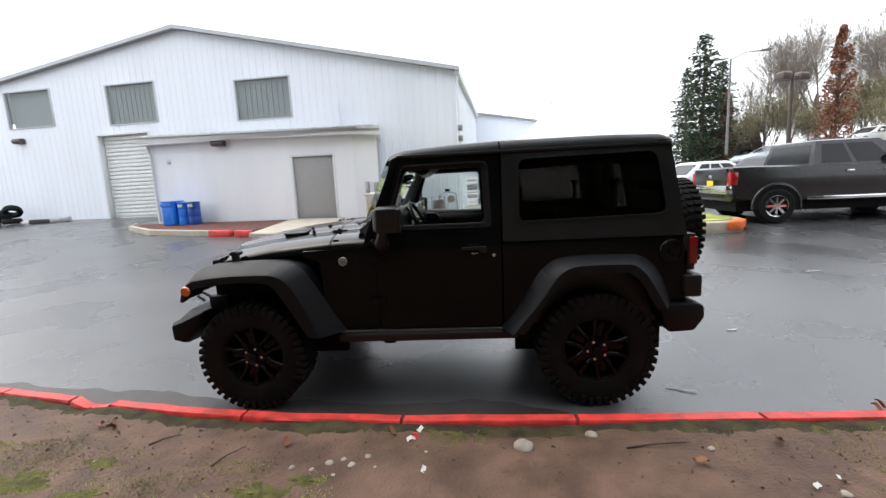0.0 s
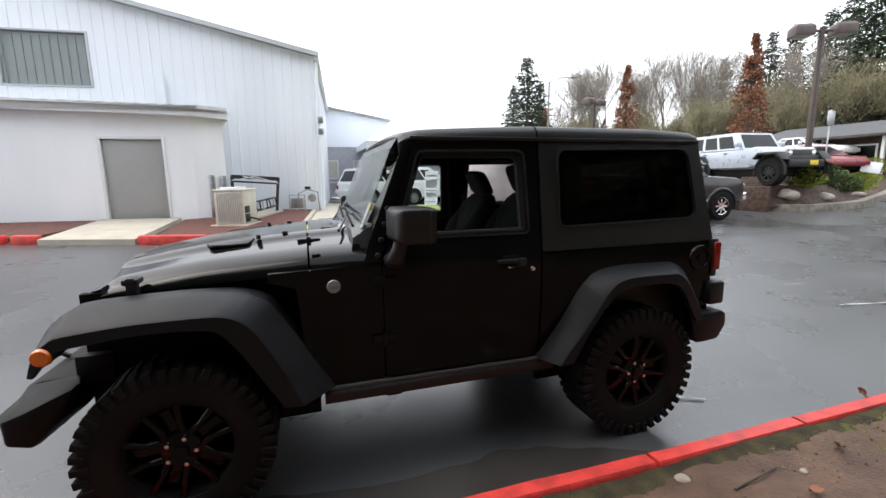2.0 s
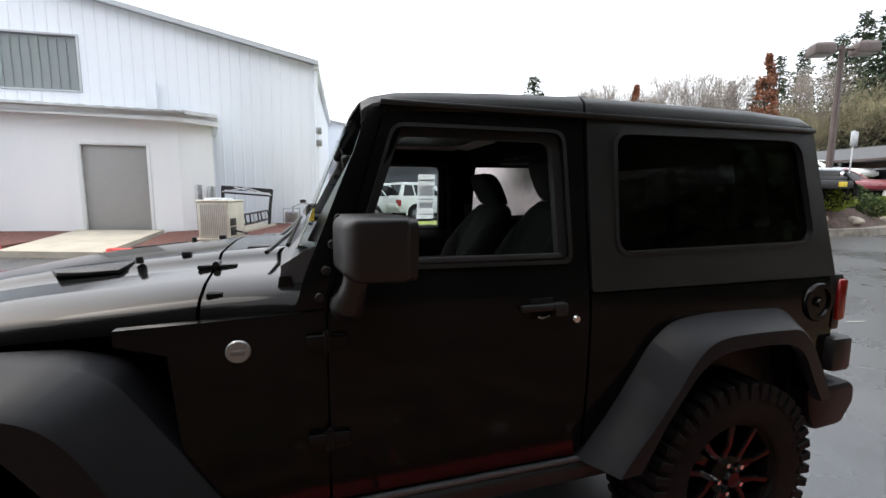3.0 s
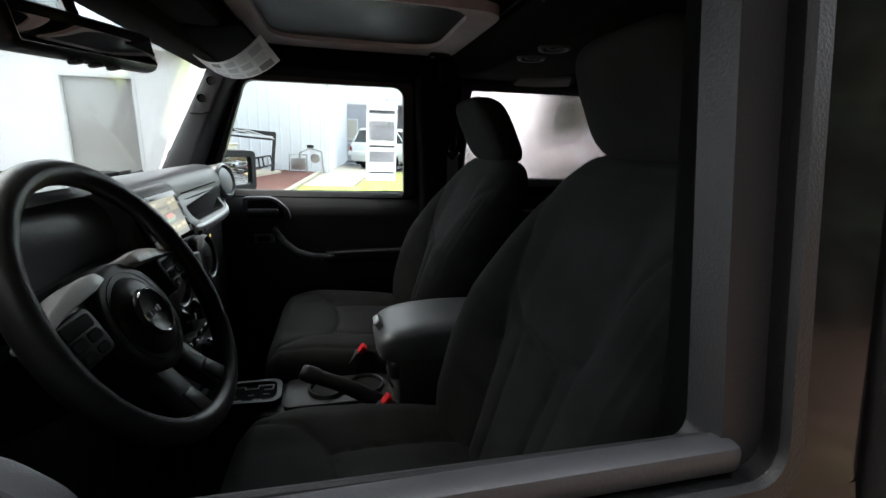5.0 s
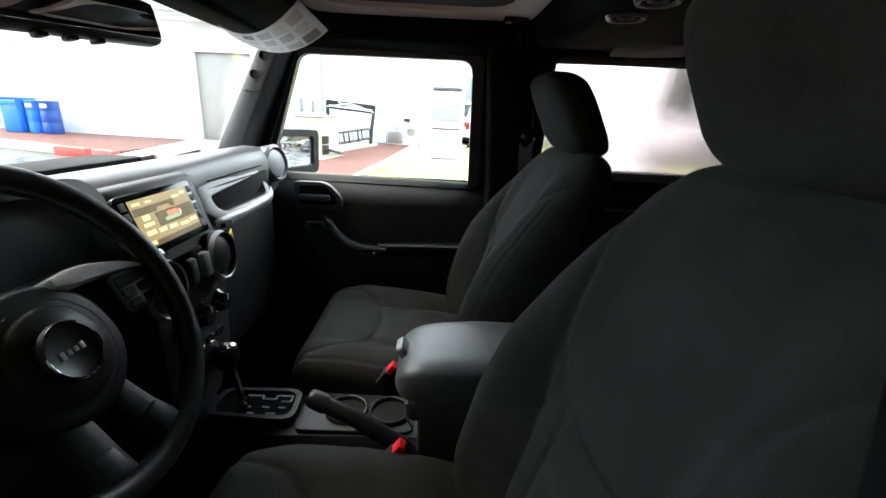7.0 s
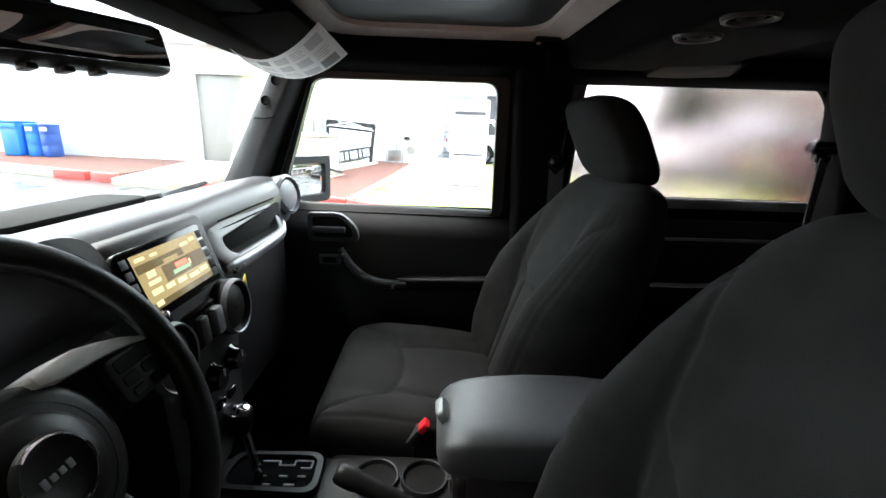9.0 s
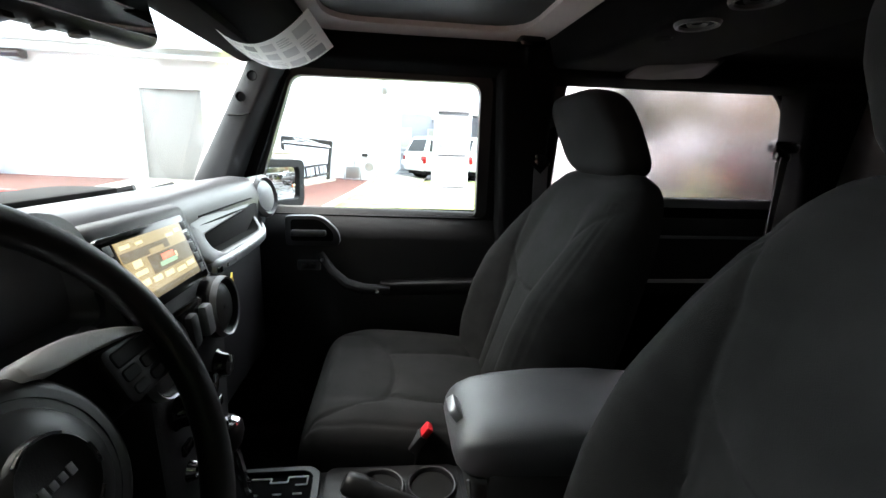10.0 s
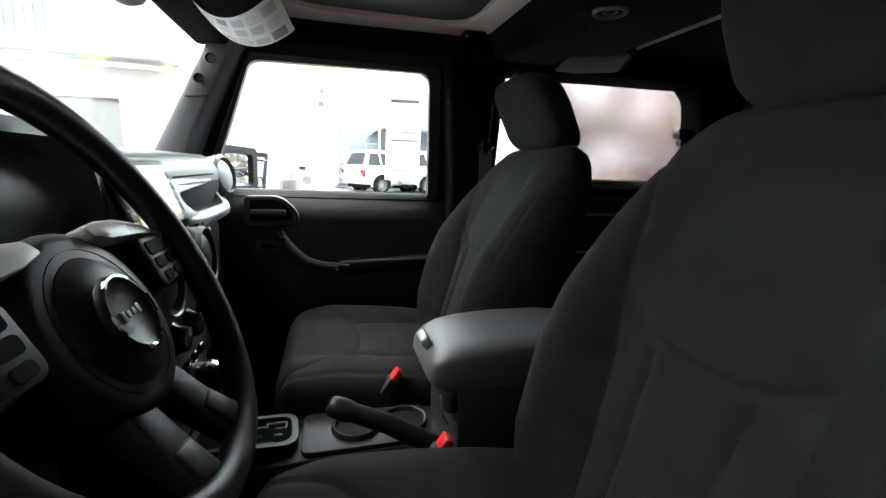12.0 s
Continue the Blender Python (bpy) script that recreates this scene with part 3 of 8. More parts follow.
ad = part("door", annex_bm(box(DOOR[0] + 0.05, DOOR[1] - 0.05, 0.05, 0.1, DOOR[2], DOOR[3] - 0.05, 0.005)), "door_grey", ann, "grey steel door leaf")
part("door_frame", annex_bm(join(box(DOOR[0] - 0.03, DOOR[0] + 0.045, -0.02, 0.12, DOOR[2] - 0.1, DOOR[3] + 0.03, 0.005), box(DOOR[1] - 0.045, DOOR[1] + 0.03, -0.02, 0.12, DOOR[2] - 0.1, DOOR[3] + 0.03, 0.005), box(DOOR[0] + 0.045, DOOR[1] - 0.045, -0.02, 0.12, DOOR[3] - 0.045, DOOR[3] + 0.03, 0.005))), "trim_white", ad)
part("downpipe", annex_bm(tube([(-7.5, -0.1, 3.4), (-7.45, -0.06, 3.0), (-7.45, -0.06, 0.7)], 0.045)), "trim_white", ann)
wl2 = thing("wall_lamp", "small dark wall pack lamp above the annex wall", "lamp", annex(-4.7, -0.1, 3.3), group="wall lamps")
part("lamp_body", annex_bm(prism([(-0.01, 3.2), (-0.01, 3.4), (-0.2, 3.4), (-0.28, 3.28), (-0.18, 3.2)], -4.95, -4.5, "x", 0.02)), "bronze", wl2)
part("lens", annex_bm(box(-4.9, -4.55, -0.2, -0.05, 3.185, 3.205, 0.005)), "silver", wl2)
dome = thing("security_camera", "small white dome camera on the annex wall", "camera", annex(-6.8, -0.06, 2.8))
part("dome", lathe([(0.0, -0.1), (0.05, -0.09), (0.08, -0.05), (0.09, 0.0)], annex(-6.8, 0, 2.8), "y", 14), "trim_white", dome)

# planting bed with red mulch, concrete ramp and kerb blocks
def strip_poly(name, pts, h, m, label, cat):
    bm = bmesh.new()
    top = [bm.verts.new((x, y, ground_z(x, y) + h)) for x, y in pts]
    low = [bm.verts.new((x, y, ground_z(x, y) - 0.1)) for x, y in pts]
    bm.faces.new(top)
    for i in range(len(pts)):
        j = (i + 1) % len(pts)
        bm.faces.new((top[i], low[i], low[j], top[j]))
    return structure(name, bm, m, label, cat)


strip_poly("mulch_bed", [(-10.3, 10.9), (-9.95, 10.2), (-8.3, 9.0), (-6.0, 8.35), (-4.95, 8.0), (-4.3, 10.65)], 0.09, "mulch", "red bark mulch bed along the annex", "planting bed")
strip_poly("mulch_bed_far", [(-2.6, 10.3), (-2.5, 7.4), (-1.4, 7.0), (0.05, 6.3), (0.42, 8.7), (0.5, 9.6), (0.78, 13.4), (-1.2, 13.6), (-1.3, 11.2)], 0.09, "mulch", "red bark mulch bed beyond the ramp", "planting bed")
strip_poly("ramp", [(-4.55, 7.55), (-2.75, 7.1), (-2.75, 10.55), (-4.65, 10.7)], 0.115, "concrete", "pale concrete ramp up to the grey door", "ramp")
strip_poly("path", [(0.62, 9.55), (1.75, 9.7), (2.35, 13.5), (2.9, 18.0), (1.3, 18.0), (0.92, 13.2)], 0.06, "concrete", "pale concrete path past the hall corner", "path")
strip_poly("lawn", [(0.17, 6.3), (1.2, 5.75), (2.6, 5.5), (4.4, 7.4), (4.9, 9.9), (1.75, 9.65), (0.62, 9.5), (0.53, 8.7)], 0.07, "grass", "strip of yellow-green grass by the path", "grass")
strip_poly("lawn_far", [(1.8, 9.75), (4.9, 10.0), (6.0, 15.5), (2.7, 15.6), (2.38, 13.5)], 0.05, "grass", "grass beyond the path", "grass")
bk = thing("bed_kerb", "pale concrete kerb round the mulch bed with red painted end blocks", "kerb", (-7, 8.7, 0.4), kind="structure")
line = [(-10.45, 10.9), (-10.1, 10.1), (-8.4, 8.85), (-6.05, 8.15)]
for p, q in zip(line, line[1:]):
    part("kerb_stone", loft([[(x, y - 0.08, ground_z(x, y)), (x, y - 0.08, ground_z(x, y) + 0.15), (x, y + 0.08, ground_z(x, y) + 0.16), (x, y + 0.08, ground_z(x, y))] for x, y in (p, q)]), "concrete", bk)
for (x, y), (x2, y2) in (((-6.0, 8.1), (-5.25, 7.92)), ((-5.1, 7.88), (-4.6, 7.75)), ((-2.7, 7.2), (-1.45, 6.9)), ((-1.4, 6.88), (0.1, 6.2)), ((0.15, 6.17), (1.15, 5.65))):
    part("kerb_stone", soften(loft([[(a, b - 0.1, ground_z(a, b) - 0.02), (a, b - 0.1, ground_z(a, b) + 0.17), (a, b + 0.1, ground_z(a, b) + 0.17), (a, b + 0.1, ground_z(a, b) - 0.02)] for a, b in ((x, y), (x2, y2))]), 0.02), "kerb_red", bk, "red painted end block")


for p, q in (((0.1, 6.4), (0.47, 8.7)), ((0.48, 8.72), (0.56, 9.6)), ((0.565, 9.62), (0.84, 13.3))):
    part("kerb_stone", loft([[(x - 0.06, y, ground_z(x, y)), (x - 0.055, y, ground_z(x, y) + 0.125), (x + 0.055, y, ground_z(x, y) + 0.125), (x + 0.06, y, ground_z(x, y))] for x, y in (p, q)]), "concrete", bk)


def crate(x, y, w, h, m, lbl, drawers):
    z = ground_z(x, y) + 0.08
    t = thing("storage_bin", lbl, "bin", (x, y, z), group="blue bins by the annex")
    part("body", box(x - w / 2, x + w / 2, y - 0.3, y + 0.3, z, z + h, 0.04), m, t)
    for k in range(drawers):
        part("drawer_rim", box(x - w / 2 - 0.01, x + w / 2 + 0.01, y - 0.33, y - 0.29, z + h * (k + 0.82) / drawers, z + h * (k + 0.95) / drawers, 0.01), m, t)
    part("lid", box(x - w / 2 - 0.02, x + w / 2 + 0.02, y - 0.32, y + 0.32, z + h, z + h + 0.04, 0.015), m, t)


def drum(x, y, r, h, m, lbl):
    """A ribbed plastic drum with a clamped lid and a pale label."""
    z = ground_z(x, y) + 0.08
    t = thing("plastic_drum", lbl, "drum", (x, y, z), group="blue bins by the annex")
    part("body", lathe([(0.0, 0.0), (r * 0.93, 0.0), (r, 0.03), (r, h * 0.3), (r * 0.965, h * 0.32), (r * 0.965, h * 0.36), (r, h * 0.38), (r, h * 0.64), (r * 0.965, h * 0.66), (r * 0.965, h * 0.7), (r, h * 0.72), (r * 0.98, h * 0.95), (0.0, h * 0.95)], (x, y, z), "z", 28), m, t)
    part("lid", lathe([(r * 1.01, h * 0.93), (r * 1.05, h * 0.945), (r * 1.05, h * 0.985), (r * 0.98, h), (0.0, h * 0.985)], (x, y, z), "z", 28), m, t)
    part("label", moved(grid(lambda u, v: (r * 1.004 * math.sin(u), -r * 1.004 * math.cos(u), v), [-0.45 + 0.15 * k for k in range(7)], [h * 0.78, h * 0.9]), pose(x, y, z)), "tent", t, "pale paper label")


crate(-8.77, 10.5, 0.42, 0.78, "bin_blue", "bright blue plastic bin beside the white annex", 1)
drum(-8.35, 10.45, 0.19, 0.77, "bin_blue", "blue ribbed plastic drum beside the white annex")
drum(-7.95, 10.4, 0.2, 0.78, "bin_navy", "dark blue ribbed plastic drum beside the white annex")

# air conditioner with a pad, meters and a rack
acu = thing("air_conditioner", "beige outdoor air conditioning unit on a concrete pad", "air conditioner", (-1.0, 10.0, 0.6))
ACM = pose(-1.17, 9.12, 0.5, 0, 0, -17.5) @ Matrix.Diagonal((1.28, 1.15, 1.06, 1))
part("cabinet", moved(box(-0.28, 0.28, -0.27, 0.4, 0.0, 0.78, 0.03, 3), ACM), "ac", acu)
part("lid", moved(box(-0.295, 0.295, -0.29, 0.415, 0.775, 0.82, 0.02, 3), ACM), "ac", acu)
part("grille_backing", moved(box(-0.23, 0.235, -0.276, -0.268, 0.06, 0.72, 0), ACM), "door_grey", acu, "shaded coil behind the louvres")
for k in range(14):
    part("louvre", moved(box(-0.227 + k * 0.034, -0.213 + k * 0.034, -0.287, -0.274, 0.06, 0.72, 0.003), ACM), "ac", acu)
part("fan_cover", moved(lathe([(0.24, 0.0), (0.24, 0.035), (0.2, 0.045), (0.07, 0.045), (0.0, 0.04)], (0, 0, 0.818), "z", 20), ACM), "trim_white", acu)
for z0, z1 in ((0.05, 0.24), (0.26, 0.42)):
    part("service_panel", moved(box(0.278, 0.288, -0.22, 0.02, z0, z1, 0.004), ACM), "plastic", acu, "dark service opening")
part("refrigerant_line", tube([(-0.85, 8.95, 0.66), (-0.7, 8.98, 0.62), (-0.62, 9.3, 0.56), (-0.9, 9.9, 0.6)], 0.025, 6), "plastic", acu)
part("pad", moved(box(-0.36, 0.36, -0.36, 0.48, -0.3, 0.0, 0.02), ACM), "concrete", acu)
rack = thing("pipe_rack", "dark steel frame with a strapped beam beside the air conditioner", "rack", (-0.9, 12.4, 0.7))
part("beam", loft([[(x, y - 0.05, z - 0.07), (x, y + 0.05, z - 0.07), (x, y + 0.05, z + 0.05), (x, y - 0.05, z + 0.05)] for x, y, z in ((-1.72, 12.6, 1.72), (-0.25, 12.2, 1.62))]), "plastic", rack)
part("lower_rail", tube([(-1.68, 12.58, 1.56), (-0.3, 12.22, 1.46)], 0.03, 6), "plastic", rack)
for x0, z0, x1, z1 in ((-1.7, 1.58, -1.0, 1.7), (-1.0, 1.7, -0.28, 1.48), (-1.35, 1.72, -0.7, 1.56)):
    part("strap", tube([(x0, 12.5 + (-1.7 - x0) * 0.27, z0), (x1, 12.5 + (-1.7 - x1) * 0.27, z1)], 0.018, 5), "trim_white", rack)
part("post", tube([(-0.27, 12.2, 1.64), (-0.33, 12.15, 1.1), (-0.38, 12.1, 0.5)], 0.05, 6), "plastic", rack)
part("post", tube([(-1.7, 12.6, 0.5), (-1.7, 12.6, 1.72)], 0.05, 6), "plastic", rack)
gear = thing("folding_lattice", "dark folded steel lattice lying on a pale slab", "frame", (-0.8, 10.8, 0.6))
for k, (dz, dx) in enumerate(((0.05, 0.0), (0.3, -0.06))):
    part("long_rail", tube([(-1.12 + dx, 9.75, 0.62 + dz), (-0.75 + dx, 11.0, 0.66 + dz), (-0.36 + dx, 12.1, 0.72 + dz)], 0.028, 6), "plastic", gear)
for k in range(11):
    t = k / 10
    x, y, z = -1.12 + 0.76 * t, 9.75 + 2.35 * t, 0.64 + 0.1 * t
    part("rung", tube([(x, y, z), (x - 0.06 + 0.05 * (k % 2), y + 0.1 * (-1) ** k, z + 0.28)], 0.022, 5), "plastic" if k % 3 else "steel", gear)
part("wheel", lathe([(0.0, -0.03), (0.09, -0.03), (0.11, 0.0), (0.09, 0.03), (0.0, 0.03)], (-1.0, 10.0, 0.72), "x", 14), "rubber", gear)
strip_poly("gear_slab", [(-1.45, 9.3), (-0.98, 9.15), (-0.2, 12.5), (-0.7, 12.7)], 0.15, "concrete", "pale concrete slab beside the mulch", "slab")
for u in (0.35, 0.62):
    mtr = thing("utility_box", "grey upright conduit box on the annex corner", "utility box", annex(u, -0.1, 0.6), group="conduit boxes")
    part("conduit", annex_bm(box(u - 0.07, u + 0.07, -0.02 + u * 0.5, 0.1 + u * 0.5, 0.5, 1.78 - 0.1 * u, 0.02)), "steel", mtr)
gm = thing("gas_meter", "grey gas meter with bent pipes at the hall corner", "meter", (0.55, 12.9, 0.6))
part("meter_body", lathe([(0, -0.12), (0.13, -0.12), (0.15, 0), (0.13, 0.12), (0, 0.12)], (0.75, 13.0, 0.95), "y", 14), "steel", gm)
part("pipework", tube([(0.3, 13.0, 0.5), (0.3, 13.0, 1.1), (0.6, 13.0, 1.25), (0.95, 13.0, 1.15), (1.0, 13.0, 0.5)], 0.035, 6), "steel", gm)
part("meter_stand", join(tube([(0.0, 13.0, 0.5), (0.0, 13.0, 1.05), (0.5, 13.0, 1.05), (0.5, 13.0, 0.5)], 0.03, 6), box(0.04, 0.46, 12.96, 13.04, 0.6, 0.95, 0.02)), "steel", gm, "pale grey cabinet on a pipe stand")
part("regulator", lathe([(0, -0.05), (0.1, -0.04), (0.1, 0.04), (0, 0.05)], (0.62, 12.95, 1.3), "z", 12), "plastic", gm)

# second, further part of the hall, and a peaked tent
far = thing("rear_hall", "further white hall section with a low gable", "building", (6, 26, 0.8), kind="structure")
part("gable_wall", prism([(1.4, 0.5), (1.4, 5.95), (6.6, 5.04), (9.5, 4.5), (9.5, 0.5)], 25.0, 25.3, "y"), "siding", far)
part("roof_edge", loft([[(1.3, 24.8, 5.93), (1.3, 24.8, 6.06), (1.3, 40, 6.06), (1.3, 40, 5.93)], [(7.0, 24.8, 4.93), (7.0, 24.8, 5.06), (7.0, 40, 5.06), (7.0, 40, 4.93)]]), "steel", far)
part("lower_wall", box(1.42, 9.4, 24.93, 24.99, 0.5, 3.4, 0), "door_pale", far, "pale grey lower wall")
for x in (2.1, 3.9):
    w = part("window", join(box(x - 0.45, x - 0.38, 24.85, 24.95, 1.6, 2.75, 0), box(x + 0.38, x + 0.45, 24.85, 24.95, 1.6, 2.75, 0), box(x - 0.38, x + 0.38, 24.85, 24.95, 2.68, 2.75, 0), box(x - 0.38, x + 0.38, 24.85, 24.95, 1.6, 1.67, 0)), "trim_white", far)
    part("pane", box(x - 0.38, x + 0.38, 24.9, 24.92, 1.67, 2.68, 0), "ac", w, "pale drawn blind behind the pane")
part("ledge", box(1.42, 9.4, 24.8, 24.93, 1.36, 1.44, 0), "trim_white", far)
part("eave_band", box(1.42, 9.4, 24.9, 24.99, 3.4, 3.55, 0), "steel", far)
tent = thing("marquee", "white peaked marquee tent behind the hall", "tent", (6.4, 23.5, 1.0))
TX, TY, TW = 6.3, 22.6, 2.6
rings = []
for k in range(9):
    t = k / 8
    w = TW * (1 - t) ** 1.25 + 0.04
    rings.append([(TX - w, TY - w, 3.5 + 2.2 * t), (TX + w, TY - w, 3.5 + 2.2 * t), (TX + w, TY + w, 3.5 + 2.2 * t), (TX - w, TY + w, 3.5 + 2.2 * t)])
part("canopy", loft(rings), "tent", tent)
part("valance", join(box(TX - TW, TX + TW, TY - TW - 0.02, TY - TW, 3.2, 3.52, 0), box(TX - TW, TX + TW, TY + TW, TY + TW + 0.02, 3.2, 3.52, 0), box(TX - TW - 0.02, TX - TW, TY - TW, TY + TW, 3.2, 3.52, 0), box(TX + TW, TX + TW + 0.02, TY - TW, TY + TW, 3.2, 3.52, 0)), "tent", tent)
part("finial", tube([(TX, TY, 5.6), (TX, TY, 6.2)], 0.05, 6), "tent", tent)
for sx in (-1, 1):
    for sy in (-1, 1):
        part("leg", tube([(TX + sx * TW, TY + sy * TW, 0.8), (TX + sx * TW, TY + sy * TW, 3.3)], 0.05, 6), "trim_white", tent)

# ---- the black two-door off-road car: front axle at x = 0, rear axle at x = 2.424 ----
suv = thing("off_road_car", "glossy black two-door off-road car with a textured hardtop and mud tyres", "car", (1.2, 0, 0))
SIDE = [(0.45, 0.772), (0.6, 0.785), (0.85, 0.80), (1.05, 0.80), (1.13, 0.793), (1.2, 0.78), (1.26, 0.768), (1.5, 0.737), (1.7, 0.708), (1.78, 0.69)]
CUTS = (0.6, 0.72, 0.85, 0.95, 1.02, 1.05, 1.09, 1.13, 1.17, 1.2, 1.23, 1.26)


def sy(z):
    return lerp(SIDE, z)


DOOR_WIN = [(1.005, 1.272), (1.143, 1.692), (1.722, 1.696), (1.735, 1.265)]
DOOR_OUT = [(0.962, 1.252), (1.118, 1.75), (1.808, 1.757), (1.806, 1.252)]
QUARTER_WIN = [(1.935, 1.285), (1.942, 1.705), (2.855, 1.715), (2.915, 1.30)]
QUARTER_OUT = [(1.818, 1.152), (1.825, 1.775), (2.945, 1.785), (3.03, 1.152)]
for s in (-1, 1):
    # door: lower skin and window frame, with a glass run, handle, lock, hinges
    d = panel([(0.93, 0.555), (0.928, 1.1), (0.935, 1.16), (0.962, 1.252), (1.806, 1.252), (1.80, 0.60), (1.785, 0.555)], sy, 0.035, s, CUTS)
    up = framed(rounded(DOOR_OUT, [0.01, 0.03, 0.02, 0.01], 5), rounded(DOOR_WIN, [0.02, 0.035, 0.045, 0.03], 5), sy, 0.05, s)
    door = part("door", join(d, up), "paint", suv, "glossy black door", 0.5)
    bead = framed(rounded([(x + a, z + b) for (x, z), (a, b) in zip(DOOR_WIN, ((-0.012, -0.012), (-0.006, 0.012), (0.012, 0.012), (0.012, -0.012)))], [0.02, 0.04, 0.05, 0.035], 5), rounded(DOOR_WIN, [0.02, 0.035, 0.045, 0.03], 5), lambda z: sy(z) + 0.007, 0.02, s)
    part("window_bead", bead, "plastic", door, "raised black window bead")
    inn = [(x + a, z + b) for (x, z), (a, b) in zip(DOOR_WIN, ((0.016, 0.006), (0.016, -0.03), (-0.034, -0.03), (-0.034, 0.006)))]
    part("window_seal", framed(rounded(DOOR_WIN, [0.02, 0.035, 0.045, 0.03], 5), rounded(inn, [0.02, 0.03, 0.04, 0.02], 5), lambda z: sy(z) - 0.012, 0.03, s), "dash_dark", door, "black rubber seal")
    y0 = s * (sy(1.11) + 0.012)
    part("handle", soften(join(box(1.535, 1.70, y0 - 0.012, y0 + 0.012, 1.105, 1.127, 0.008), box(1.655, 1.705, y0 - 0.02, y0 + 0.014, 1.085, 1.13, 0.01)), 0), "plastic", door, "black pull handle")
    part("handle_cup", box(1.575, 1.66, s * (sy(1.09) + 0.0005) - 0.003, s * (sy(1.09) + 0.0005) + 0.003, 1.075, 1.145, 0.002), "under", door)
    part("handle_chrome", tube([(1.60, s * (sy(1.085) + 0.006), 1.086), (1.62, s * (sy(1.08) + 0.008), 1.08), (1.645, s * (sy(1.085) + 0.006), 1.086)], 0.005, 6), "chrome", door)
    part("lock", lathe([(0.0, 0.008), (0.011, 0.008), (0.014, 0.0)], (1.752, s * sy(1.064), 1.064), "y", 14, s), "chrome", door, "round chrome lock")
    for hz in (1.068, 0.768):
        yh = s * (sy(hz) + 0.008)
        part("hinge", join(box(0.865, 0.985, yh - 0.012, yh + 0.008, hz - 0.024, hz + 0.02, 0.008), moved(lathe([(0, -0.03), (0.013, -0.03), (0.013, 0.03), (0, 0.03)], (0, 0, 0), "z", 10), pose(0.925, yh + s * 0.004, hz))), "paint", door, "body-colour door hinge")
    if s > 0:
        part("door_glass", panel(inn, lambda z: sy(z) - 0.02, 0.004, s, (1.4, 1.5, 1.6)), "glass", door).visible_shadow = False
    # bodywork behind and ahead of the door
    part("cowl_side", panel([(0.56, 0.53), (0.52, 1.06), (0.40, 1.095), (0.40, 1.135), (0.86, 1.148), (0.924, 1.155), (0.922, 0.555), (0.9, 0.53)], lambda z: sy(z) - 0.006, 0.03, s, CUTS), "paint", suv)
    arch = [(1.812, 0.54), (1.815, 1.145), (3.03, 1.145), (3.03, 0.66), (2.86, 0.66), (2.80, 0.86), (2.70, 0.96), (2.20, 0.955), (2.10, 0.88), (1.93, 0.54)]
    part("quarter_panel", panel(arch, sy, 0.035, s, CUTS), "paint", suv)
    part("rocker", prism([(s * 0.72, 0.45), (s * 0.80, 0.462), (s * 0.802, 0.51), (s * 0.775, 0.545), (s * 0.70, 0.545)], 0.62, 1.9, "x", 0.006), "plastic", suv, "black rocker moulding")
    part("rocker_line", box(0.64, 1.86, s * 0.786 - 0.008, s * 0.786 + 0.008, 0.528, 0.544, 0.004), "dash", suv)
    # hardtop side with the fogged quarter glass
    q = part("hardtop_side", framed(rounded(QUARTER_OUT, 0.012, 6), rounded(QUARTER_WIN, [0.06, 0.06, 0.07, 0.07], 6), lambda z: sy(z) + 0.006, 0.05, s), "hardtop", suv, "textured black hardtop side")
    part("quarter_bead", framed(rounded([(x + a, z + b) for (x, z), (a, b) in zip(QUARTER_WIN, ((-0.014, -0.014), (-0.014, 0.014), (0.014, 0.014), (0.014, -0.014)))], 0.07, 6), rounded(QUARTER_WIN, [0.06, 0.06, 0.07, 0.07], 6), lambda z: sy(z) + 0.011, 0.012, s), "plastic", q)
    gq = panel(rounded([(x + a, z + b) for (x, z), (a, b) in zip(QUARTER_WIN, ((-0.01, -0.01), (-0.01, 0.01), (0.01, 0.01), (0.01, -0.01)))], 0.06, 6), lambda z: sy(z) - 0.012, 0.004, s, ())
    part("quarter_glass", gq, "fogged" if s > 0 else "privacy", q, "dark tinted quarter window").visible_shadow = s < 0
    # windscreen pillar
    pil = loft([[(0.835, s * 0.78, 1.15), (0.93, s * 0.789, 1.155), (0.93, s * 0.735, 1.155), (0.85, s * 0.715, 1.15)],
                [(0.865, s * 0.767, 1.25), (0.956, s * 0.77, 1.25), (0.956, s * 0.71, 1.25), (0.88, s * 0.70, 1.25)],
                [(1.018, s * 0.716, 1.62), (1.075, s * 0.718, 1.62), (1.075, s * 0.66, 1.62), (1.03, s * 0.65, 1.62)],
                [(1.068, s * 0.697, 1.755), (1.118, s * 0.70, 1.757), (1.118, s * 0.645, 1.757), (1.08, s * 0.63, 1.75)]])
    pl = part("windscreen_pillar", soften(pil, 0.008), "paint", suv, "black windscreen pillar")
    for k in range(4):
        z = 1.19 + k * 0.075
        xx = 0.90 + (z - 1.16) * 0.27
        part("bolt", lathe([(0, 0.012), (0.011, 0.011), (0.014, 0.0)], (xx, s * (sy(z) + 0.0), z), "y", 10, s), "plastic", pl)
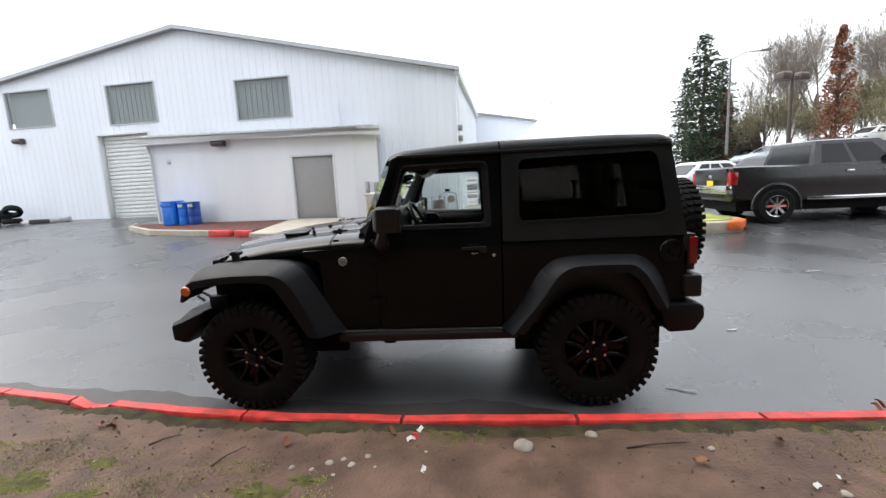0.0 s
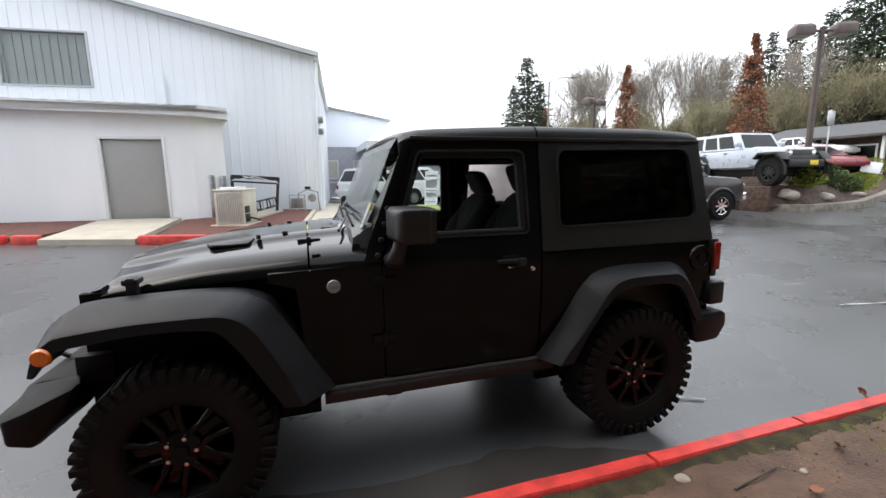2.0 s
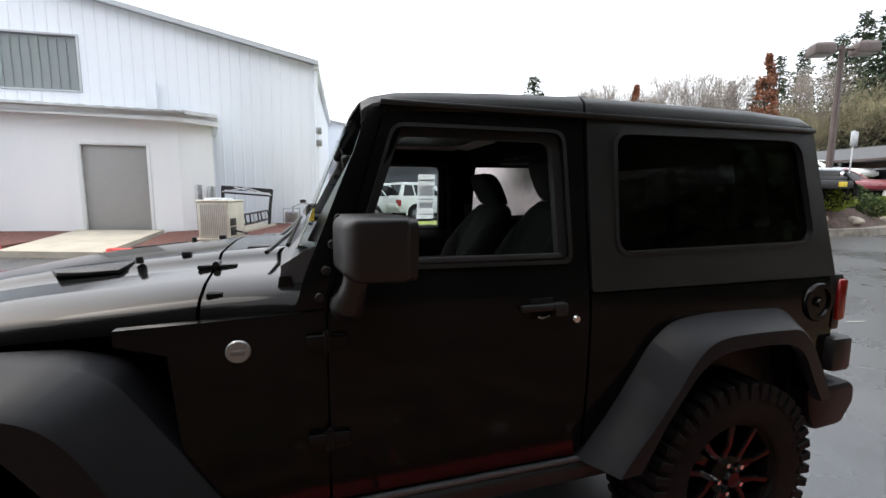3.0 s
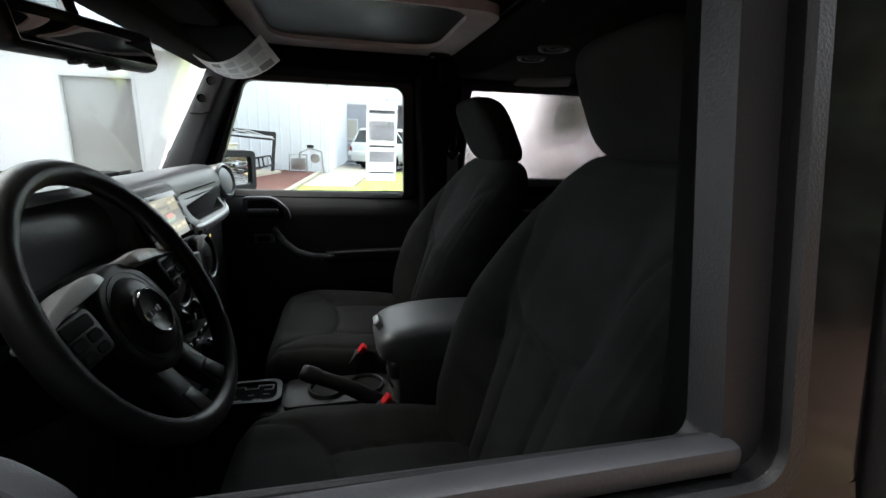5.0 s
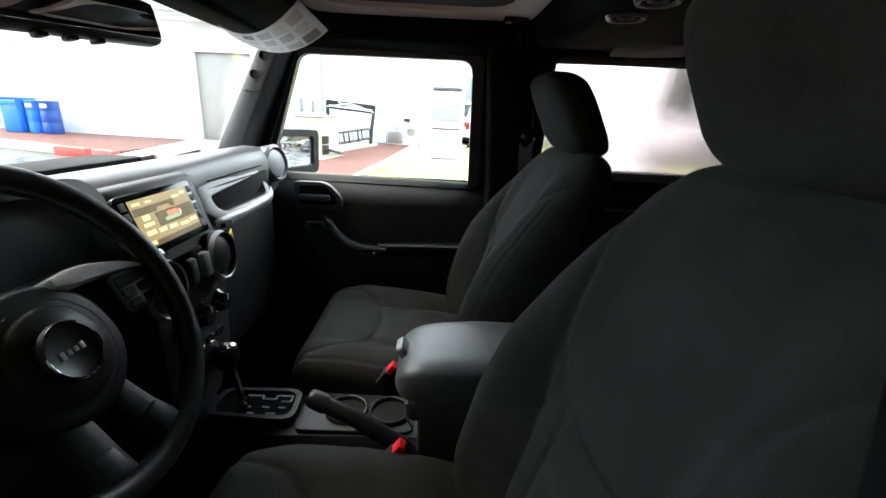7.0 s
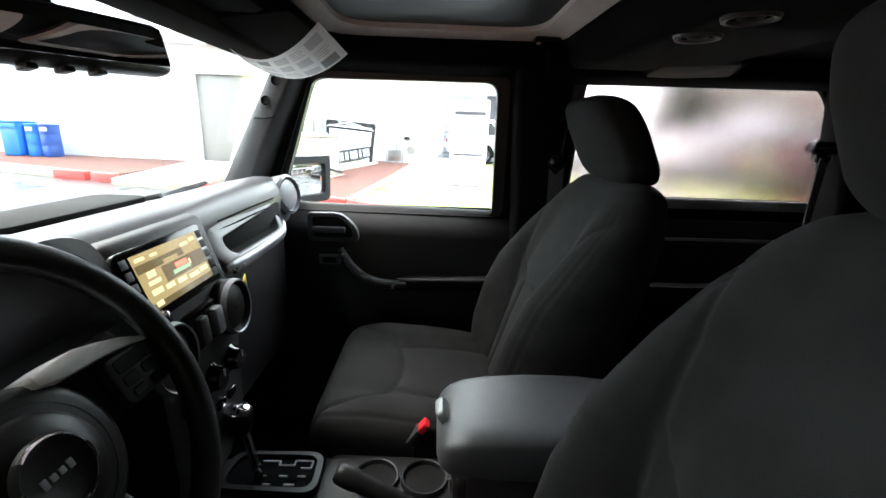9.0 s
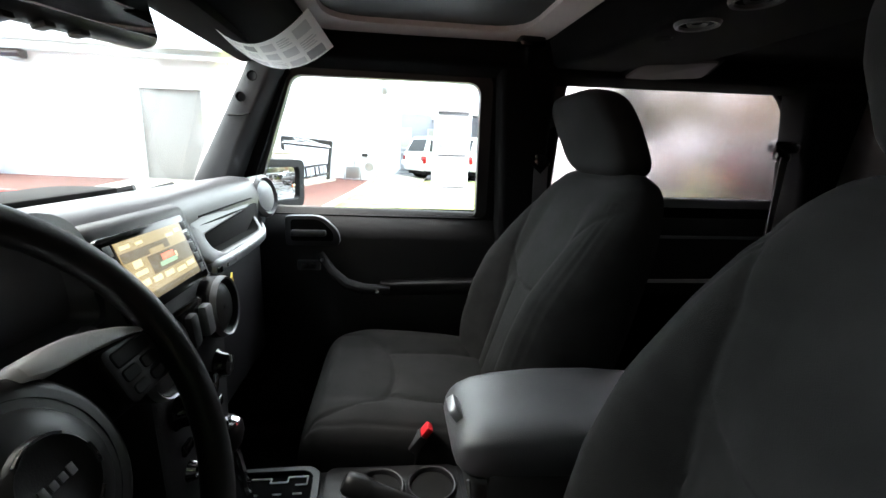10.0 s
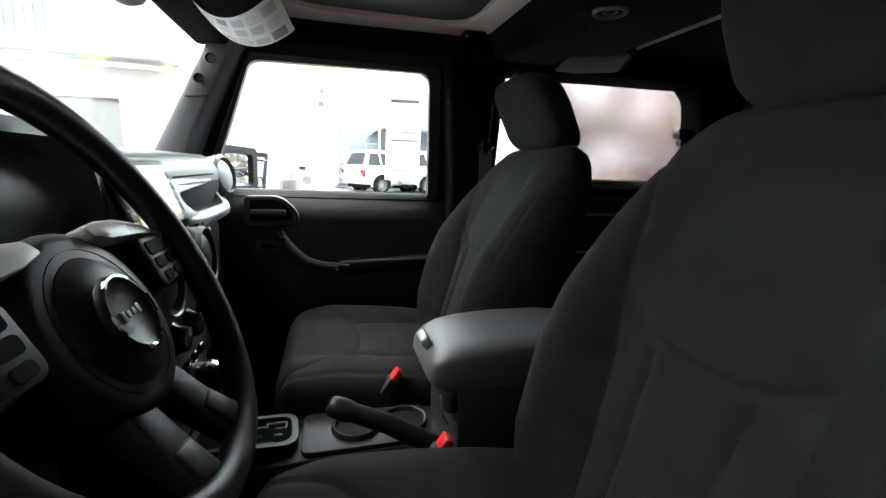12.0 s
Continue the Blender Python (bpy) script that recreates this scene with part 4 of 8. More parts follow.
    # flares: a sloped upper face, a crease and an upright lip
    for name, yb, rows in (("front_flare", 0.68, (
            ((-0.462, 0.835), (-0.46, 0.835), (-0.445, 0.825)), ((-0.455, 0.90), (-0.447, 0.88), (-0.425, 0.85)), ((-0.445, 0.965), (-0.425, 0.93), (-0.395, 0.885)),
            ((-0.395, 1.02), (-0.385, 0.963), (-0.365, 0.91)), ((-0.33, 1.05), (-0.34, 0.982), (-0.325, 0.928)), ((-0.12, 1.064), (-0.12, 1.003), (-0.12, 0.95)),
            ((0.06, 1.069), (0.03, 1.006), (0.02, 0.952)), ((0.2, 1.064), (0.14, 1.006), (0.11, 0.948)), ((0.29, 1.055), (0.22, 1.0), (0.175, 0.938)),
            ((0.385, 1.02), (0.29, 0.97), (0.22, 0.91)), ((0.44, 0.95), (0.345, 0.915), (0.255, 0.865)), ((0.52, 0.82), (0.405, 0.81), (0.31, 0.78)),
            ((0.60, 0.675), (0.46, 0.70), (0.375, 0.665)), ((0.675, 0.545), (0.525, 0.545), (0.445, 0.545)))),
            ("rear_flare", 0.77, (
            ((1.785, 0.535), (1.865, 0.535), (1.945, 0.535)), ((1.85, 0.62), (1.93, 0.62), (1.99, 0.61)), ((1.93, 0.73), (2.0, 0.70), (2.045, 0.70)),
            ((2.037, 0.905), (2.085, 0.815), (2.11, 0.79)), ((2.10, 0.975), (2.15, 0.91), (2.165, 0.86)), ((2.16, 1.015), (2.21, 0.965), (2.22, 0.905)),
            ((2.25, 1.035), (2.28, 0.99), (2.29, 0.93)), ((2.4, 1.042), (2.4, 0.997), (2.4, 0.938)), ((2.6, 1.038), (2.58, 0.995), (2.56, 0.936)),
            ((2.71, 1.03), (2.655, 0.985), (2.63, 0.92)), ((2.80, 0.975), (2.72, 0.93), (2.69, 0.87)), ((2.86, 0.89), (2.775, 0.845), (2.735, 0.79)),
            ((2.905, 0.80), (2.82, 0.765), (2.77, 0.73)), ((2.94, 0.70), (2.86, 0.69), (2.80, 0.68))))):
        rings = []
        fine = []
        for a, b, c, d in zip((rows[0],) + rows[:-2], rows[:-1], rows[1:], rows[2:] + (rows[-1],)):
            for k in range(4):
                t = k / 4
                w4 = (-0.5 * t + t * t - 0.5 * t ** 3, 1 - 2.5 * t * t + 1.5 * t ** 3, 0.5 * t + 2 * t * t - 1.5 * t ** 3, -0.5 * t * t + 0.5 * t ** 3)
                fine.append([tuple(sum(w * r[i][j] for w, r in zip(w4, (a, b, c, d))) for j in (0, 1)) for i in range(3)])
        for (tx, tz), (cx, cz), (lx, lz) in fine + [rows[-1]]:
            ux, uz = tx + (lx - tx) * 0.35, tz + (lz - tz) * 0.35
            rings.append([(x, s * y, z) for x, y, z in ((tx, yb, tz + 0.004), (tx, sy(max(0.45, min(tz, 1.0))) + 0.003, tz), (cx + (tx - cx) * 0.1, 0.917, cz + (tz - cz) * 0.1), (cx, 0.928, cz - 0.004), (lx, 0.932, lz + 0.004), (lx, 0.922, lz), (lx, 0.90, lz), (ux, 0.84, uz), (ux, yb, uz))])
        part(name, loft(rings), "flare", suv, "dark grey textured wheel arch flare", 0.5)
    part("side_marker", lathe([(0, 0.014), (0.03, 0.012), (0.036, 0.0)], (-0.405, s * 0.93, 0.908), "y", 18, s), "amber", suv, "round amber side marker")
    # tail lamp
    tl = part("tail_lamp", box(3.0, 3.085, s * 0.66, s * 0.80, 0.91, 1.16, 0.015), "plastic", suv, "black tail lamp housing")
    part("lens", box(3.04, 3.095, s * 0.70, s * 0.812, 0.955, 1.138, 0.012), "red_lens", tl, "red lens")
    # mirror
    mc = part("door_mirror", soften(loft([[(0.96, s * 0.81, 1.285), (0.96, s * 0.955, 1.282), (0.96, s * 0.96, 1.408), (0.96, s * 0.815, 1.412)],
                                   [(0.985, s * 0.79, 1.268), (0.985, s * 0.985, 1.262), (0.985, s * 0.99, 1.424), (0.985, s * 0.795, 1.43)],
                                   [(1.11, s * 0.785, 1.266), (1.11, s * 0.99, 1.26), (1.11, s * 0.995, 1.427), (1.11, s * 0.79, 1.432)],
                                   [(1.13, s * 0.79, 1.272), (1.13, s * 0.985, 1.266), (1.13, s * 0.99, 1.422), (1.13, s * 0.795, 1.427)]]), 0.036, 5, 0.6), "plastic", suv, "black plastic door mirror")
    mg = part("mirror_glass", moved(box(-0.003, 0.003, -0.078, 0.078, -0.056, 0.056, 0.002), pose(1.131, s * 0.89, 1.346, 0, 0, -s * 1)), "mirror", mc)
    rim_o = [(0.79, 1.265), (0.795, 1.428), (0.99, 1.424), (0.985, 1.262)]
    rim_i = [(0.812, 1.29), (0.814, 1.405), (0.966, 1.402), (0.964, 1.288)]
    mr = part("mirror_rim", framed(rounded(rim_o, 0.025, 5), rounded(rim_i, 0.018, 5), lambda z: 0, 0.02, 1), "plastic", mc, "raised black rim round the glass")
    for v in mr.data.vertices:
        x, y, z = v.co
        v.co = (1.143 + y, s * x, z)
    for ob in (mc, mg, mr):
        for v in ob.data.vertices:
            v.co.x += (0.5 if s > 0 else 0.12) * (abs(v.co.y) - (1.03 if s > 0 else 0.93))
    part("mirror_arm", tube([(0.985, s * 0.77, 1.165), (0.985, s * 0.81, 1.165), (0.985, s * 0.845, 1.18), (1.0, s * 0.86, 1.23), (1.01, s * 0.87, 1.28)], [0.05, 0.05, 0.046, 0.036, 0.036], 14, True, 0.9), "plastic", mc)
    # inner arches
    part("front_liner", join(box(-0.42, 0.6, s * 0.52, s * 0.56, 0.3, 1.06, 0), prism([(-0.42, 0.86), (-0.3, 0.99), (0.3, 1.0), (0.42, 0.9), (0.6, 0.5), (0.62, 0.55), (0.44, 0.95), (0.3, 1.04), (-0.3, 1.03)], s * 0.54, s * 0.8, "y")), "under", suv)
    part("rear_liner", join(box(1.9, 2.95, s * 0.56, s * 0.60, 0.3, 1.1, 0), prism([(1.92, 0.5), (2.16, 0.93), (2.25, 0.98), (2.65, 0.98), (2.75, 0.9), (2.84, 0.6), (2.88, 0.6), (2.78, 0.96), (2.68, 1.02), (2.22, 1.02), (2.1, 0.95), (1.88, 0.5)], s * 0.58, s * 0.79, "y")), "under", suv)
    # bonnet latch, tow hook
    part("bonnet_latch", join(box(-0.20, -0.16, s * 0.612, s * 0.67, 1.04, 1.14, 0.008), box(-0.215, -0.15, s * 0.58, s * 0.672, 1.105, 1.135, 0.01), box(-0.22, -0.15, s * 0.63, s * 0.672, 1.025, 1.055, 0.01)), "plastic", suv, "black rubber bonnet latch")
    part("head_lamp", lathe([(0, -0.02), (0.06, -0.015), (0.088, 0.0), (0.09, 0.04)], (-0.41, s * 0.40, 0.95), "x", 20), "silver", suv, "round headlamp")

# fuel filler on the near side and round badges
fz = 1.045
fc = part("fuel_cap", lathe([(0.0, 0.004), (0.058, 0.003), (0.062, 0.012), (0.078, 0.012), (0.085, 0.002), (0.085, -0.004)], (2.93, -sy(fz), fz), "y", 28, -1), "rim", suv, "round black fuel filler")
part("cap", lathe([(0.0, 0.018), (0.02, 0.018), (0.024, 0.004)], (2.93, -sy(fz), fz), "y", 12, -1), "rim", fc)
for s in (-1, 1):
    bd = part("badge", lathe([(0, 0.006), (0.029, 0.006), (0.033, 0.0)], (0.69, s * (sy(1.055) - 0.006), 1.055), "y", 24, s), "silver", suv, "round silver badge")
    part("badge_mark", box(0.672, 0.708, s * (sy(1.055) + 0.0005) - 0.001, s * (sy(1.055) + 0.0005) + 0.001, 1.047, 1.061, 0.001), "ink", bd)

# bonnet: sides, top with a raised centre and black vents
def bonnet_top(x, y):
    """Height of the bonnet over (x, y): a low shoulder, a gentle rise to a crease, a raised middle."""
    zs = lerp([(-0.34, 1.06), (-0.31, 1.078), (-0.2, 1.098), (0.05, 1.143), (0.2, 1.156), (0.4, 1.176), (0.57, 1.192), (0.8, 1.205)], x)
    return zs + lerp([(0.0, 0.098), (0.2, 0.092), (0.36, 0.082), (0.42, 0.056), (0.46, 0.05), (0.69, 0.012), (0.74, 0.0)], abs(y))


def bonnet_ring(x):
    w = lerp([(-0.33, 0.56), (-0.1, 0.615), (0.3, 0.685), (0.585, 0.735), (0.8, 0.768), (0.86, 0.775)], x)
    zb = lerp([(-0.33, 1.04), (0.0, 1.075), (0.6, 1.118), (0.86, 1.14)], x)
    zs = bonnet_top(x, 0.74)
    h = zs - zb
    half = [(w + 0.006, zb), (w + 0.004, zb + h * 0.22), (w - 0.005, zb + h * 0.46), (w - 0.02, zb + h * 0.72), (w - 0.042, zb + h * 0.93), (w - 0.07, zs + 0.006)]
    half += [(y * w / 0.735, bonnet_top(x, y)) for y in (0.62, 0.56, 0.46, 0.42, 0.39, 0.36, 0.28, 0.2, 0.07)]
    return [(x, -y, z) for y, z in half] + [(x, y, z) for y, z in half[::-1]]


bon = part("bonnet", loft([bonnet_ring(x) for x in (-0.335, -0.32, -0.29, -0.2, -0.05, 0.1, 0.25, 0.4, 0.52, 0.578)]), "paint", suv, "glossy black bonnet with a raised centre")
for s in (-1, 1):
    vt = part("vent", prism([(0.07, s * 0.33), (0.10, s * 0.37), (0.18, s * 0.385), (0.28, s * 0.395), (0.31, s * 0.33), (0.18, s * 0.325)], 0.0, 0.014, "z", 0.003), "plastic", bon, "matt black bonnet vent")
    for v in vt.data.vertices:
        v.co.z += bonnet_top(v.co.x, v.co.y) - 0.0105
    part("hood_bump", lathe([(0, 0.024), (0.011, 0.022), (0.014, 0.0)], (0.33, s * 0.36, bonnet_top(0.33, 0.36) - 0.002), "z", 10), "plastic", bon, "black rubber bumper")
cw = part("cowl", loft([bonnet_ring(x) for x in (0.588, 0.65, 0.72, 0.8, 0.86)]), "paint", suv, "black cowl panel below the windscreen")
part("cowl_vent", box(0.66, 0.78, -0.30, 0.30, 1.27, 1.29, 0.004), "plastic", cw, "black louvred cowl vent")
for y in (-0.47, 0.47):
    part("hinge", join(box(0.53, 0.65, y - 0.014, y + 0.014, 1.236, 1.252, 0.006), tube([(0.588, y - 0.025, 1.253), (0.588, y + 0.025, 1.253)], 0.011, 8)), "plastic", cw, "black bonnet hinge")
for y0, y1 in ((-0.5, 0.02), (0.1, 0.6)):
    wp = part("wiper", tube([(0.745, y0, 1.29), (0.80, (y0 + y1) / 2, 1.325), (0.832, y1, 1.352)], 0.008, 6), "plastic", cw, "black wiper arm")
    part("blade", tube([(0.815, y0 - 0.05, 1.318), (0.834, y1 + 0.05, 1.356)], 0.007, 5), "under", wp)
for y in (-0.325, 0.325):
    part("washer_nozzle", box(0.45, 0.48, y - 0.015, y + 0.015, 1.262, 1.282, 0.005), "plastic", bon)

# grille and front bumper
gr = part("grille", soften(loft([[(-0.44, -0.54, 0.72), (-0.44, 0.54, 0.72), (-0.40, 0.545, 1.06), (-0.40, -0.545, 1.06)], [(-0.33, -0.56, 0.72), (-0.33, 0.56, 0.72), (-0.33, 0.56, 1.09), (-0.33, -0.56, 1.09)]]), 0.02), "paint", suv, "black slotted grille")
for k in range(7):
    y = -0.27 + 0.09 * k
    part("slot", box(-0.455, -0.415, y - 0.027, y + 0.027, 0.78, 1.03, 0.012), "under", gr)
fb = part("front_bumper", prism([(-0.67, 0.505), (-0.675, 0.62), (-0.63, 0.685), (-0.58, 0.70), (-0.44, 0.70), (-0.42, 0.56), (-0.54, 0.47), (-0.63, 0.47)], -0.62, 0.62, "y", 0.02), "bumper", suv, "dark grey plastic front bumper")
for s in (-1, 1):
    part("bumper_end", soften(loft([[(-0.67, s * 0.60, 0.505), (-0.675, s * 0.60, 0.62), (-0.63, s * 0.60, 0.685), (-0.44, s * 0.60, 0.70), (-0.42, s * 0.60, 0.56), (-0.54, s * 0.60, 0.47)],
                             [(-0.65, s * 0.78, 0.51), (-0.655, s * 0.78, 0.63), (-0.58, s * 0.78, 0.665), (-0.36, s * 0.78, 0.735), (-0.42, s * 0.78, 0.60), (-0.54, s * 0.78, 0.48)],
                             [(-0.61, s * 0.845, 0.525), (-0.615, s * 0.845, 0.63), (-0.54, s * 0.84, 0.655), (-0.37, s * 0.82, 0.73), (-0.45, s * 0.82, 0.59), (-0.53, s * 0.84, 0.50)]]), 0.012), "bumper", fb, "angled bumper end")
    part("tow_hook", tube([(-0.66, s * 0.36, 0.69), (-0.72, s * 0.36, 0.73), (-0.68, s * 0.36, 0.77), (-0.58, s * 0.36, 0.71)], 0.013, 8), "plastic", fb)
    part("bracket", box(-0.45, -0.30, s * 0.56, s * 0.62, 0.66, 0.79, 0.01), "bumper", suv, "black bumper bracket")
rb = part("rear_bumper", prism([(2.905, 0.497), (2.865, 0.56), (2.835, 0.69), (3.09, 0.70), (3.13, 0.68), (3.135, 0.60), (3.07, 0.505)], -0.86, 0.86, "y", 0.022), "flare", suv, "dark grey plastic rear bumper")
for s in (-1, 1):
    part("bumper_step", box(3.0, 3.12, s * 0.62, s * 0.84, 0.735, 0.888, 0.02), "plastic", rb)

# rear: tailgate, rear glass, spare wheel
part("tailgate", box(3.0, 3.045, -0.775, 0.775, 0.6, 1.15, 0.015), "paint", suv)
part("hardtop_rear", framed([(-0.70, 1.15), (-0.665, 1.77), (0.665, 1.77), (0.70, 1.15)], [(-0.56, 1.24), (-0.54, 1.66), (0.54, 1.66), (0.56, 1.24)], lambda z: 0, 0.04, 1), "hardtop", suv)
hr = bpy.data.objects["hardtop_rear"]
for v in hr.data.vertices:
    x, y, z = v.co
    v.co = (lerp([(1.15, 3.03), (1.77, 2.955)], z) + y, x, z)
part("rear_glass", loft([[(3.0, -0.57, 1.23), (3.0, 0.57, 1.23), (2.948, 0.55, 1.67), (2.948, -0.55, 1.67)], [(3.004, -0.57, 1.23), (3.004, 0.57, 1.23), (2.952, 0.55, 1.67), (2.952, -0.55, 1.67)]]), "privacy", suv, "dark tinted rear window")

# roof: outer shell and inner lining
def roof_ring(x, dz=0.0, inset=0.0):
    zt = lerp([(1.045, 1.765), (1.07, 1.785), (1.15, 1.803), (1.35, 1.82), (1.84, 1.836), (2.6, 1.835), (2.9, 1.822), (2.955, 1.80)], x) - dz
    w = 0.70 - inset
    half = [(w, zt - 0.065), (w - 0.005, zt - 0.03), (w - 0.03, zt - 0.005), (w - 0.09, zt + 0.006), (w * 0.6, zt + 0.018), (w * 0.25, zt + 0.024)]
    inner = [(y - 0.012, z - 0.016) for y, z in half]
    return [(x, -y, z) for y, z in half] + [(x, y, z) for y, z in half[::-1]] + [(x, y, z) for y, z in inner] + [(x, -y, z) for y, z in inner[::-1]]


part("front_roof_panel", loft([roof_ring(x) for x in (1.045, 1.055, 1.08, 1.15, 1.25, 1.5, 1.7, 1.812)]), "hardtop", suv, "textured black roof panel")
part("rear_roof", loft([roof_ring(x) for x in (1.822, 2.0, 2.3, 2.6, 2.8, 2.9, 2.94, 2.958)]), "hardtop", suv, "textured black hardtop roof")
for s in (-1, 1):
    part("drip_rail", box(1.10, 2.95, s * 0.69, s * 0.712, 1.752, 1.772, 0.006), "hardtop", suv)
# windscreen
ws = part("windscreen_frame", join(
    loft([[(1.012, -0.66, 1.712), (1.045, -0.66, 1.765), (1.11, -0.66, 1.765), (1.09, -0.66, 1.70)], [(1.012, 0.66, 1.712), (1.045, 0.66, 1.765), (1.11, 0.66, 1.765), (1.09, 0.66, 1.70)]]),
    loft([[(0.79, -0.70, 1.2), (0.795, -0.70, 1.24), (0.83, -0.70, 1.24), (0.84, -0.70, 1.2)], [(0.79, 0.70, 1.2), (0.795, 0.70, 1.24), (0.83, 0.70, 1.24), (0.84, 0.70, 1.2)]])), "paint", suv, "black windscreen frame")
part("windscreen_glass", loft([[(0.808, -0.72, 1.232), (0.808, 0.72, 1.232), (1.01, 0.655, 1.715), (1.01, -0.655, 1.715)], [(0.813, -0.72, 1.232), (0.813, 0.72, 1.232), (1.015, 0.655, 1.715), (1.015, -0.655, 1.715)]]), "glass", ws).visible_shadow = False
stk = part("screen_sticker", loft([[(0.845, -0.70, 1.32), (0.845, -0.62, 1.32), (0.895, -0.615, 1.435), (0.895, -0.69, 1.435)], [(0.847, -0.70, 1.32), (0.847, -0.62, 1.32), (0.897, -0.615, 1.435), (0.897, -0.69, 1.435)]]), "paper", ws, "white paper tag inside the windscreen")
part("tag_head", loft([[(0.884, -0.695, 1.405), (0.884, -0.615, 1.405), (0.898, -0.613, 1.44), (0.898, -0.69, 1.44)], [(0.90, -0.695, 1.405), (0.90, -0.615, 1.405), (0.902, -0.613, 1.44), (0.902, -0.69, 1.44)]]), "yellow", stk)

# chassis
part("floor_pan", box(0.55, 2.98, -0.70, 0.70, 0.50, 0.55, 0), "under", suv)
part("firewall", box(0.60, 0.64, -0.70, 0.70, 0.5, 1.2, 0), "under", suv)
part("engine_bay", box(-0.3, 0.55, -0.5, 0.5, 0.55, 1.03, 0.02), "under", suv)
for y in (-0.42, 0.42):
    part("frame_rail", box(-0.45, 3.05, y - 0.05, y + 0.05, 0.40, 0.52, 0.01), "under", suv)
for x in (0.0, 2.424):
    part("axle", join(tube([(x, -0.7, 0.405), (x, 0.7, 0.405)], 0.045, 10), lathe([(0, -0.13), (0.1, -0.1), (0.14, 0), (0.1, 0.1), (0, 0.13)], (x, 0.1 if x else -0.15, 0.40), "y", 12)), "under", suv)
part("shock", tube([(2.58, -0.5, 0.35), (2.6, -0.45, 0.85)], 0.03, 8), "belt_red", suv, "red shock absorber")
part("bracket", box(0.93, 1.02, -0.74, -0.70, 0.42, 0.47, 0.01), "under", suv)


# wheels
def wheel(name, c, s, label, spare=False):
    """A mud-terrain tyre on a five-spoke black wheel; c is its centre, s the side that its face looks to."""
    R = 0.393
    ob = part(name, lathe([(0.225, -0.10), (0.235, -0.12), (0.30, -0.13), (0.355, -0.125), (0.378, -0.11), (0.385, -0.06), (0.387, 0.0), (0.385, 0.06), (0.378, 0.11), (0.355, 0.125), (0.30, 0.13), (0.235, 0.12), (0.225, 0.10), (0.225, -0.10)], (0, 0, 0), "y", 56), "rubber", suv, label)
    lugs = bmesh.new()
    n = 42
    for k in range(n):
        a = 2 * math.pi * k / n
        for side in (-1, 1):
            sh = 0.5 if side > 0 else 0.0
            a2 = a + sh * 2 * math.pi / n
            ln = 0.026 if k % 2 else 0.036
            b = join(box(-0.018, 0.018, side * 0.06, side * 0.132, R - 0.03, R + 0.003, 0.004, 1), box(-0.015, 0.015, side * 0.12, side * 0.1335, R - 0.03 - ln, R - 0.008, 0.003, 1))
            lugs = join(lugs, moved(b, Matrix.Rotation(a2, 4, "Y")))
        b = box(-0.02, 0.01, -0.05, 0.0, R - 0.02, R + 0.003, 0.004, 1)
        lugs = join(lugs, moved(b, Matrix.Rotation(a, 4, "Y")))
        b = box(-0.01, 0.02, 0.008, 0.055, R - 0.02, R + 0.003, 0.004, 1)
        lugs = join(lugs, moved(b, Matrix.Rotation(a + 0.09, 4, "Y")))
    made = [part("tread", lugs, "rubber", ob)]
    made.append(part("rim", lathe([(0.226, 0.115), (0.243, 0.122), (0.238, 0.108), (0.212, 0.095), (0.205, 0.04), (0.20, -0.11), (0.195, -0.11), (0.0, -0.02)], (0, 0, 0), "y", 40), "under", ob, "black wheel rim"))
    for k in range(5):
        a = 2 * math.pi * k / 5 + 0.3
        sp = join(loft([[(-0.062, 0.045, 0.05), (-0.02, 0.05, 0.05), (-0.02, 0.085, 0.05), (-0.055, 0.085, 0.05)], [(-0.058, 0.05, 0.13), (-0.028, 0.05, 0.13), (-0.03, 0.098, 0.13), (-0.055, 0.098, 0.13)], [(-0.085, 0.05, 0.212), (-0.05, 0.05, 0.215), (-0.05, 0.102, 0.215), (-0.082, 0.102, 0.212)]]),
                  loft([[(0.062, 0.045, 0.05), (0.02, 0.05, 0.05), (0.02, 0.085, 0.05), (0.055, 0.085, 0.05)], [(0.058, 0.05, 0.13), (0.028, 0.05, 0.13), (0.03, 0.098, 0.13), (0.055, 0.098, 0.13)], [(0.085, 0.05, 0.212), (0.05, 0.05, 0.215), (0.05, 0.102, 0.215), (0.082, 0.102, 0.212)]]),
                  box(-0.03, 0.03, 0.04, 0.07, 0.04, 0.2, 0.01))
        soften(sp, 0.005, 1)
        made.append(part("spoke", moved(sp, Matrix.Rotation(a, 4, "Y")), "rim", ob))
        b = 2 * math.pi * (k + 0.5) / 5 + 0.3
        made.append(part("lug_nut", moved(lathe([(0, 0.112), (0.009, 0.11), (0.011, 0.08)], (0, 0, 0.062), "y", 8), Matrix.Rotation(b, 4, "Y")), "chrome", ob))
    made.append(part("hub_cap", lathe([(0, 0.12), (0.03, 0.118), (0.036, 0.1), (0.08, 0.085), (0.085, 0.05)], (0, 0, 0), "y", 24), "rim", ob))
    return ob


def place_wheel(ob, m):
    """Sets a wheel and the parts on it to the pose m."""
    for o in (ob, *ob.children_recursive):
        o.data.transform(m)
    return ob


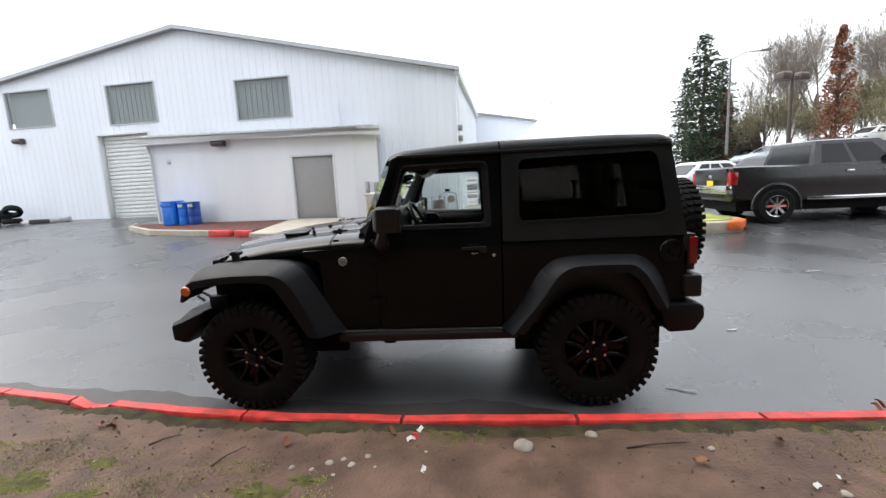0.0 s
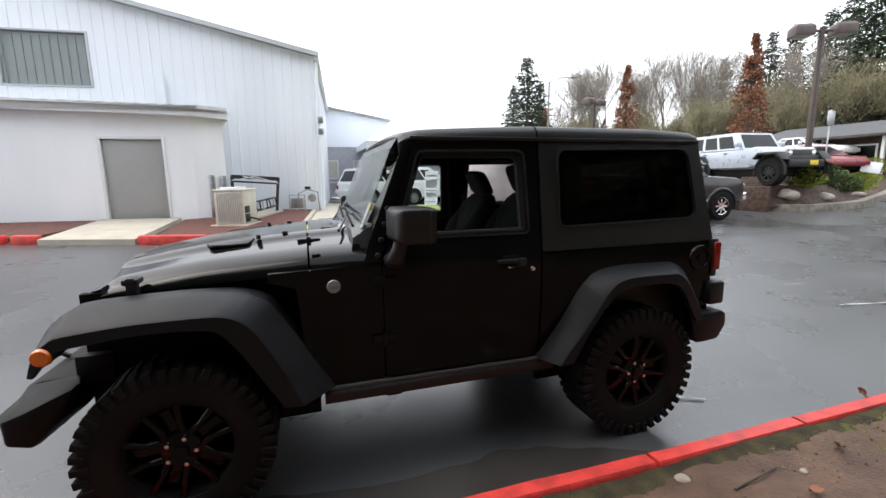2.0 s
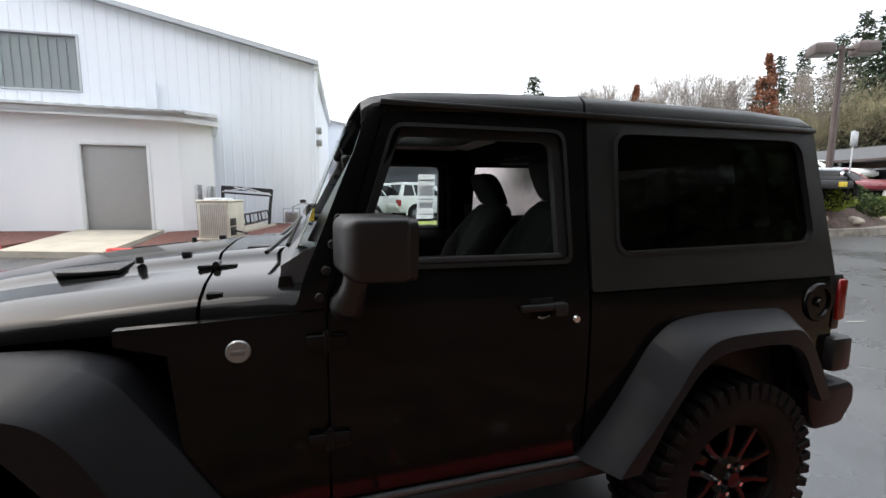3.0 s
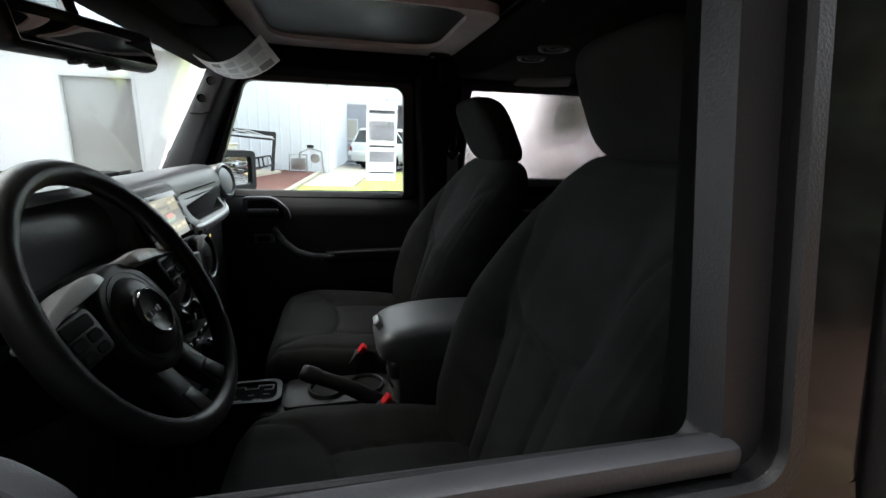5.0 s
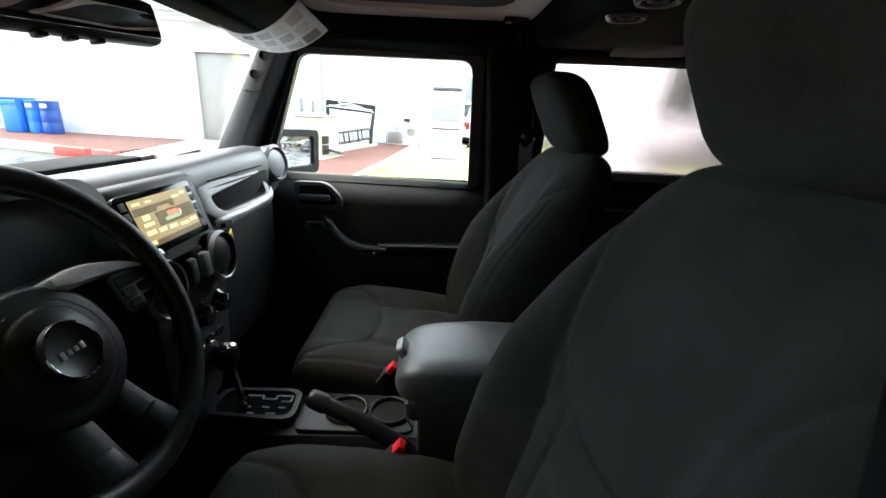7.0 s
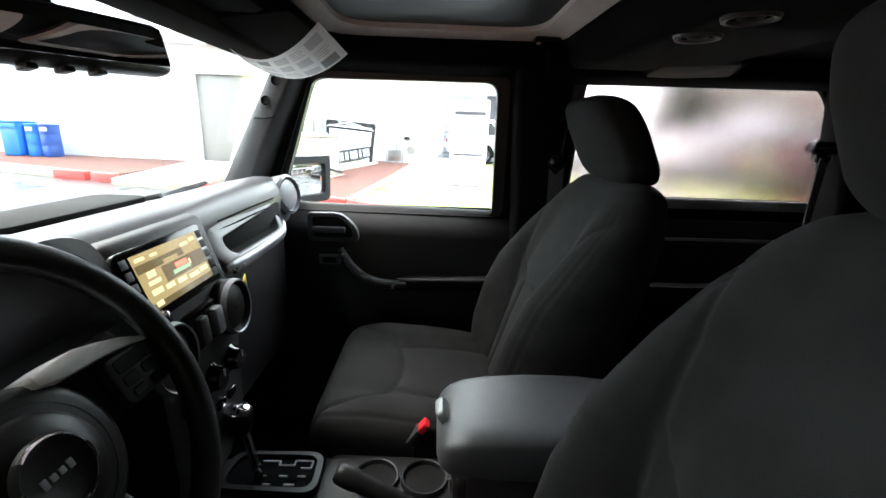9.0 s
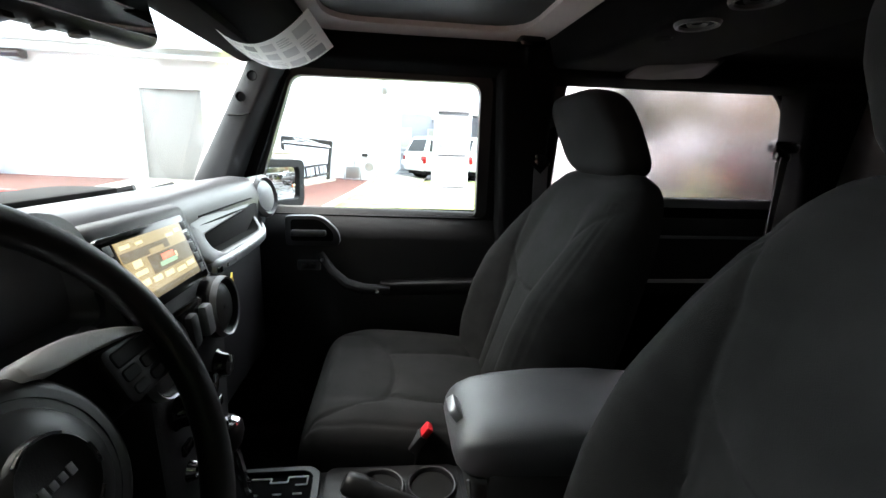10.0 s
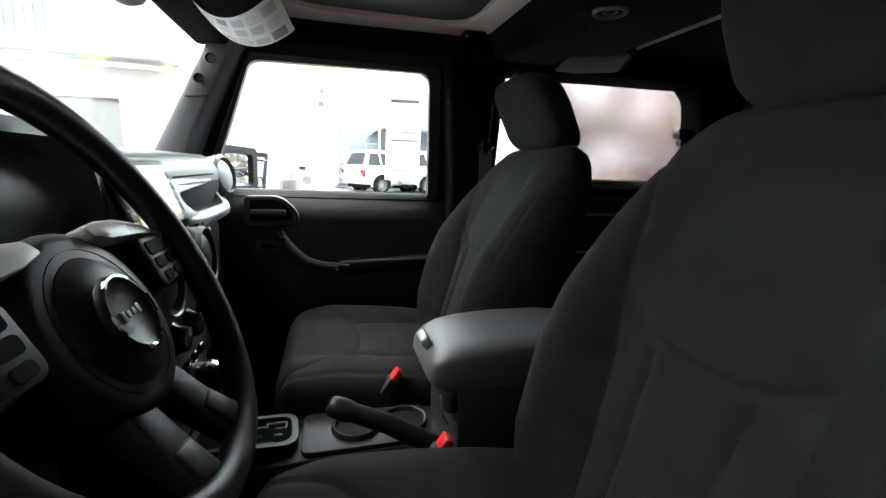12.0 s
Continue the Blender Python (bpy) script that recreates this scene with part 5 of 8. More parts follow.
w0 = wheel("wheel", (0, 0, 0), 1, "mud-terrain tyre on a gloss black wheel")
for c, turn, rz in (((2.424, -0.775, 0.395), 40, 180), ((0, 0.775, 0.395), 15, 0), ((2.424, 0.775, 0.395), 70, 0), ((3.25, 0.05, 1.12), 20, -90)):
    m = Matrix.Translation(c) @ pose(0, 0, 0, 0, 0, rz) @ Matrix.Rotation(radians(turn), 4, "Y")
    dup = {}
    for o in (w0, *w0.children_recursive):
        n = o.copy()
        n.data = o.data.copy()
        n.data.transform(m)
        scene.collection.objects.link(n)
        dup[o] = n
        if o is not w0:
            n.parent = dup[w0]
place_wheel(w0, Matrix.Translation((0, -0.775, 0.395)) @ pose(0, 0, 0, 0, 0, 180))


# ---- the cabin ----
import numpy as np


def seam_dip(a, b, lines):
    """How deep the cloth is drawn in at (a, b), by its distance from the stitched lines."""
    d = np.full(a.shape, 9.0)
    for line in lines:
        for (x0, y0), (x1, y1) in zip(line, line[1:]):
            dx, dy = x1 - x0, y1 - y0
            k = np.clip(((a - x0) * dx + (b - y0) * dy) / (dx * dx + dy * dy), 0, 1)
            d = np.minimum(d, np.hypot(a - x0 - k * dx, b - y0 - k * dy))
    return 0.004 * np.exp(-(d / 0.018) ** 2) + 0.0065 * np.exp(-(d / 0.0045) ** 2)


def table(x, *pairs):
    return np.interp(x, [p[0] for p in pairs], [p[1] for p in pairs])


def smooth_step(x):
    x = np.clip(x, 0, 1)
    return x * x * (3 - 2 * x)


def cloth_mesh(rings):
    """Closes a stack of rings, given as an array (rings, points, 3), into a mesh."""
    n, m = rings.shape[:2]
    bm = bmesh.new()
    vs = [[bm.verts.new(p) for p in r] for r in rings.tolist()]
    for a, b in zip(vs, vs[1:]):
        for i in range(m):
            bm.faces.new((a[i], a[(i + 1) % m], b[(i + 1) % m], b[i]))
    bm.faces.new(vs[0])
    bm.faces.new(vs[-1][::-1])
    return bm


def back_rings():
    h = np.concatenate([np.linspace(-0.04, 0.9, 118), np.linspace(0.905, 1.0, 22)])[:, None]
    v = np.sin(np.linspace(-1, 1, 121) * math.pi / 2 * 0.8) / math.sin(math.pi / 2 * 0.8)
    v = v[None, :]
    a = np.abs(v)
    cx, cz = 1.765 + 0.135 * h + 0.05 * h * h, 0.86 + 0.575 * h
    w = table(h, (-0.1, 0.2), (0.0, 0.235), (0.2, 0.256), (0.4, 0.263), (0.6, 0.257), (0.72, 0.248), (0.82, 0.233), (0.9, 0.214), (0.95, 0.196), (0.98, 0.178), (1.0, 0.15))
    th = table(h, (0, 0.08), (0.5, 0.075), (0.85, 0.06), (0.93, 0.052), (0.97, 0.042), (0.99, 0.03), (1.0, 0.016))
    bol = table(h, (0, 0.045), (0.2, 0.072), (0.4, 0.078), (0.55, 0.072), (0.7, 0.046), (0.85, 0.016), (0.95, 0.0))
    edge = (1 - a ** 7) ** 0.42
    bump = smooth_step((a - 0.40) / 0.36) * np.sqrt(np.clip(1 - (np.clip(a - 0.74, 0, 1) / 0.262) ** 2, 0, 1))
    y, zz = v * w, 0.575 * h + 0 * v
    q = 0.575
    lines = [[(0.100, 0.02 * q), (0.112, 0.25 * q), (0.124, 0.45 * q), (0.142, 0.62 * q), (0.155, 0.74 * q), (0.18, 0.83 * q), (0.215, 0.88 * q)],
             [(0.146, 0.66 * q), (0.138, 0.59 * q), (0.118, 0.535 * q), (0.085, 0.505 * q), (0.045, 0.49 * q), (0.0, 0.486 * q)],
             [(0.052, 0.03 * q), (0.056, 0.25 * q), (0.066, 0.475 * q)]]
    dip = seam_dip(np.abs(y), zz, lines)
    pip = np.abs(np.abs(y) - w * 0.88)
    dip = dip + (0.005 * np.exp(-(pip / 0.004) ** 2) + 0.003 * np.exp(-((pip - 0.012) / 0.003) ** 2)) * (h < 0.9)
    f = th * edge + bol * bump - dip * edge
    front = np.stack([cx - f - 0.02 * np.cos(v * 1.5) * (1 - h), y, cz + 0.10 * f], 2)
    vb = np.array([0.995, 0.96, 0.8, 0.4, -0.4, -0.8, -0.96, -0.995])[None, :]
    gb = np.array([0.3, 0.75, 1, 1, 1, 1, 0.75, 0.3])[None, :]
    back = np.stack([cx + th * gb, vb * w, cz - 0.3 * th * gb], 2)
    return np.concatenate([front, back], 1)


def cushion_rings():
    t = (np.sin(np.linspace(-1, 1, 111) * math.pi / 2 * 0.85) / math.sin(math.pi / 2 * 0.85) * 0.5 + 0.5)[:, None]
    x = 1.243 + 0.502 * t
    v = (np.sin(np.linspace(-1, 1, 101) * math.pi / 2 * 0.8) / math.sin(math.pi / 2 * 0.8))[None, :]
    a = np.abs(v)
    roll = np.sqrt(np.clip(1 - (1 - np.clip(t / 0.11, 0, 1)) ** 2, 0, 1))
    zt = 0.845 + roll * (table(t, (0, 0.945), (0.1, 0.947), (0.3, 0.944), (0.7, 0.925), (1, 0.90)) - 0.845)
    w = table(t, (0, 0.20), (0.03, 0.222), (0.08, 0.238), (0.2, 0.252), (0.5, 0.262), (1, 0.25))
    y = v * w
    lines = [[(1.268, 0.205), (1.32, 0.188), (1.375, 0.165), (1.415, 0.13), (1.437, 0.085), (1.446, 0.04), (1.448, 0.0)], [(1.428, 0.105), (1.5, 0.118), (1.6, 0.126), (1.72, 0.13)]]
    dip = seam_dip(x + 0 * v, np.abs(y), lines)
    pip = np.abs(np.abs(y) - w * 0.9)
    dip = dip + 0.004 * np.exp(-(pip / 0.0045) ** 2)
    edge = (1 - a ** 8) ** 0.45
    z = zt - 0.05 * (1 - edge) + (0.024 * smooth_step((a - 0.45) / 0.3) * np.clip(t * 4, 0, 1) * edge - dip * edge) * roll
    top = np.stack([x + 0 * v, y, z], 2)
    zb = table(t, (0, 0.835), (0.03, 0.80), (0.15, 0.78), (1, 0.78))
    low = np.stack([x + 0 * zb, 0.97 * w, zb], 2), np.stack([x + 0 * zb, -0.97 * w, zb], 2)
    return np.concatenate([top, *low], 1)


def head_rings():
    h = np.sin(np.linspace(-1, 1, 45) * math.pi / 2)[:, None] * 0.5 + 0.5
    u = np.linspace(0, 2 * math.pi, 64, endpoint=False)[None, :]
    k = np.clip(1 - np.abs(2 * h - 1) ** 6, 0, 1) ** 0.45 + 0.02
    c, s = np.cos(u), np.sin(u)
    w = table(h, (0, 0.128), (0.25, 0.142), (0.6, 0.142), (1, 0.122)) * (0.35 + 0.65 * k)
    d = 0.054 * k
    x = 1.957 - 0.092 * h + d * np.sign(c) * np.abs(c) ** 0.55
    y = w * np.sign(s) * np.abs(s) ** 0.5
    return np.stack([x, y, 1.447 + 0.192 * h + 0 * u], 2)


CLOTH = [("backrest", back_rings(), ""), ("cushion", cushion_rings(), ""), ("headrest", head_rings(), "rounded cloth headrest")]


def seat(yc, s):
    """A cloth bucket seat centred on yc; s is the side of the car it stands on."""
    st = part("seat", box(1.30, 1.74, yc - 0.21, yc + 0.21, 0.55, 0.80, 0.03), "dash_dark", suv, "charcoal cloth bucket seat")
    for name, rings, label in CLOTH:
        rings = rings.copy()
        if name == "backrest" and s < 0:
            rings[..., 2] += 0.028 * smooth_step((rings[..., 2] - 0.9) / 0.5)
        part(name, cloth_mesh(rings + np.array([0, yc, (-0.026 if name == "headrest" else -0.012 if name == "cushion" else 0) if s > 0 else 0])), "fabric", st, label, 1.3)
    for dy in (-0.07, 0.07):
        part("headrest_post", tube([(1.935, yc + dy, 1.37), (1.94, yc + dy, 1.46)], 0.007, 8), "chrome", st)
    # recliner and buckle
    part("recliner", lathe([(0, -0.025), (0.05, -0.02), (0.05, 0.02), (0, 0.025)], (1.76, yc - s * 0.255, 0.86), "y", 16), "dash_dark", st)
    yb = yc - s * 0.265
    if s > 0:
        yb = 0.125
    else:
        yb = -0.13
    xb = 1.498 if s > 0 else 1.537
    part("buckle_stalk", tube([(xb - 0.02, yb, 0.80), (xb - 0.015, yb, 0.86), (xb - 0.008, yb, 0.905)], 0.013, 8, True, 0.6), "dash_dark", st)
    bk = pose(xb, yb, 0.922 if s > 0 else 0.926, 0, 36, 0)
    part("buckle", moved(box(-0.01, 0.01, -0.015, 0.015, -0.036, 0.004, 0.004), bk), "dash_dark", st)
    part("buckle_button", moved(box(-0.0075, 0.0075, -0.0125, 0.0125, 0.002, 0.026, 0.003), bk), "belt_red", st, "red release button")


seat(0.375, 1)
seat(-0.375, -1)

for s in (-1, 1):
    # door lining with armrest, pull, switch and bezel
    lin = part("door_lining", prism([(s * 0.745, 1.298), (s * 0.735, 1.294), (s * 0.716, 1.27), (s * 0.69, 1.245), (s * 0.672, 1.21), (s * 0.668, 1.0), (s * 0.68, 0.6), (s * 0.745, 0.56)], 0.955, 1.79, "x", 0.006), "dash_dark", suv, "black moulded door lining")
    for v in lin.data.vertices:
        if v.co.z > 1.2:
            v.co.z -= 0.012 * max(0.0, (v.co.x - 1.35) / 0.4)
    # near strip gets the paler, lit colour; the passenger strip stays near black
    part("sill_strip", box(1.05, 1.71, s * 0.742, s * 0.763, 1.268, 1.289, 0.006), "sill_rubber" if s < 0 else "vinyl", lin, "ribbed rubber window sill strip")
    yy = s * 0.662
    bz = part("pull_bezel", moved(prism(rounded([(-0.075, -0.045), (-0.075, 0.043), (0.03, 0.045), (0.08, -0.005), (0.08, -0.045)], [0.012, 0.014, 0.03, 0.024, 0.014], 5), -0.012, 0.012, "y", 0.004), pose(1.203, yy, 1.232)), "dash", lin, "moulded bezel round the inside pull")
    part("bezel_recess", moved(prism(rounded([(-0.058, -0.032), (-0.058, 0.03), (0.024, 0.032), (0.062, -0.006), (0.062, -0.032)], [0.01, 0.01, 0.02, 0.014, 0.008], 5), -0.002, 0.002, "y"), pose(1.203, yy - s * 0.0125, 1.234)), "under", bz)
    part("inside_pull", box(1.146, 1.246, yy - s * 0.03, yy - s * 0.012, 1.217, 1.236, 0.006), "dash", bz)
    swp = part("switch_plate", box(1.157, 1.225, yy - s * 0.006, yy + s * 0.006, 1.11, 1.141, 0.004), "dash", lin)
    part("switch", box(1.17, 1.212, yy - s * 0.011, yy - s * 0.005, 1.117, 1.134, 0.003), "gloss_black", swp)
    st_pts = [(1.225, yy - s * 0.012, 1.162), (1.26, yy - s * 0.03, 1.115), (1.30, yy - s * 0.034, 1.078), (1.35, yy - s * 0.03, 1.06), (1.43, yy - s * 0.015, 1.052)]
    gh = part("grab_strap", tube(st_pts, [0.014, 0.016, 0.018, 0.018, 0.012], 10, True, 0.9), "dash_dark", lin, "curved pull strap")
    for p in ((1.235, yy - s * 0.034, 1.15), (1.392, yy - s * 0.043, 1.056)):
        part("screw", lathe([(0, 0.006), (0.006, 0.005), (0.008, 0)], p, "y", 10, -s), "chrome", gh)
    part("armrest", soften(loft([[(x, s * 0.68, z - 0.055), (x, s * (0.668 - w * 0.6), z - 0.03), (x, s * (0.668 - w), z - 0.004), (x, s * (0.668 - w), z + 0.004), (x, s * 0.68, z + 0.012)] for x, w, z in ((1.40, 0.016, 1.066), (1.46, 0.03, 1.07), (1.58, 0.036, 1.074), (1.70, 0.034, 1.076), (1.76, 0.02, 1.076))]), 0.006, 2), "dash_dark", lin, "slim moulded armrest ledge")
    # windscreen pillar lining with two bolt holes
    ap = part("pillar_lining", soften(loft([[(0.872, s * 0.655, 1.34), (0.965, s * 0.63, 1.34), (1.0, s * 0.70, 1.34), (0.91, s * 0.715, 1.34)],
                                            [(0.93, s * 0.65, 1.45), (1.01, s * 0.627, 1.45), (1.055, s * 0.70, 1.45), (0.97, s * 0.705, 1.45)],
                                            [(1.045, s * 0.63, 1.66), (1.115, s * 0.612, 1.66), (1.155, s * 0.675, 1.66), (1.06, s * 0.68, 1.66)],
                                            [(1.08, s * 0.62, 1.735), (1.155, s * 0.60, 1.735), (1.19, s * 0.66, 1.735), (1.10, s * 0.67, 1.735)]]), 0.008), "dash", suv, "grey grained pillar lining")
    for x, z in ((1.058, 1.645), (1.025, 1.592)):
        part("bolt_hole", lathe([(0.0, -0.004), (0.009, -0.004), (0.0115, 0.004), (0.013, 0.004)], (x + 0.012, s * 0.6265 - s * (z - 1.6) * 0.07, z), "y", 16, -s), "under", ap)
    part("pillar_seam", tube([(0.998, s * 0.637, 1.545), (1.035, s * 0.622, 1.545), (1.06, s * 0.617, 1.55)], 0.0025, 5), "under", ap)
    part("door_edge_lining", loft([[(0.95, s * 0.70, 1.28), (1.005, s * 0.69, 1.28), (1.005, s * 0.745, 1.28), (0.95, s * 0.75, 1.28)], [(1.10, s * 0.66, 1.69), (1.165, s * 0.65, 1.69), (1.165, s * 0.70, 1.69), (1.10, s * 0.705, 1.69)]]), "vinyl", suv)
    # padded side bar below the roof, and the bar behind the door
    part("side_bar", soften(loft([[(1.09, s * 0.60, 1.70), (1.09, s * 0.685, 1.675), (1.09, s * 0.69, 1.76), (1.09, s * 0.60, 1.765)], [(1.80, s * 0.585, 1.70), (1.80, s * 0.68, 1.675), (1.80, s * 0.69, 1.765), (1.80, s * 0.585, 1.77)]]), 0.02, 3), "vinyl", suv, "black padded roof side bar")
    part("rear_side_bar", soften(loft([[(1.80, s * 0.56, 1.68), (1.80, s * 0.68, 1.665), (1.80, s * 0.69, 1.765), (1.80, s * 0.56, 1.77)], [(2.85, s * 0.55, 1.69), (2.85, s * 0.665, 1.675), (2.85, s * 0.68, 1.765), (2.85, s * 0.55, 1.77)]]), 0.02, 3), "vinyl", suv, "black padded roof side bar")
    bp = part("roll_bar_post", soften(loft([[(1.765, s * 0.64, 0.55), (1.90, s * 0.64, 0.55), (1.90, s * 0.735, 0.55), (1.765, s * 0.735, 0.55)], [(1.755, s * 0.625, 1.3), (1.875, s * 0.625, 1.3), (1.875, s * 0.72, 1.3), (1.755, s * 0.725, 1.3)], [(1.725, s * 0.60, 1.72), (1.89, s * 0.59, 1.72), (1.90, s * 0.68, 1.72), (1.725, s * 0.69, 1.72)]]), 0.018, 3), "vinyl", suv, "black padded roll bar post")
    part("belt_guide", join(box(1.84, 1.88, s * 0.60, s * 0.63, 1.43, 1.475, 0.01), tube([(1.835, s * 0.612, 1.45), (1.86, s * 0.60, 1.425), (1.885, s * 0.612, 1.45)], 0.008, 6)), "gloss_black", bp, "seat belt guide")
    part("seat_belt", loft([[(1.842, s * 0.606, 1.44), (1.884, s * 0.606, 1.44), (1.884, s * 0.609, 1.44), (1.842, s * 0.609, 1.44)], [(1.85, s * 0.615, 1.2), (1.89, s * 0.615, 1.2), (1.89, s * 0.618, 1.2), (1.85, s * 0.618, 1.2)], [(1.86, s * 0.63, 0.7), (1.90, s * 0.63, 0.7), (1.90, s * 0.633, 0.7), (1.86, s * 0.633, 0.7)]]), "belt", bp, "grey seat belt webbing")
    part("rear_bar_post", soften(loft([[(2.68, s * 0.60, 0.9), (2.82, s * 0.60, 0.9), (2.82, s * 0.71, 0.9), (2.68, s * 0.71, 0.9)], [(2.70, s * 0.585, 1.35), (2.82, s * 0.585, 1.35), (2.82, s * 0.70, 1.35), (2.70, s * 0.70, 1.35)], [(2.64, s * 0.57, 1.72), (2.86, s * 0.57, 1.72), (2.86, s * 0.68, 1.72), (2.64, s * 0.68, 1.72)]]), 0.02, 3), "vinyl", suv, "black padded rear bar")
    bg = part("rear_belt_guide", soften(join(box(2.575, 2.665, s * 0.575, s * 0.62, 1.50, 1.54, 0.015), box(2.59, 2.64, s * 0.58, s * 0.61, 1.475, 1.505, 0.01)), 0), "gloss_black", suv, "rear seat belt guide")
    part("rear_belt", loft([[(2.598, s * 0.578, 1.49), (2.63, s * 0.585, 1.49), (2.63, s * 0.588, 1.49), (2.598, s * 0.581, 1.49)], [(2.59, s * 0.57, 1.25), (2.615, s * 0.578, 1.25), (2.615, s * 0.581, 1.25), (2.59, s * 0.573, 1.25)], [(2.58, s * 0.562, 1.0), (2.605, s * 0.57, 1.0), (2.605, s * 0.573, 1.0), (2.58, s * 0.565, 1.0)]]), "belt", bg, "grey seat belt webbing")
    rl = part("rear_side_lining", join(box(1.86, 2.98, s * 0.69, s * 0.735, 0.55, 1.285, 0.01), box(1.86, 2.98, s * 0.56, s * 0.69, 0.55, 1.08, 0.02)), "dash_dark", suv, "black rear side lining")
    q_out = rounded([(1.86, 1.25), (1.86, 1.765), (2.74, 1.77), (2.97, 1.62), (2.985, 1.25)], 0.01, 6)
    q_in = rounded([(1.925, 1.352), (1.93, 1.688), (2.635, 1.694), (2.722, 1.56), (2.75, 1.352)], [0.02, 0.03, 0.05, 0.08, 0.02], 6)
    part("quarter_trim", framed(q_out, q_in, lambda z: lerp([(1.25, 0.712), (1.352, 0.708), (1.77, 0.688)], z), 0.015, s), "vinyl", suv, "black trim round the quarter window inside")
    part("window_ledge", box(1.9, 2.78, s * 0.688, s * 0.702, 1.318, 1.35, 0.004), "silver", rl, "pale ledge under the quarter glass")
    part("tub_edge", box(1.9, 2.9, s * 0.678, s * 0.692, 1.216, 1.225, 0.003), "silver", rl)
    # roof panels seen from inside: pale foam border, dark middle, black catch
    rp = part("roof_lining", box(1.20, 1.83, s * 0.04, s * 0.60, 1.785, 1.79, 0), "dash_dark", suv, "dark roof panel lining")
    outer = rounded([(1.22, s * 0.05), (1.22, s * 0.60), (1.835, s * 0.60), (1.835, s * 0.05)], 0.08, 5)
    inner = rounded([(1.27, s * 0.09), (1.27, s * 0.545), (1.77, s * 0.545), (1.77, s * 0.09)], 0.10, 5)
    bm = bmesh.new()
    L = [[bm.verts.new((x, y, z)) for x, y in q] for q, z in ((outer, 1.763), (inner, 1.772), (inner, 1.787), (outer, 1.787))]
    for a in range(4):
        for i in range(len(outer)):
            j = (i + 1) % len(outer)
            bm.faces.new((L[a][i], L[a][j], L[(a + 1) % 4][j], L[(a + 1) % 4][i]))
    part("foam_border", bm, "headliner", rp, "pale foam border")
    part("roof_catch", box(1.755, 1.825, s * 0.535, s * 0.60, 1.742, 1.768, 0.008), "gloss_black", rp, "black roof catch")
    part("rear_corner_liner", box(2.90, 2.935, s * 0.47, s * 0.685, 1.15, 1.74, 0.02), "headliner", suv, "pale hardtop corner")

part("rear_roof_lining", box(1.84, 2.93, -0.66, 0.66, 1.772, 1.78, 0), "vinyl", suv)
part("rear_roof_edge", box(2.25, 2.92, -0.6, 0.6, 1.75, 1.77, 0.01), "headliner", suv, "taupe rear roof foam")
part("rear_roof_pad", box(2.3, 2.84, -0.55, 0.55, 1.742, 1.756, 0.004), "vinyl", suv)
sb = part("sound_bar", soften(loft([[(1.86, -0.60, 1.70), (2.1, -0.60, 1.70), (2.14, -0.60, 1.77), (1.84, -0.60, 1.77)], [(1.86, -0.3, 1.675), (2.12, -0.3, 1.68), (2.16, -0.3, 1.77), (1.84, -0.3, 1.77)], [(1.86, 0.3, 1.675), (2.12, 0.3, 1.68), (2.16, 0.3, 1.77), (1.84, 0.3, 1.77)], [(1.86, 0.60, 1.70), (2.1, 0.60, 1.70), (2.14, 0.60, 1.77), (1.84, 0.60, 1.77)]]), 0.015, 3), "vinyl", suv, "black overhead speaker bar")
for y in (-0.056, 0.056):
    part("speaker_ring", lathe([(0.0, 0.002), (0.014, -0.004), (0.017, 0.002), (0.023, 0.002), (0.026, -0.005), (0.031, -0.006), (0.034, 0.0)], (1.9, y, 1.677), "z", 28), "dash_dark", sb, "round speaker")
    part("speaker_port", lathe([(0.0, 0.004), (0.016, -0.004), (0.02, 0.0)], (1.9, y * 2.6, 1.679), "z", 14), "under", sb)
for s in (-1, 1):
    part("lamp_tray", prism(rounded([(2.0, s * 0.39), (2.07, s * 0.64), (2.27, s * 0.52), (2.165, s * 0.31)], 0.03, 4), 1.69, 1.72, "z", 0.006), "vinyl", suv, "black pod at the end of the speaker bar")
    part("pod_cover", prism(rounded([(2.02, s * 0.40), (2.078, s * 0.615), (2.25, s * 0.51), (2.158, s * 0.33)], 0.02, 4), 1.684, 1.692, "z", 0.003), "roof_pad", suv, "taupe cover under the pod")

# dashboard: top pad, face, glove area, grab handle, vents
def dash_ring(y):
    b = lerp([(-0.68, 0.0), (-0.5, 0.0), (-0.2, 0.0), (-0.12, 0.006), (0.12, 0.006), (0.2, 0.0), (0.6, 0.0), (0.68, -0.01)], y)
    e = lerp([(-0.68, -0.03), (-0.6, 0.0), (0.6, 0.0), (0.68, -0.03)], y)
    return [(0.80, y, 1.30 + e), (0.87, y, 1.345 + e), (0.95, y, 1.375 + e), (1.02, y, 1.39 + e), (1.05 + b, y, 1.388 + e), (1.07 + b, y, 1.376 + e), (1.082 + b, y, 1.355 + e), (1.086 + b, y, 1.33), (1.085 + b, y, 1.31), (1.075 + b, y, 1.25), (1.04 + b * 0.5, y, 1.22), (0.99, y, 1.0), (0.93, y, 0.85), (0.78, y, 0.80)]


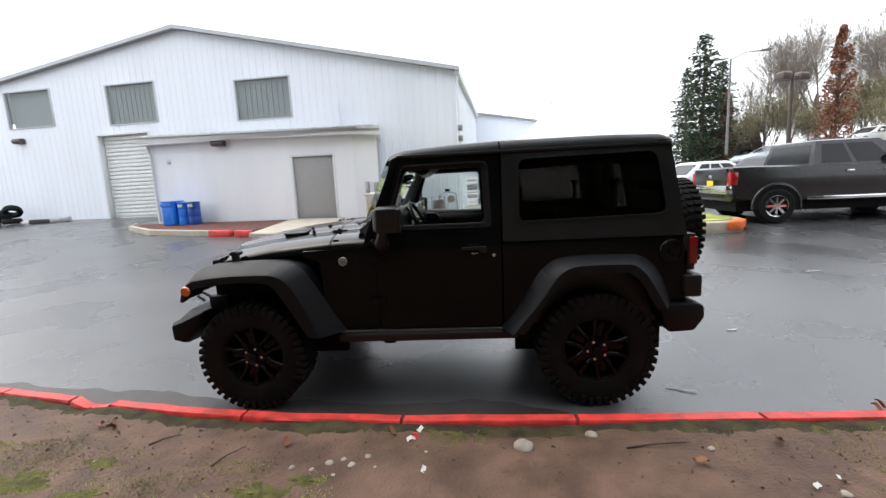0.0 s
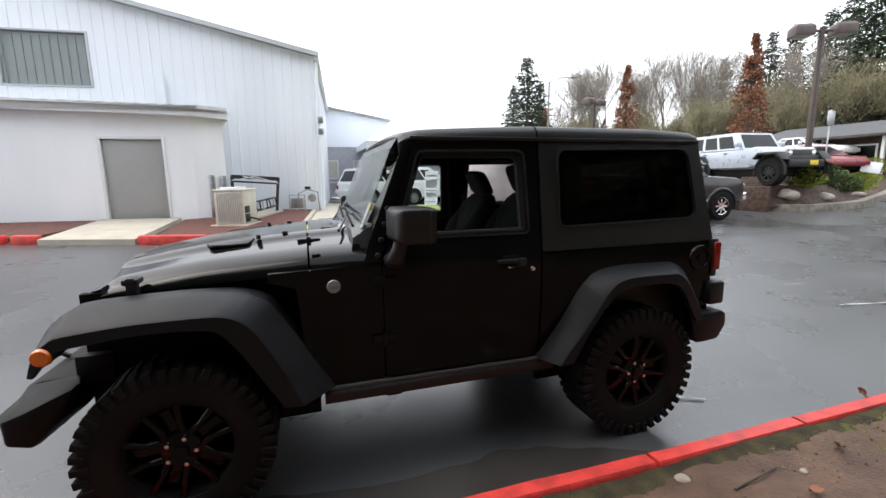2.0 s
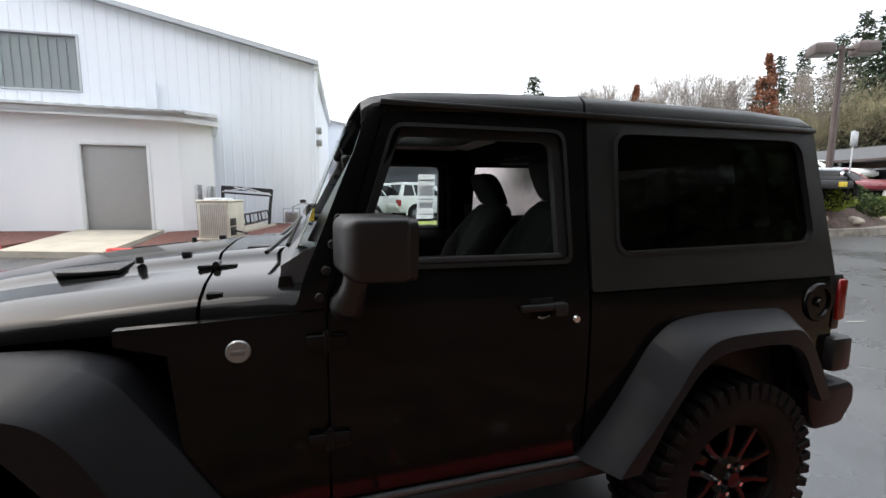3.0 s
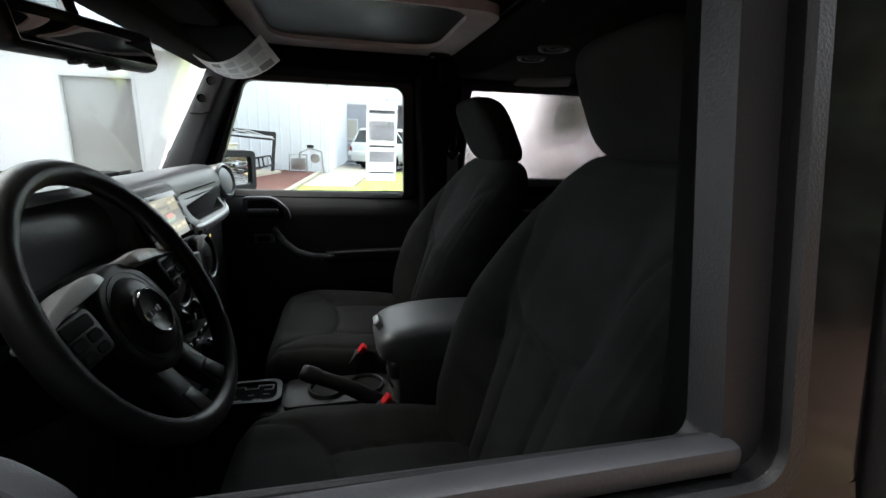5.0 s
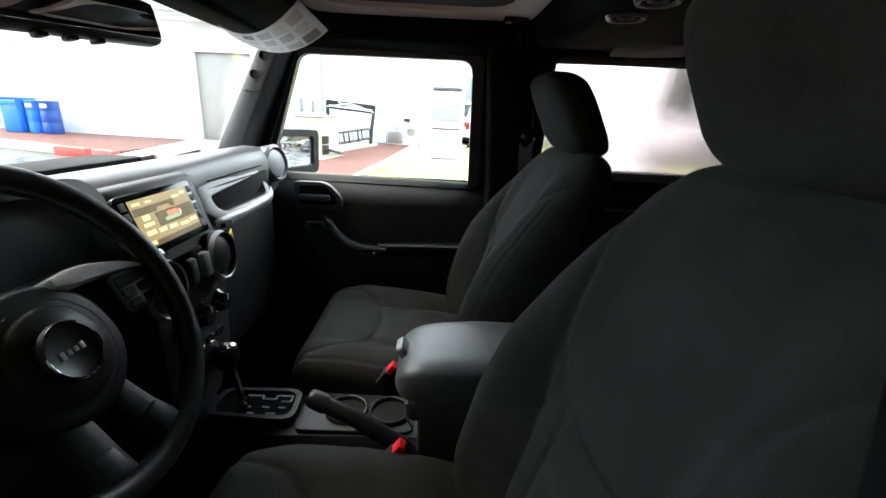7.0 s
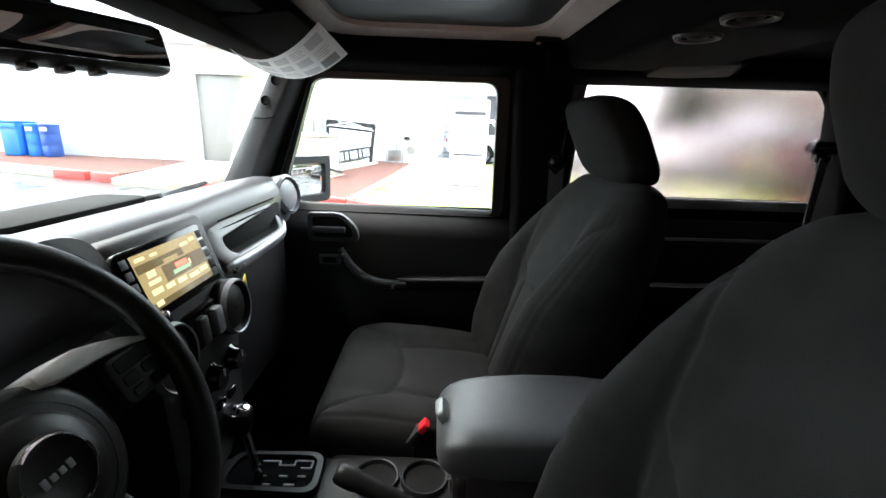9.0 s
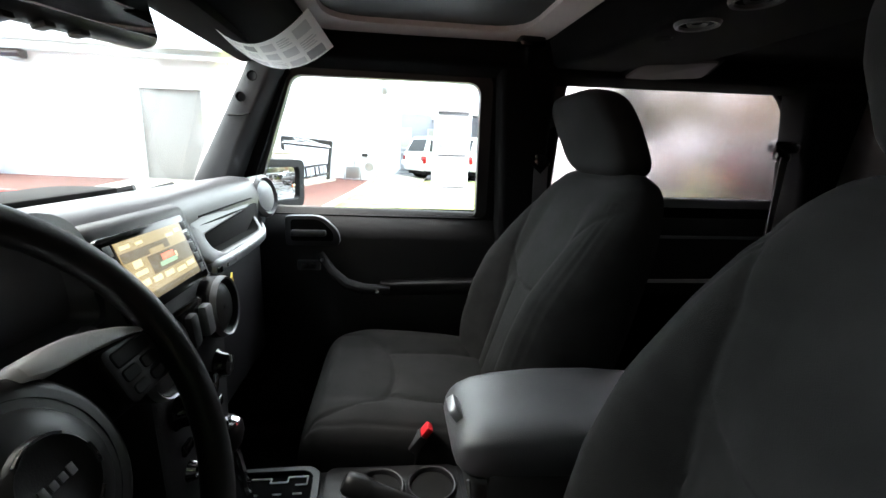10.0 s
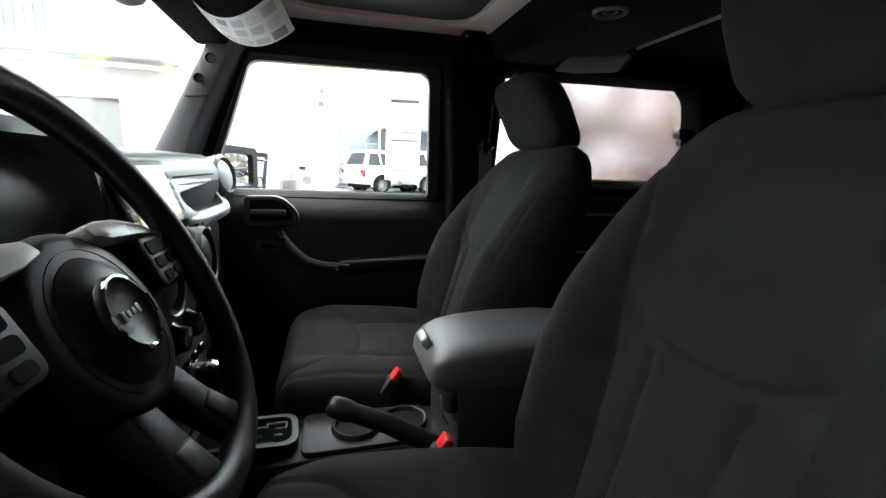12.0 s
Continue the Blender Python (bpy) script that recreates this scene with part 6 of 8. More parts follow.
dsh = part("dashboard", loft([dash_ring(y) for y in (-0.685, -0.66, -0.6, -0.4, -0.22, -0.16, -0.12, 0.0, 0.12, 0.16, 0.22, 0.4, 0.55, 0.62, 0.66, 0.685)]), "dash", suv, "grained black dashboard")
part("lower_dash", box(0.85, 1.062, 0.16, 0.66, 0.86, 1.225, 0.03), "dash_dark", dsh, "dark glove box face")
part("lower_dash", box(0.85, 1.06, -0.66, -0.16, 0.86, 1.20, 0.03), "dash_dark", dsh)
part("dash_tray", prism(rounded([(0.89, -0.14), (0.89, 0.16), (0.99, 0.16), (0.99, -0.14)], 0.03, 3), 1.37, 1.3925, "z", 0.002), "under", dsh, "dark tray in the dash top")
part("tray_lip", tube([(0.885, -0.15, 1.362), (0.88, 0.0, 1.364), (0.885, 0.17, 1.364), (0.995, 0.18, 1.39)], 0.006, 6), "dash", dsh)
part("dash_seam", tube([(1.0855, 0.2, 1.338), (1.0865, 0.36, 1.34), (1.086, 0.5, 1.34)], 0.002, 5), "under", dsh)
pad_out = rounded([(0.125, 1.352), (0.125, 1.285), (0.175, 1.24), (0.47, 1.238), (0.565, 1.30), (0.575, 1.352)], [0.005, 0.03, 0.03, 0.05, 0.03, 0.005], 5)
pad_in = rounded([(0.182, 1.308), (0.178, 1.288), (0.20, 1.272), (0.44, 1.27), (0.498, 1.30), (0.45, 1.322)], [0.01, 0.008, 0.012, 0.02, 0.012, 0.02], 5)
def pad_x(z):
    return lerp([(1.23, 1.104), (1.243, 1.122), (1.256, 1.129), (1.275, 1.123), (1.30, 1.106), (1.325, 1.0925), (1.352, 1.083)], z)


def pad_point(y, z, dx=0.0):
    a = max(0.0, min(1.0, (y - 0.43) / 0.14))
    b = max(0.0, min(1.0, (0.175 - y) / 0.05))
    return (pad_x(z) - dx - 0.035 * a * a * (3 - 2 * a) * lerp([(1.3, 1.0), (1.352, 0.3)], z) - 0.012 * b * b, y, z)


pad_loops = [[pad_point(y, z, 0.04) for y, z in pad_out]]
for k in range(7):
    pad_loops.append([pad_point(a + (c - a) * k / 6, b + (e - b) * k / 6) for (a, b), (c, e) in zip(pad_out, pad_in)])
pad_loops += [[pad_point(y, z, 0.04) for y, z in pad_in], pad_loops[0]]
pm = loft(pad_loops, True, False)
bmesh.ops.remove_doubles(pm, verts=pm.verts, dist=0.0002)
gb = part("grab_handle", soften(pm, 0.005, 3, 0.9), "handle_grey", dsh, "moulded grab handle with a dark slot", 0.9)
# black block added behind the slot, for the shade in its depth
part("handle_recess", box(1.075, 1.093, 0.16, 0.52, 1.255, 1.325, 0.002), "under", dsh, "black block painting the shade behind the grab handle")
def handle_bend(y):
    a = max(0.0, min(1.0, (y - 0.43) / 0.14))
    return 0.035 * a * a * (3 - 2 * a) + 0.012 * max(0.0, min(1.0, (0.175 - y) / 0.05))


# slot walls lined in black, so their shade is in the colour
liner = [[(x1 - handle_bend(0.33 + (y - 0.33) * 0.985), 0.33 + (y - 0.33) * 0.985, 1.295 + (z - 1.295) * 0.95) for y, z in pad_in] for x1 in (1.1165, 1.0935)]
part("slot_liner", loft([[(lerp([(1.23, 1.098), (1.256, 1.122), (1.275, 1.117), (1.30, 1.101), (1.352, 1.079)], p[2]) - handle_bend(p[1]), p[1], p[2]) for p in liner[0]], liner[1]], True, False), "under", gb, "black sheet painting the shade inside the handle slot")
rings = []
for y, k in ((0.146, 0.5), (0.152, 0.85), (0.165, 1), (0.22, 1), (0.28, 1), (0.34, 1), (0.40, 1), (0.44, 1), (0.475, 0.9), (0.505, 0.7), (0.52, 0.4)):
    xc = 1.1265 - handle_bend(y)
    zc = lerp([(0.146, 1.256), (0.3, 1.2525), (0.42, 1.255), (0.48, 1.264), (0.52, 1.274)], y)
    rings.append([(xc + 0.0085 * k * math.cos(a * math.pi / 6), y, zc + 0.0125 * k * math.sin(a * math.pi / 6)) for a in range(12)])
part("handle_insert", loft(rings), "silver", gb, "satin silver insert on the handle")
part("handle_plate", box(1.129, 1.1352, 0.152, 0.164, 1.246, 1.256, 0.001), "gloss_black", gb, "small dark square at the end of the insert")
part("plate_mark", box(1.1325, 1.1356, 0.19, 0.235, 1.248, 1.255, 0), "ink", gb)
for s in (-1, 1):
    part("end_vent", moved(join(lathe([(0.056, -0.03), (0.058, 0.008), (0.05, 0.016), (0.046, 0.006), (0.0, 0.006)], (0, 0, 0), "x", 28), lathe([(0.0, 0.014), (0.03, 0.0135), (0.041, 0.01), (0.043, 0.004)], (0, 0, 0), "x", 28)), pose(1.082, s * 0.612, 1.333, 0, -10, -s * 14)), "silver", dsh, "round dash end vent")
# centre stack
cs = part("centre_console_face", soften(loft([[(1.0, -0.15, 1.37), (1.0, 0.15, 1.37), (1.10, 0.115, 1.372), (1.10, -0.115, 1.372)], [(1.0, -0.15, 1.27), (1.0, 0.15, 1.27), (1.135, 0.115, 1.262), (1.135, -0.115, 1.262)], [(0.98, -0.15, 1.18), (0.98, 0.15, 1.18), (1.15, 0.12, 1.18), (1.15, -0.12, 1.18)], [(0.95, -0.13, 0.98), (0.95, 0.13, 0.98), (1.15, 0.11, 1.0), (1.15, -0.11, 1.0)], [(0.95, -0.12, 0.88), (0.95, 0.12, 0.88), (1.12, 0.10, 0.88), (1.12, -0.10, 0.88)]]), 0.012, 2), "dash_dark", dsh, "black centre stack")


def on_stack(y, z, out=0.0):
    x = lerp([(0.98, 1.15), (1.18, 1.15), (1.262, 1.135), (1.372, 1.10)], z)
    return (x + out, y, z)


SCR = pose(1.124, -0.022, 1.312, 0, -19, 0)
scb = part("radio", moved(soften(prism(rounded([(-0.102, -0.052), (-0.102, 0.05), (0.1, 0.05), (0.1, -0.052)], 0.008, 3), -0.004, 0.006, "x"), 0.002), SCR), "gloss_black", cs, "glossy black touchscreen radio")
lcd = part("screen", moved(box(0.006, 0.0075, -0.077, 0.077, -0.039, 0.04, 0), SCR), "screen", scb, "lit touchscreen with amber map graphics")
for a0, a1, b0, b1, m in ((-0.077, 0.03, 0.014, 0.026, "screen_dark"), (-0.03, 0.077, -0.012, 0.012, "screen_dark"), (-0.077, 0.077, -0.039, -0.03, "screen_dark"), (-0.02, 0.015, 0.012, 0.02, "screen"),
                          (-0.072, -0.052, 0.03, 0.035, "screen_bar"), (-0.04, -0.025, 0.03, 0.034, "screen_bar"), (0.03, 0.05, 0.026, 0.031, "screen_bar"), (0.055, 0.07, 0.028, 0.034, "screen_bar"), (-0.062, -0.044, 0.004, 0.013, "screen_bar"), (-0.066, -0.04, -0.006, 0.0, "screen_bar"),
                          (-0.068, -0.045, -0.02, -0.012, "screen_bar"), (-0.038, -0.018, -0.021, -0.014, "screen_bar"), (-0.01, 0.012, -0.022, -0.015, "screen_bar"), (0.02, 0.045, -0.024, -0.018, "screen_bar"), (0.05, 0.072, -0.023, -0.016, "screen_bar"), (-0.07, -0.055, -0.036, -0.029, "screen_bar"),
                          (0.0, 0.03, 0.0, 0.008, "screen_red"), (0.033, 0.038, -0.003, 0.005, "screen_bar"), (-0.01, 0.034, -0.007, -0.001, "screen_green")):
    part("screen_block", moved(box(0.0076, 0.0079 if m != "screen_dark" else 0.00775, a0, a1, b0, b1, 0), SCR), m, lcd)
for k in range(5):
    for yk in (-0.089, 0.089):
        part("key", moved(box(0.005, 0.0066, yk - 0.007, yk + 0.007, -0.041 + k * 0.017, -0.028 + k * 0.017, 0.001), SCR), "dash_dark", scb)
part("volume_knob", moved(lathe([(0, 0.016), (0.009, 0.015), (0.01, 0.0)], (0.006, -0.08, -0.05), "x", 14), SCR), "chrome", scb)
for y in (-0.105, 0.08):
    v = part("round_vent", moved(lathe([(0.048, -0.05), (0.05, 0.012), (0.044, 0.02), (0.04, 0.008), (0.0, 0.008)], (0, 0, 0), "x", 28), pose(1.15, y, 1.21, 0, -6, 0)), "dash_dark", cs, "round black air vent")
    part("vent_ring", moved(lathe([(0.0445, 0.0195), (0.047, 0.0215), (0.0505, 0.0125)], (0, 0, 0), "x", 28), pose(1.15, y, 1.21, 0, -6, 0)), "silver", v)
    part("vane", moved(join(lathe([(0.0, 0.017), (0.03, 0.016), (0.0385, 0.011), (0.039, 0.004)], (0, 0, 0), "x", 28), box(0.016, 0.0175, -0.008, 0.008, -0.003, 0.003, 0.001)), pose(1.15, y, 1.21, 0, -6, 0)), "leather", v)
swb = part("switch_bank", box(1.14, 1.155, -0.05, 0.05, 1.178, 1.245, 0.006), "gloss_black", cs, "gloss switch bank")
part("rocker_switch", moved(box(-0.008, 0.012, -0.012, 0.012, -0.024, 0.024, 0.006), pose(1.157, 0.02, 1.212, 0, -6, 0)), "silver", swb)
part("rocker_switch", moved(box(-0.008, 0.01, -0.012, 0.012, -0.024, 0.024, 0.006), pose(1.157, -0.022, 1.212, 0, -6, 0)), "dash_dark", swb)
for y in (-0.065, 0.0, 0.065):
    kb = part("climate_knob", moved(lathe([(0, 0.02), (0.018, 0.019), (0.021, 0.006), (0.026, 0.0)], (0, 0, 0), "x", 18), pose(1.153, y, 1.115)), "gloss_black", cs, "climate control knob")
    part("knob_mark", box(1.172, 1.1745, y - 0.002, y + 0.002, 1.12, 1.132, 0), "silver", kb)
for k in range(4):
    part("lower_button", box(1.15, 1.157, -0.07 + k * 0.037, -0.044 + k * 0.037, 1.045, 1.062, 0.003), "gloss_black", cs)
part("power_socket", lathe([(0, 0.012), (0.012, 0.012), (0.016, 0.0)], on_stack(-0.05, 1.01), "x", 16), "chrome", cs)
tg = part("hang_tag", moved(box(-0.0006, 0.0006, -0.012, 0.012, -0.03, 0.024, 0), pose(1.16, 0.134, 1.225, 24, 0, 12)), "paper", cs, "white paper tag hung on the vent")
part("tag_stripe", moved(box(-0.0012, 0.0012, -0.0122, 0.0122, 0.006, 0.0242, 0), pose(1.16, 0.134, 1.225, 24, 0, 12)), "yellow", tg)

# instrument hood and steering wheel
HOOD_OUT = rounded([(-0.585, 1.27), (-0.575, 1.405), (-0.135, 1.405), (-0.11, 1.27)], [0.02, 0.1, 0.07, 0.02], 8)
HOOD_IN = rounded([(-0.565, 1.275), (-0.557, 1.388), (-0.155, 1.388), (-0.13, 1.275)], [0.015, 0.09, 0.06, 0.015], 8)
hood_rings = [[(x, y, z - dz) for y, z in HOOD_OUT] for x, dz in ((0.9, 0.03), (0.96, 0.012), (1.04, 0.002), (1.1, 0.0), (1.112, 0.003))]
hood_rings += [[(x, y, z) for y, z in HOOD_IN] for x in (1.116, 1.108, 1.0)]
part("instrument_hood", loft(hood_rings, True, False), "dash", dsh, "black arched instrument hood", 0.9)
part("instrument_face", box(1.04, 1.044, -0.555, -0.2, 1.25, 1.39, 0.0), "vinyl", dsh, "dark instrument cluster")
part("column", tube([(0.97, -0.354, 1.13), (1.16, -0.354, 1.225)], [0.07, 0.078], 18), "dash_dark", dsh, "black steering column shroud")
WM = pose(1.207, -0.354, 1.267, 0, -26.7, 0)
HM = WM @ Matrix.Translation((-0.01, 0.003, -0.016))
RW = 0.178
sw = part("steering_wheel", moved(tube([(0, RW * math.cos(2 * math.pi * k / 56), RW * math.sin(2 * math.pi * k / 56)) for k in range(56)], 0.0155, 12, closed=True), WM), "leather", suv, "black leather steering wheel")
hubp = [(0.082 * math.cos(2 * math.pi * k / 36), 0.08 * math.sin(2 * math.pi * k / 36) - 0.004) for k in range(36)]
part("wheel_hub", moved(soften(prism(hubp, -0.075, 0.0, "x"), 0.012, 3), HM), "hub", sw, "moulded airbag hub")
part("airbag_cover", moved(lathe([(0.0, 0.010), (0.03, 0.0105), (0.05, 0.006), (0.058, -0.003), (0.06, -0.02)], (0, 0, -0.005), "x", 48), HM), "hub", sw)
part("airbag_ring", moved(lathe([(0.0595, -0.004), (0.0625, 0.0005), (0.0655, -0.004)], (0, 0, -0.005), "x", 40), HM), "gloss_black", sw)
em = part("emblem", moved(lathe([(0, 0.0125), (0.026, 0.0125), (0.03, 0.0155), (0.033, 0.0125), (0.034, 0.008)], (0, 0, -0.005), "x", 30), HM), "leather", sw, "gloss black round emblem with a chrome edge")
for k, (y0, h) in enumerate(((-0.0155, 0.009), (-0.0075, 0.006), (0.0005, 0.006), (0.0085, 0.008))):
    part("emblem_mark", moved(box(0.0125, 0.0138, y0, y0 + 0.0055, -0.005 - h * 0.5, -0.005 + h * 0.5, 0.001), HM), "silver", em)
for a0, a1 in ((0.9, 2.2), (4.0, 5.4), (-0.35, 0.2), (2.95, 3.5)):
    part("chrome_edge", moved(tube([(0.0152, 0.0302 * math.cos(a0 + (a1 - a0) * k / 8), -0.005 + 0.0312 * math.sin(a0 + (a1 - a0) * k / 8)) for k in range(9)], 0.0017, 5), HM), "chrome", em)
for s in (-1, 1):
    sp = part("spoke", moved(soften(loft([[(-0.05, s * 0.055, -0.01), (-0.05, s * 0.055, 0.056), (-0.012, s * 0.055, 0.056), (-0.012, s * 0.055, -0.01)], [(-0.03, s * 0.12, -0.012), (-0.03, s * 0.12, 0.05), (-0.004, s * 0.12, 0.05), (-0.004, s * 0.12, -0.012)], [(-0.004, s * 0.178, -0.008), (-0.004, s * 0.178, 0.038), (0.014, s * 0.178, 0.038), (0.014, s * 0.178, -0.008)]]), 0.006), HM), "hub", sw, "spoke with control pad")
    part("spoke_bezel", moved(soften(loft([[(-0.03, s * (y - 0.002), z0 - 0.004), (-0.03, s * y, z1 - 0.002), (0.004, s * y, z1), (0.009, s * (y - 0.002), z0)] for y, z0, z1 in ((0.036, 0.06, 0.072), (0.06, 0.054, 0.074), (0.085, 0.052, 0.072), (0.11, 0.05, 0.066), (0.135, 0.046, 0.058), (0.16, 0.04, 0.046))]), 0.004, 2), HM), "bezel_silver", sp, "satin silver upper edge of the spoke")
    part("control_pad", moved(soften(prism(rounded([(s * 0.092, -0.008), (s * 0.092, 0.047), (s * 0.158, 0.043), (s * 0.158, -0.006)], 0.012, 4), -0.006, 0.008, "x"), 0.003, 2), HM), "hub", sp)
    for b0, b1, c0, c1 in ((0.1, 0.15, 0.026, 0.041), (0.1, 0.122, 0.011, 0.023), (0.127, 0.15, 0.011, 0.023), (0.102, 0.122, -0.003, 0.007), (0.128, 0.148, -0.003, 0.007)):
        part("button", moved(soften(prism(rounded([(s * b0, c0), (s * b0, c1), (s * b1, c1), (s * b1, c0)], 0.004, 3), 0.007, 0.0095, "x"), 0.0012, 1), HM), "under", sp)
    part("lower_spoke", moved(soften(loft([[(-0.045, s * 0.012, -0.055), (-0.045, s * 0.045, -0.05), (-0.01, s * 0.045, -0.05), (-0.01, s * 0.012, -0.055)], [(-0.02, s * 0.016, -0.11), (-0.02, s * 0.055, -0.105), (0.002, s * 0.055, -0.105), (0.002, s * 0.016, -0.11)], [(0.0, s * 0.02, -0.162), (0.0, s * 0.068, -0.15), (0.016, s * 0.068, -0.15), (0.016, s * 0.02, -0.162)]]), 0.005), HM), "hub", sw, "dark lower spoke")
    part("spoke_insert", moved(soften(loft([[(0.0, s * 0.024, -0.112), (0.0, s * 0.05, -0.108), (0.0055, s * 0.05, -0.108), (0.0055, s * 0.024, -0.112)], [(0.01, s * 0.028, -0.145), (0.01, s * 0.058, -0.138), (0.016, s * 0.058, -0.138), (0.016, s * 0.028, -0.145)]]), 0.003), HM), "hub", sw, "smooth insert of the lower spoke")
    part("stalk", moved(tube([(-0.09, s * 0.04, 0.02), (-0.07, s * 0.13, 0.045), (-0.06, s * 0.185, 0.055)], [0.009, 0.009, 0.013], 10), HM), "dash", sw, "column stalk")

# tunnel console
con = part("console", soften(loft([[(x, -0.12, 0.55), (x, -0.11, z - 0.085), (x, -0.03, z - 0.075), (x, -0.016, z), (x, y1, z), (x, y1 + 0.012, 0.55)] for x, z, y1 in ((1.05, 0.845, 0.125), (1.35, 0.858, 0.122), (1.60, 0.862, 0.115))]), 0.01), "dash_dark", suv, "black floor console")
part("console_top", prism(rounded([(1.315, -0.012), (1.315, 0.116), (1.565, 0.11), (1.565, -0.01)], 0.02, 3), 0.855, 0.868, "z", 0.004), "dash_dark", con, "black grained console top")
sbz = part("shift_bezel", framed(rounded([(1.118, 0.012), (1.125, 0.108), (1.305, 0.11), (1.312, 0.004)], 0.032, 6), rounded([(1.131, 0.022), (1.138, 0.099), (1.294, 0.1), (1.3, 0.015)], 0.026, 6), lambda z: 0, 0.018, 1), "leather", con, "raised shifter bezel")
for v in sbz.data.vertices:
    x, y, z = v.co
    v.co = (x, z, 0.878 + y)
gp = part("gate_plate", box(1.125, 1.305, 0.012, 0.105, 0.862, 0.87, 0.002), "vinyl", con, "black shift gate with pale marks")
for a, b in (((1.20, 0.075), (1.235, 0.075)), ((1.235, 0.075), (1.235, 0.06)), ((1.235, 0.06), (1.265, 0.06)), ((1.265, 0.06), (1.265, 0.078)), ((1.265, 0.078), (1.30, 0.078)), ((1.30, 0.078), (1.30, 0.05)), ((1.28, 0.05), (1.30, 0.05)), ((1.205, 0.02), (1.22, 0.02)), ((1.245, 0.02), (1.26, 0.02)), ((1.28, 0.02), (1.295, 0.02)), ((1.22, -0.01), (1.235, -0.01)), ((1.26, -0.01), (1.28, -0.01))):
    part("gate_mark", tube([(a[0] - 0.015, 0.036 + a[1] * 0.7, 0.871), (b[0] - 0.015, 0.036 + b[1] * 0.7, 0.871)], 0.0017, 5), "trim_white", gp)
lv = part("shift_lever", tube([(1.195, 0.045, 0.866), (1.18, 0.043, 0.96), (1.17, 0.042, 1.0)], [0.008, 0.008, 0.01], 8), "chrome", con, "automatic shift lever")
part("shift_knob", lathe([(0.012, -0.035), (0.022, -0.02), (0.026, 0.0), (0.025, 0.014), (0.018, 0.022), (0.0, 0.024)], (1.168, 0.041, 1.005), "z", 20), "leather", lv, "black knob with chrome cap")
part("knob_cap", lathe([(0.021, 0.018), (0.02, 0.0225), (0.01, 0.0265), (0.0, 0.027)], (1.168, 0.041, 1.005), "z", 20), "chrome", lv)
for x in (1.416, 1.511):
    cp = part("cup_holder", lathe([(0.047, 0.0), (0.0465, 0.007), (0.044, 0.0105), (0.041, 0.0095), (0.039, 0.005), (0.0385, 0.001), (0.037, -0.05), (0.0, -0.05)], (x, 0.05, 0.868), "z", 28), "dash_dark", con, "round cup holder")
    # flat black disc at the rim, painted shade for the cup's depth
    part("cup_well", lathe([(0.0, 0.0012), (0.0385, 0.0012)], (x, 0.05, 0.868), "z", 24), "under", cp)
hb = part("hand_brake", tube([(1.66, -0.082, 0.80), (1.60, -0.08, 0.855), (1.53, -0.078, 0.905), (1.46, -0.07, 0.945), (1.40, -0.06, 0.968)], [0.019, 0.019, 0.018, 0.0165, 0.0155], 12), "hub", con, "black hand brake lever")
part("brake_button", tube([(1.402, -0.06, 0.967), (1.39, -0.058, 0.972), (1.378, -0.057, 0.977), (1.37, -0.056, 0.980), (1.366, -0.0555, 0.982)], [0.0178, 0.0186, 0.018, 0.0165, 0.012], 14), "leather", hb)
part("armrest_box", box(1.575, 1.93, -0.095, 0.105, 0.75, 1.01, 0.015), "dash_dark", con)
LID = [(1.53, 0.06, 1.018, 1.026), (1.534, 0.074, 1.008, 1.04), (1.542, 0.083, 1.0, 1.052), (1.556, 0.09, 0.994, 1.063), (1.58, 0.095, 0.99, 1.072), (1.62, 0.098, 0.988, 1.079), (1.7, 0.1, 0.988, 1.084), (1.8, 0.1, 0.99, 1.083), (1.88, 0.097, 0.994, 1.076), (1.91, 0.09, 1.0, 1.066), (1.918, 0.075, 1.01, 1.05)]


def lid_ring(x, w, z0, z1):
    ring = []
    for k in range(36):
        a = 2 * math.pi * k / 36
        c, d = math.cos(a), math.sin(a)
        z = (z0 + z1) / 2 + (z1 - z0) / 2 * math.copysign(abs(d) ** (0.42 if d > 0 else 0.3), d)
        ring.append((x, 0.006 + w * math.copysign(abs(c) ** 0.3, c) * (1.0 if d < 0.6 else 0.985), z))
    return ring


lid = part("armrest_lid", loft([lid_ring(*r) for r in LID]), "lid", suv, "padded grey console lid", 1.2)
part("lid_base", box(1.556, 1.9, -0.088, 0.1, 0.955, 1.0, 0.012, 3), "dash_dark", lid, "dark lower shell of the lid")
part("latch", moved(soften(prism(rounded([(-0.027, -0.026), (-0.024, 0.022), (0.024, 0.022), (0.027, -0.026)], 0.012, 4), -0.012, 0.004, "x"), 0.003), pose(1.5415, 0.005, 1.05, 0, 36, 180)), "silver", lid, "satin latch")
part("latch_hole", moved(lathe([(0.0, 0.0065), (0.009, 0.0065), (0.011, 0.004)], (0, 0, -0.004), "x", 14), pose(1.5415, 0.005, 1.05, 0, 36, 180)), "under", lid)
part("lid_cord", tube([(1.552, -0.07, 0.985), (1.556, -0.072, 0.95), (1.566, -0.07, 0.93)], 0.0025, 5), "silver", lid)
for s in (-1, 1):
    part("kick_panel", box(0.62, 0.99, s * 0.655, s * 0.735, 0.52, 1.13, 0.01), "dash_dark", suv)
    part("door_sill", box(0.62, 1.95, s * 0.62, s * 0.735, 0.5, 0.62, 0.015), "dash_dark", suv)
    part("front_post", box(0.90, 0.985, s * 0.70, s * 0.745, 0.6, 1.34, 0.01), "dash_dark", suv)
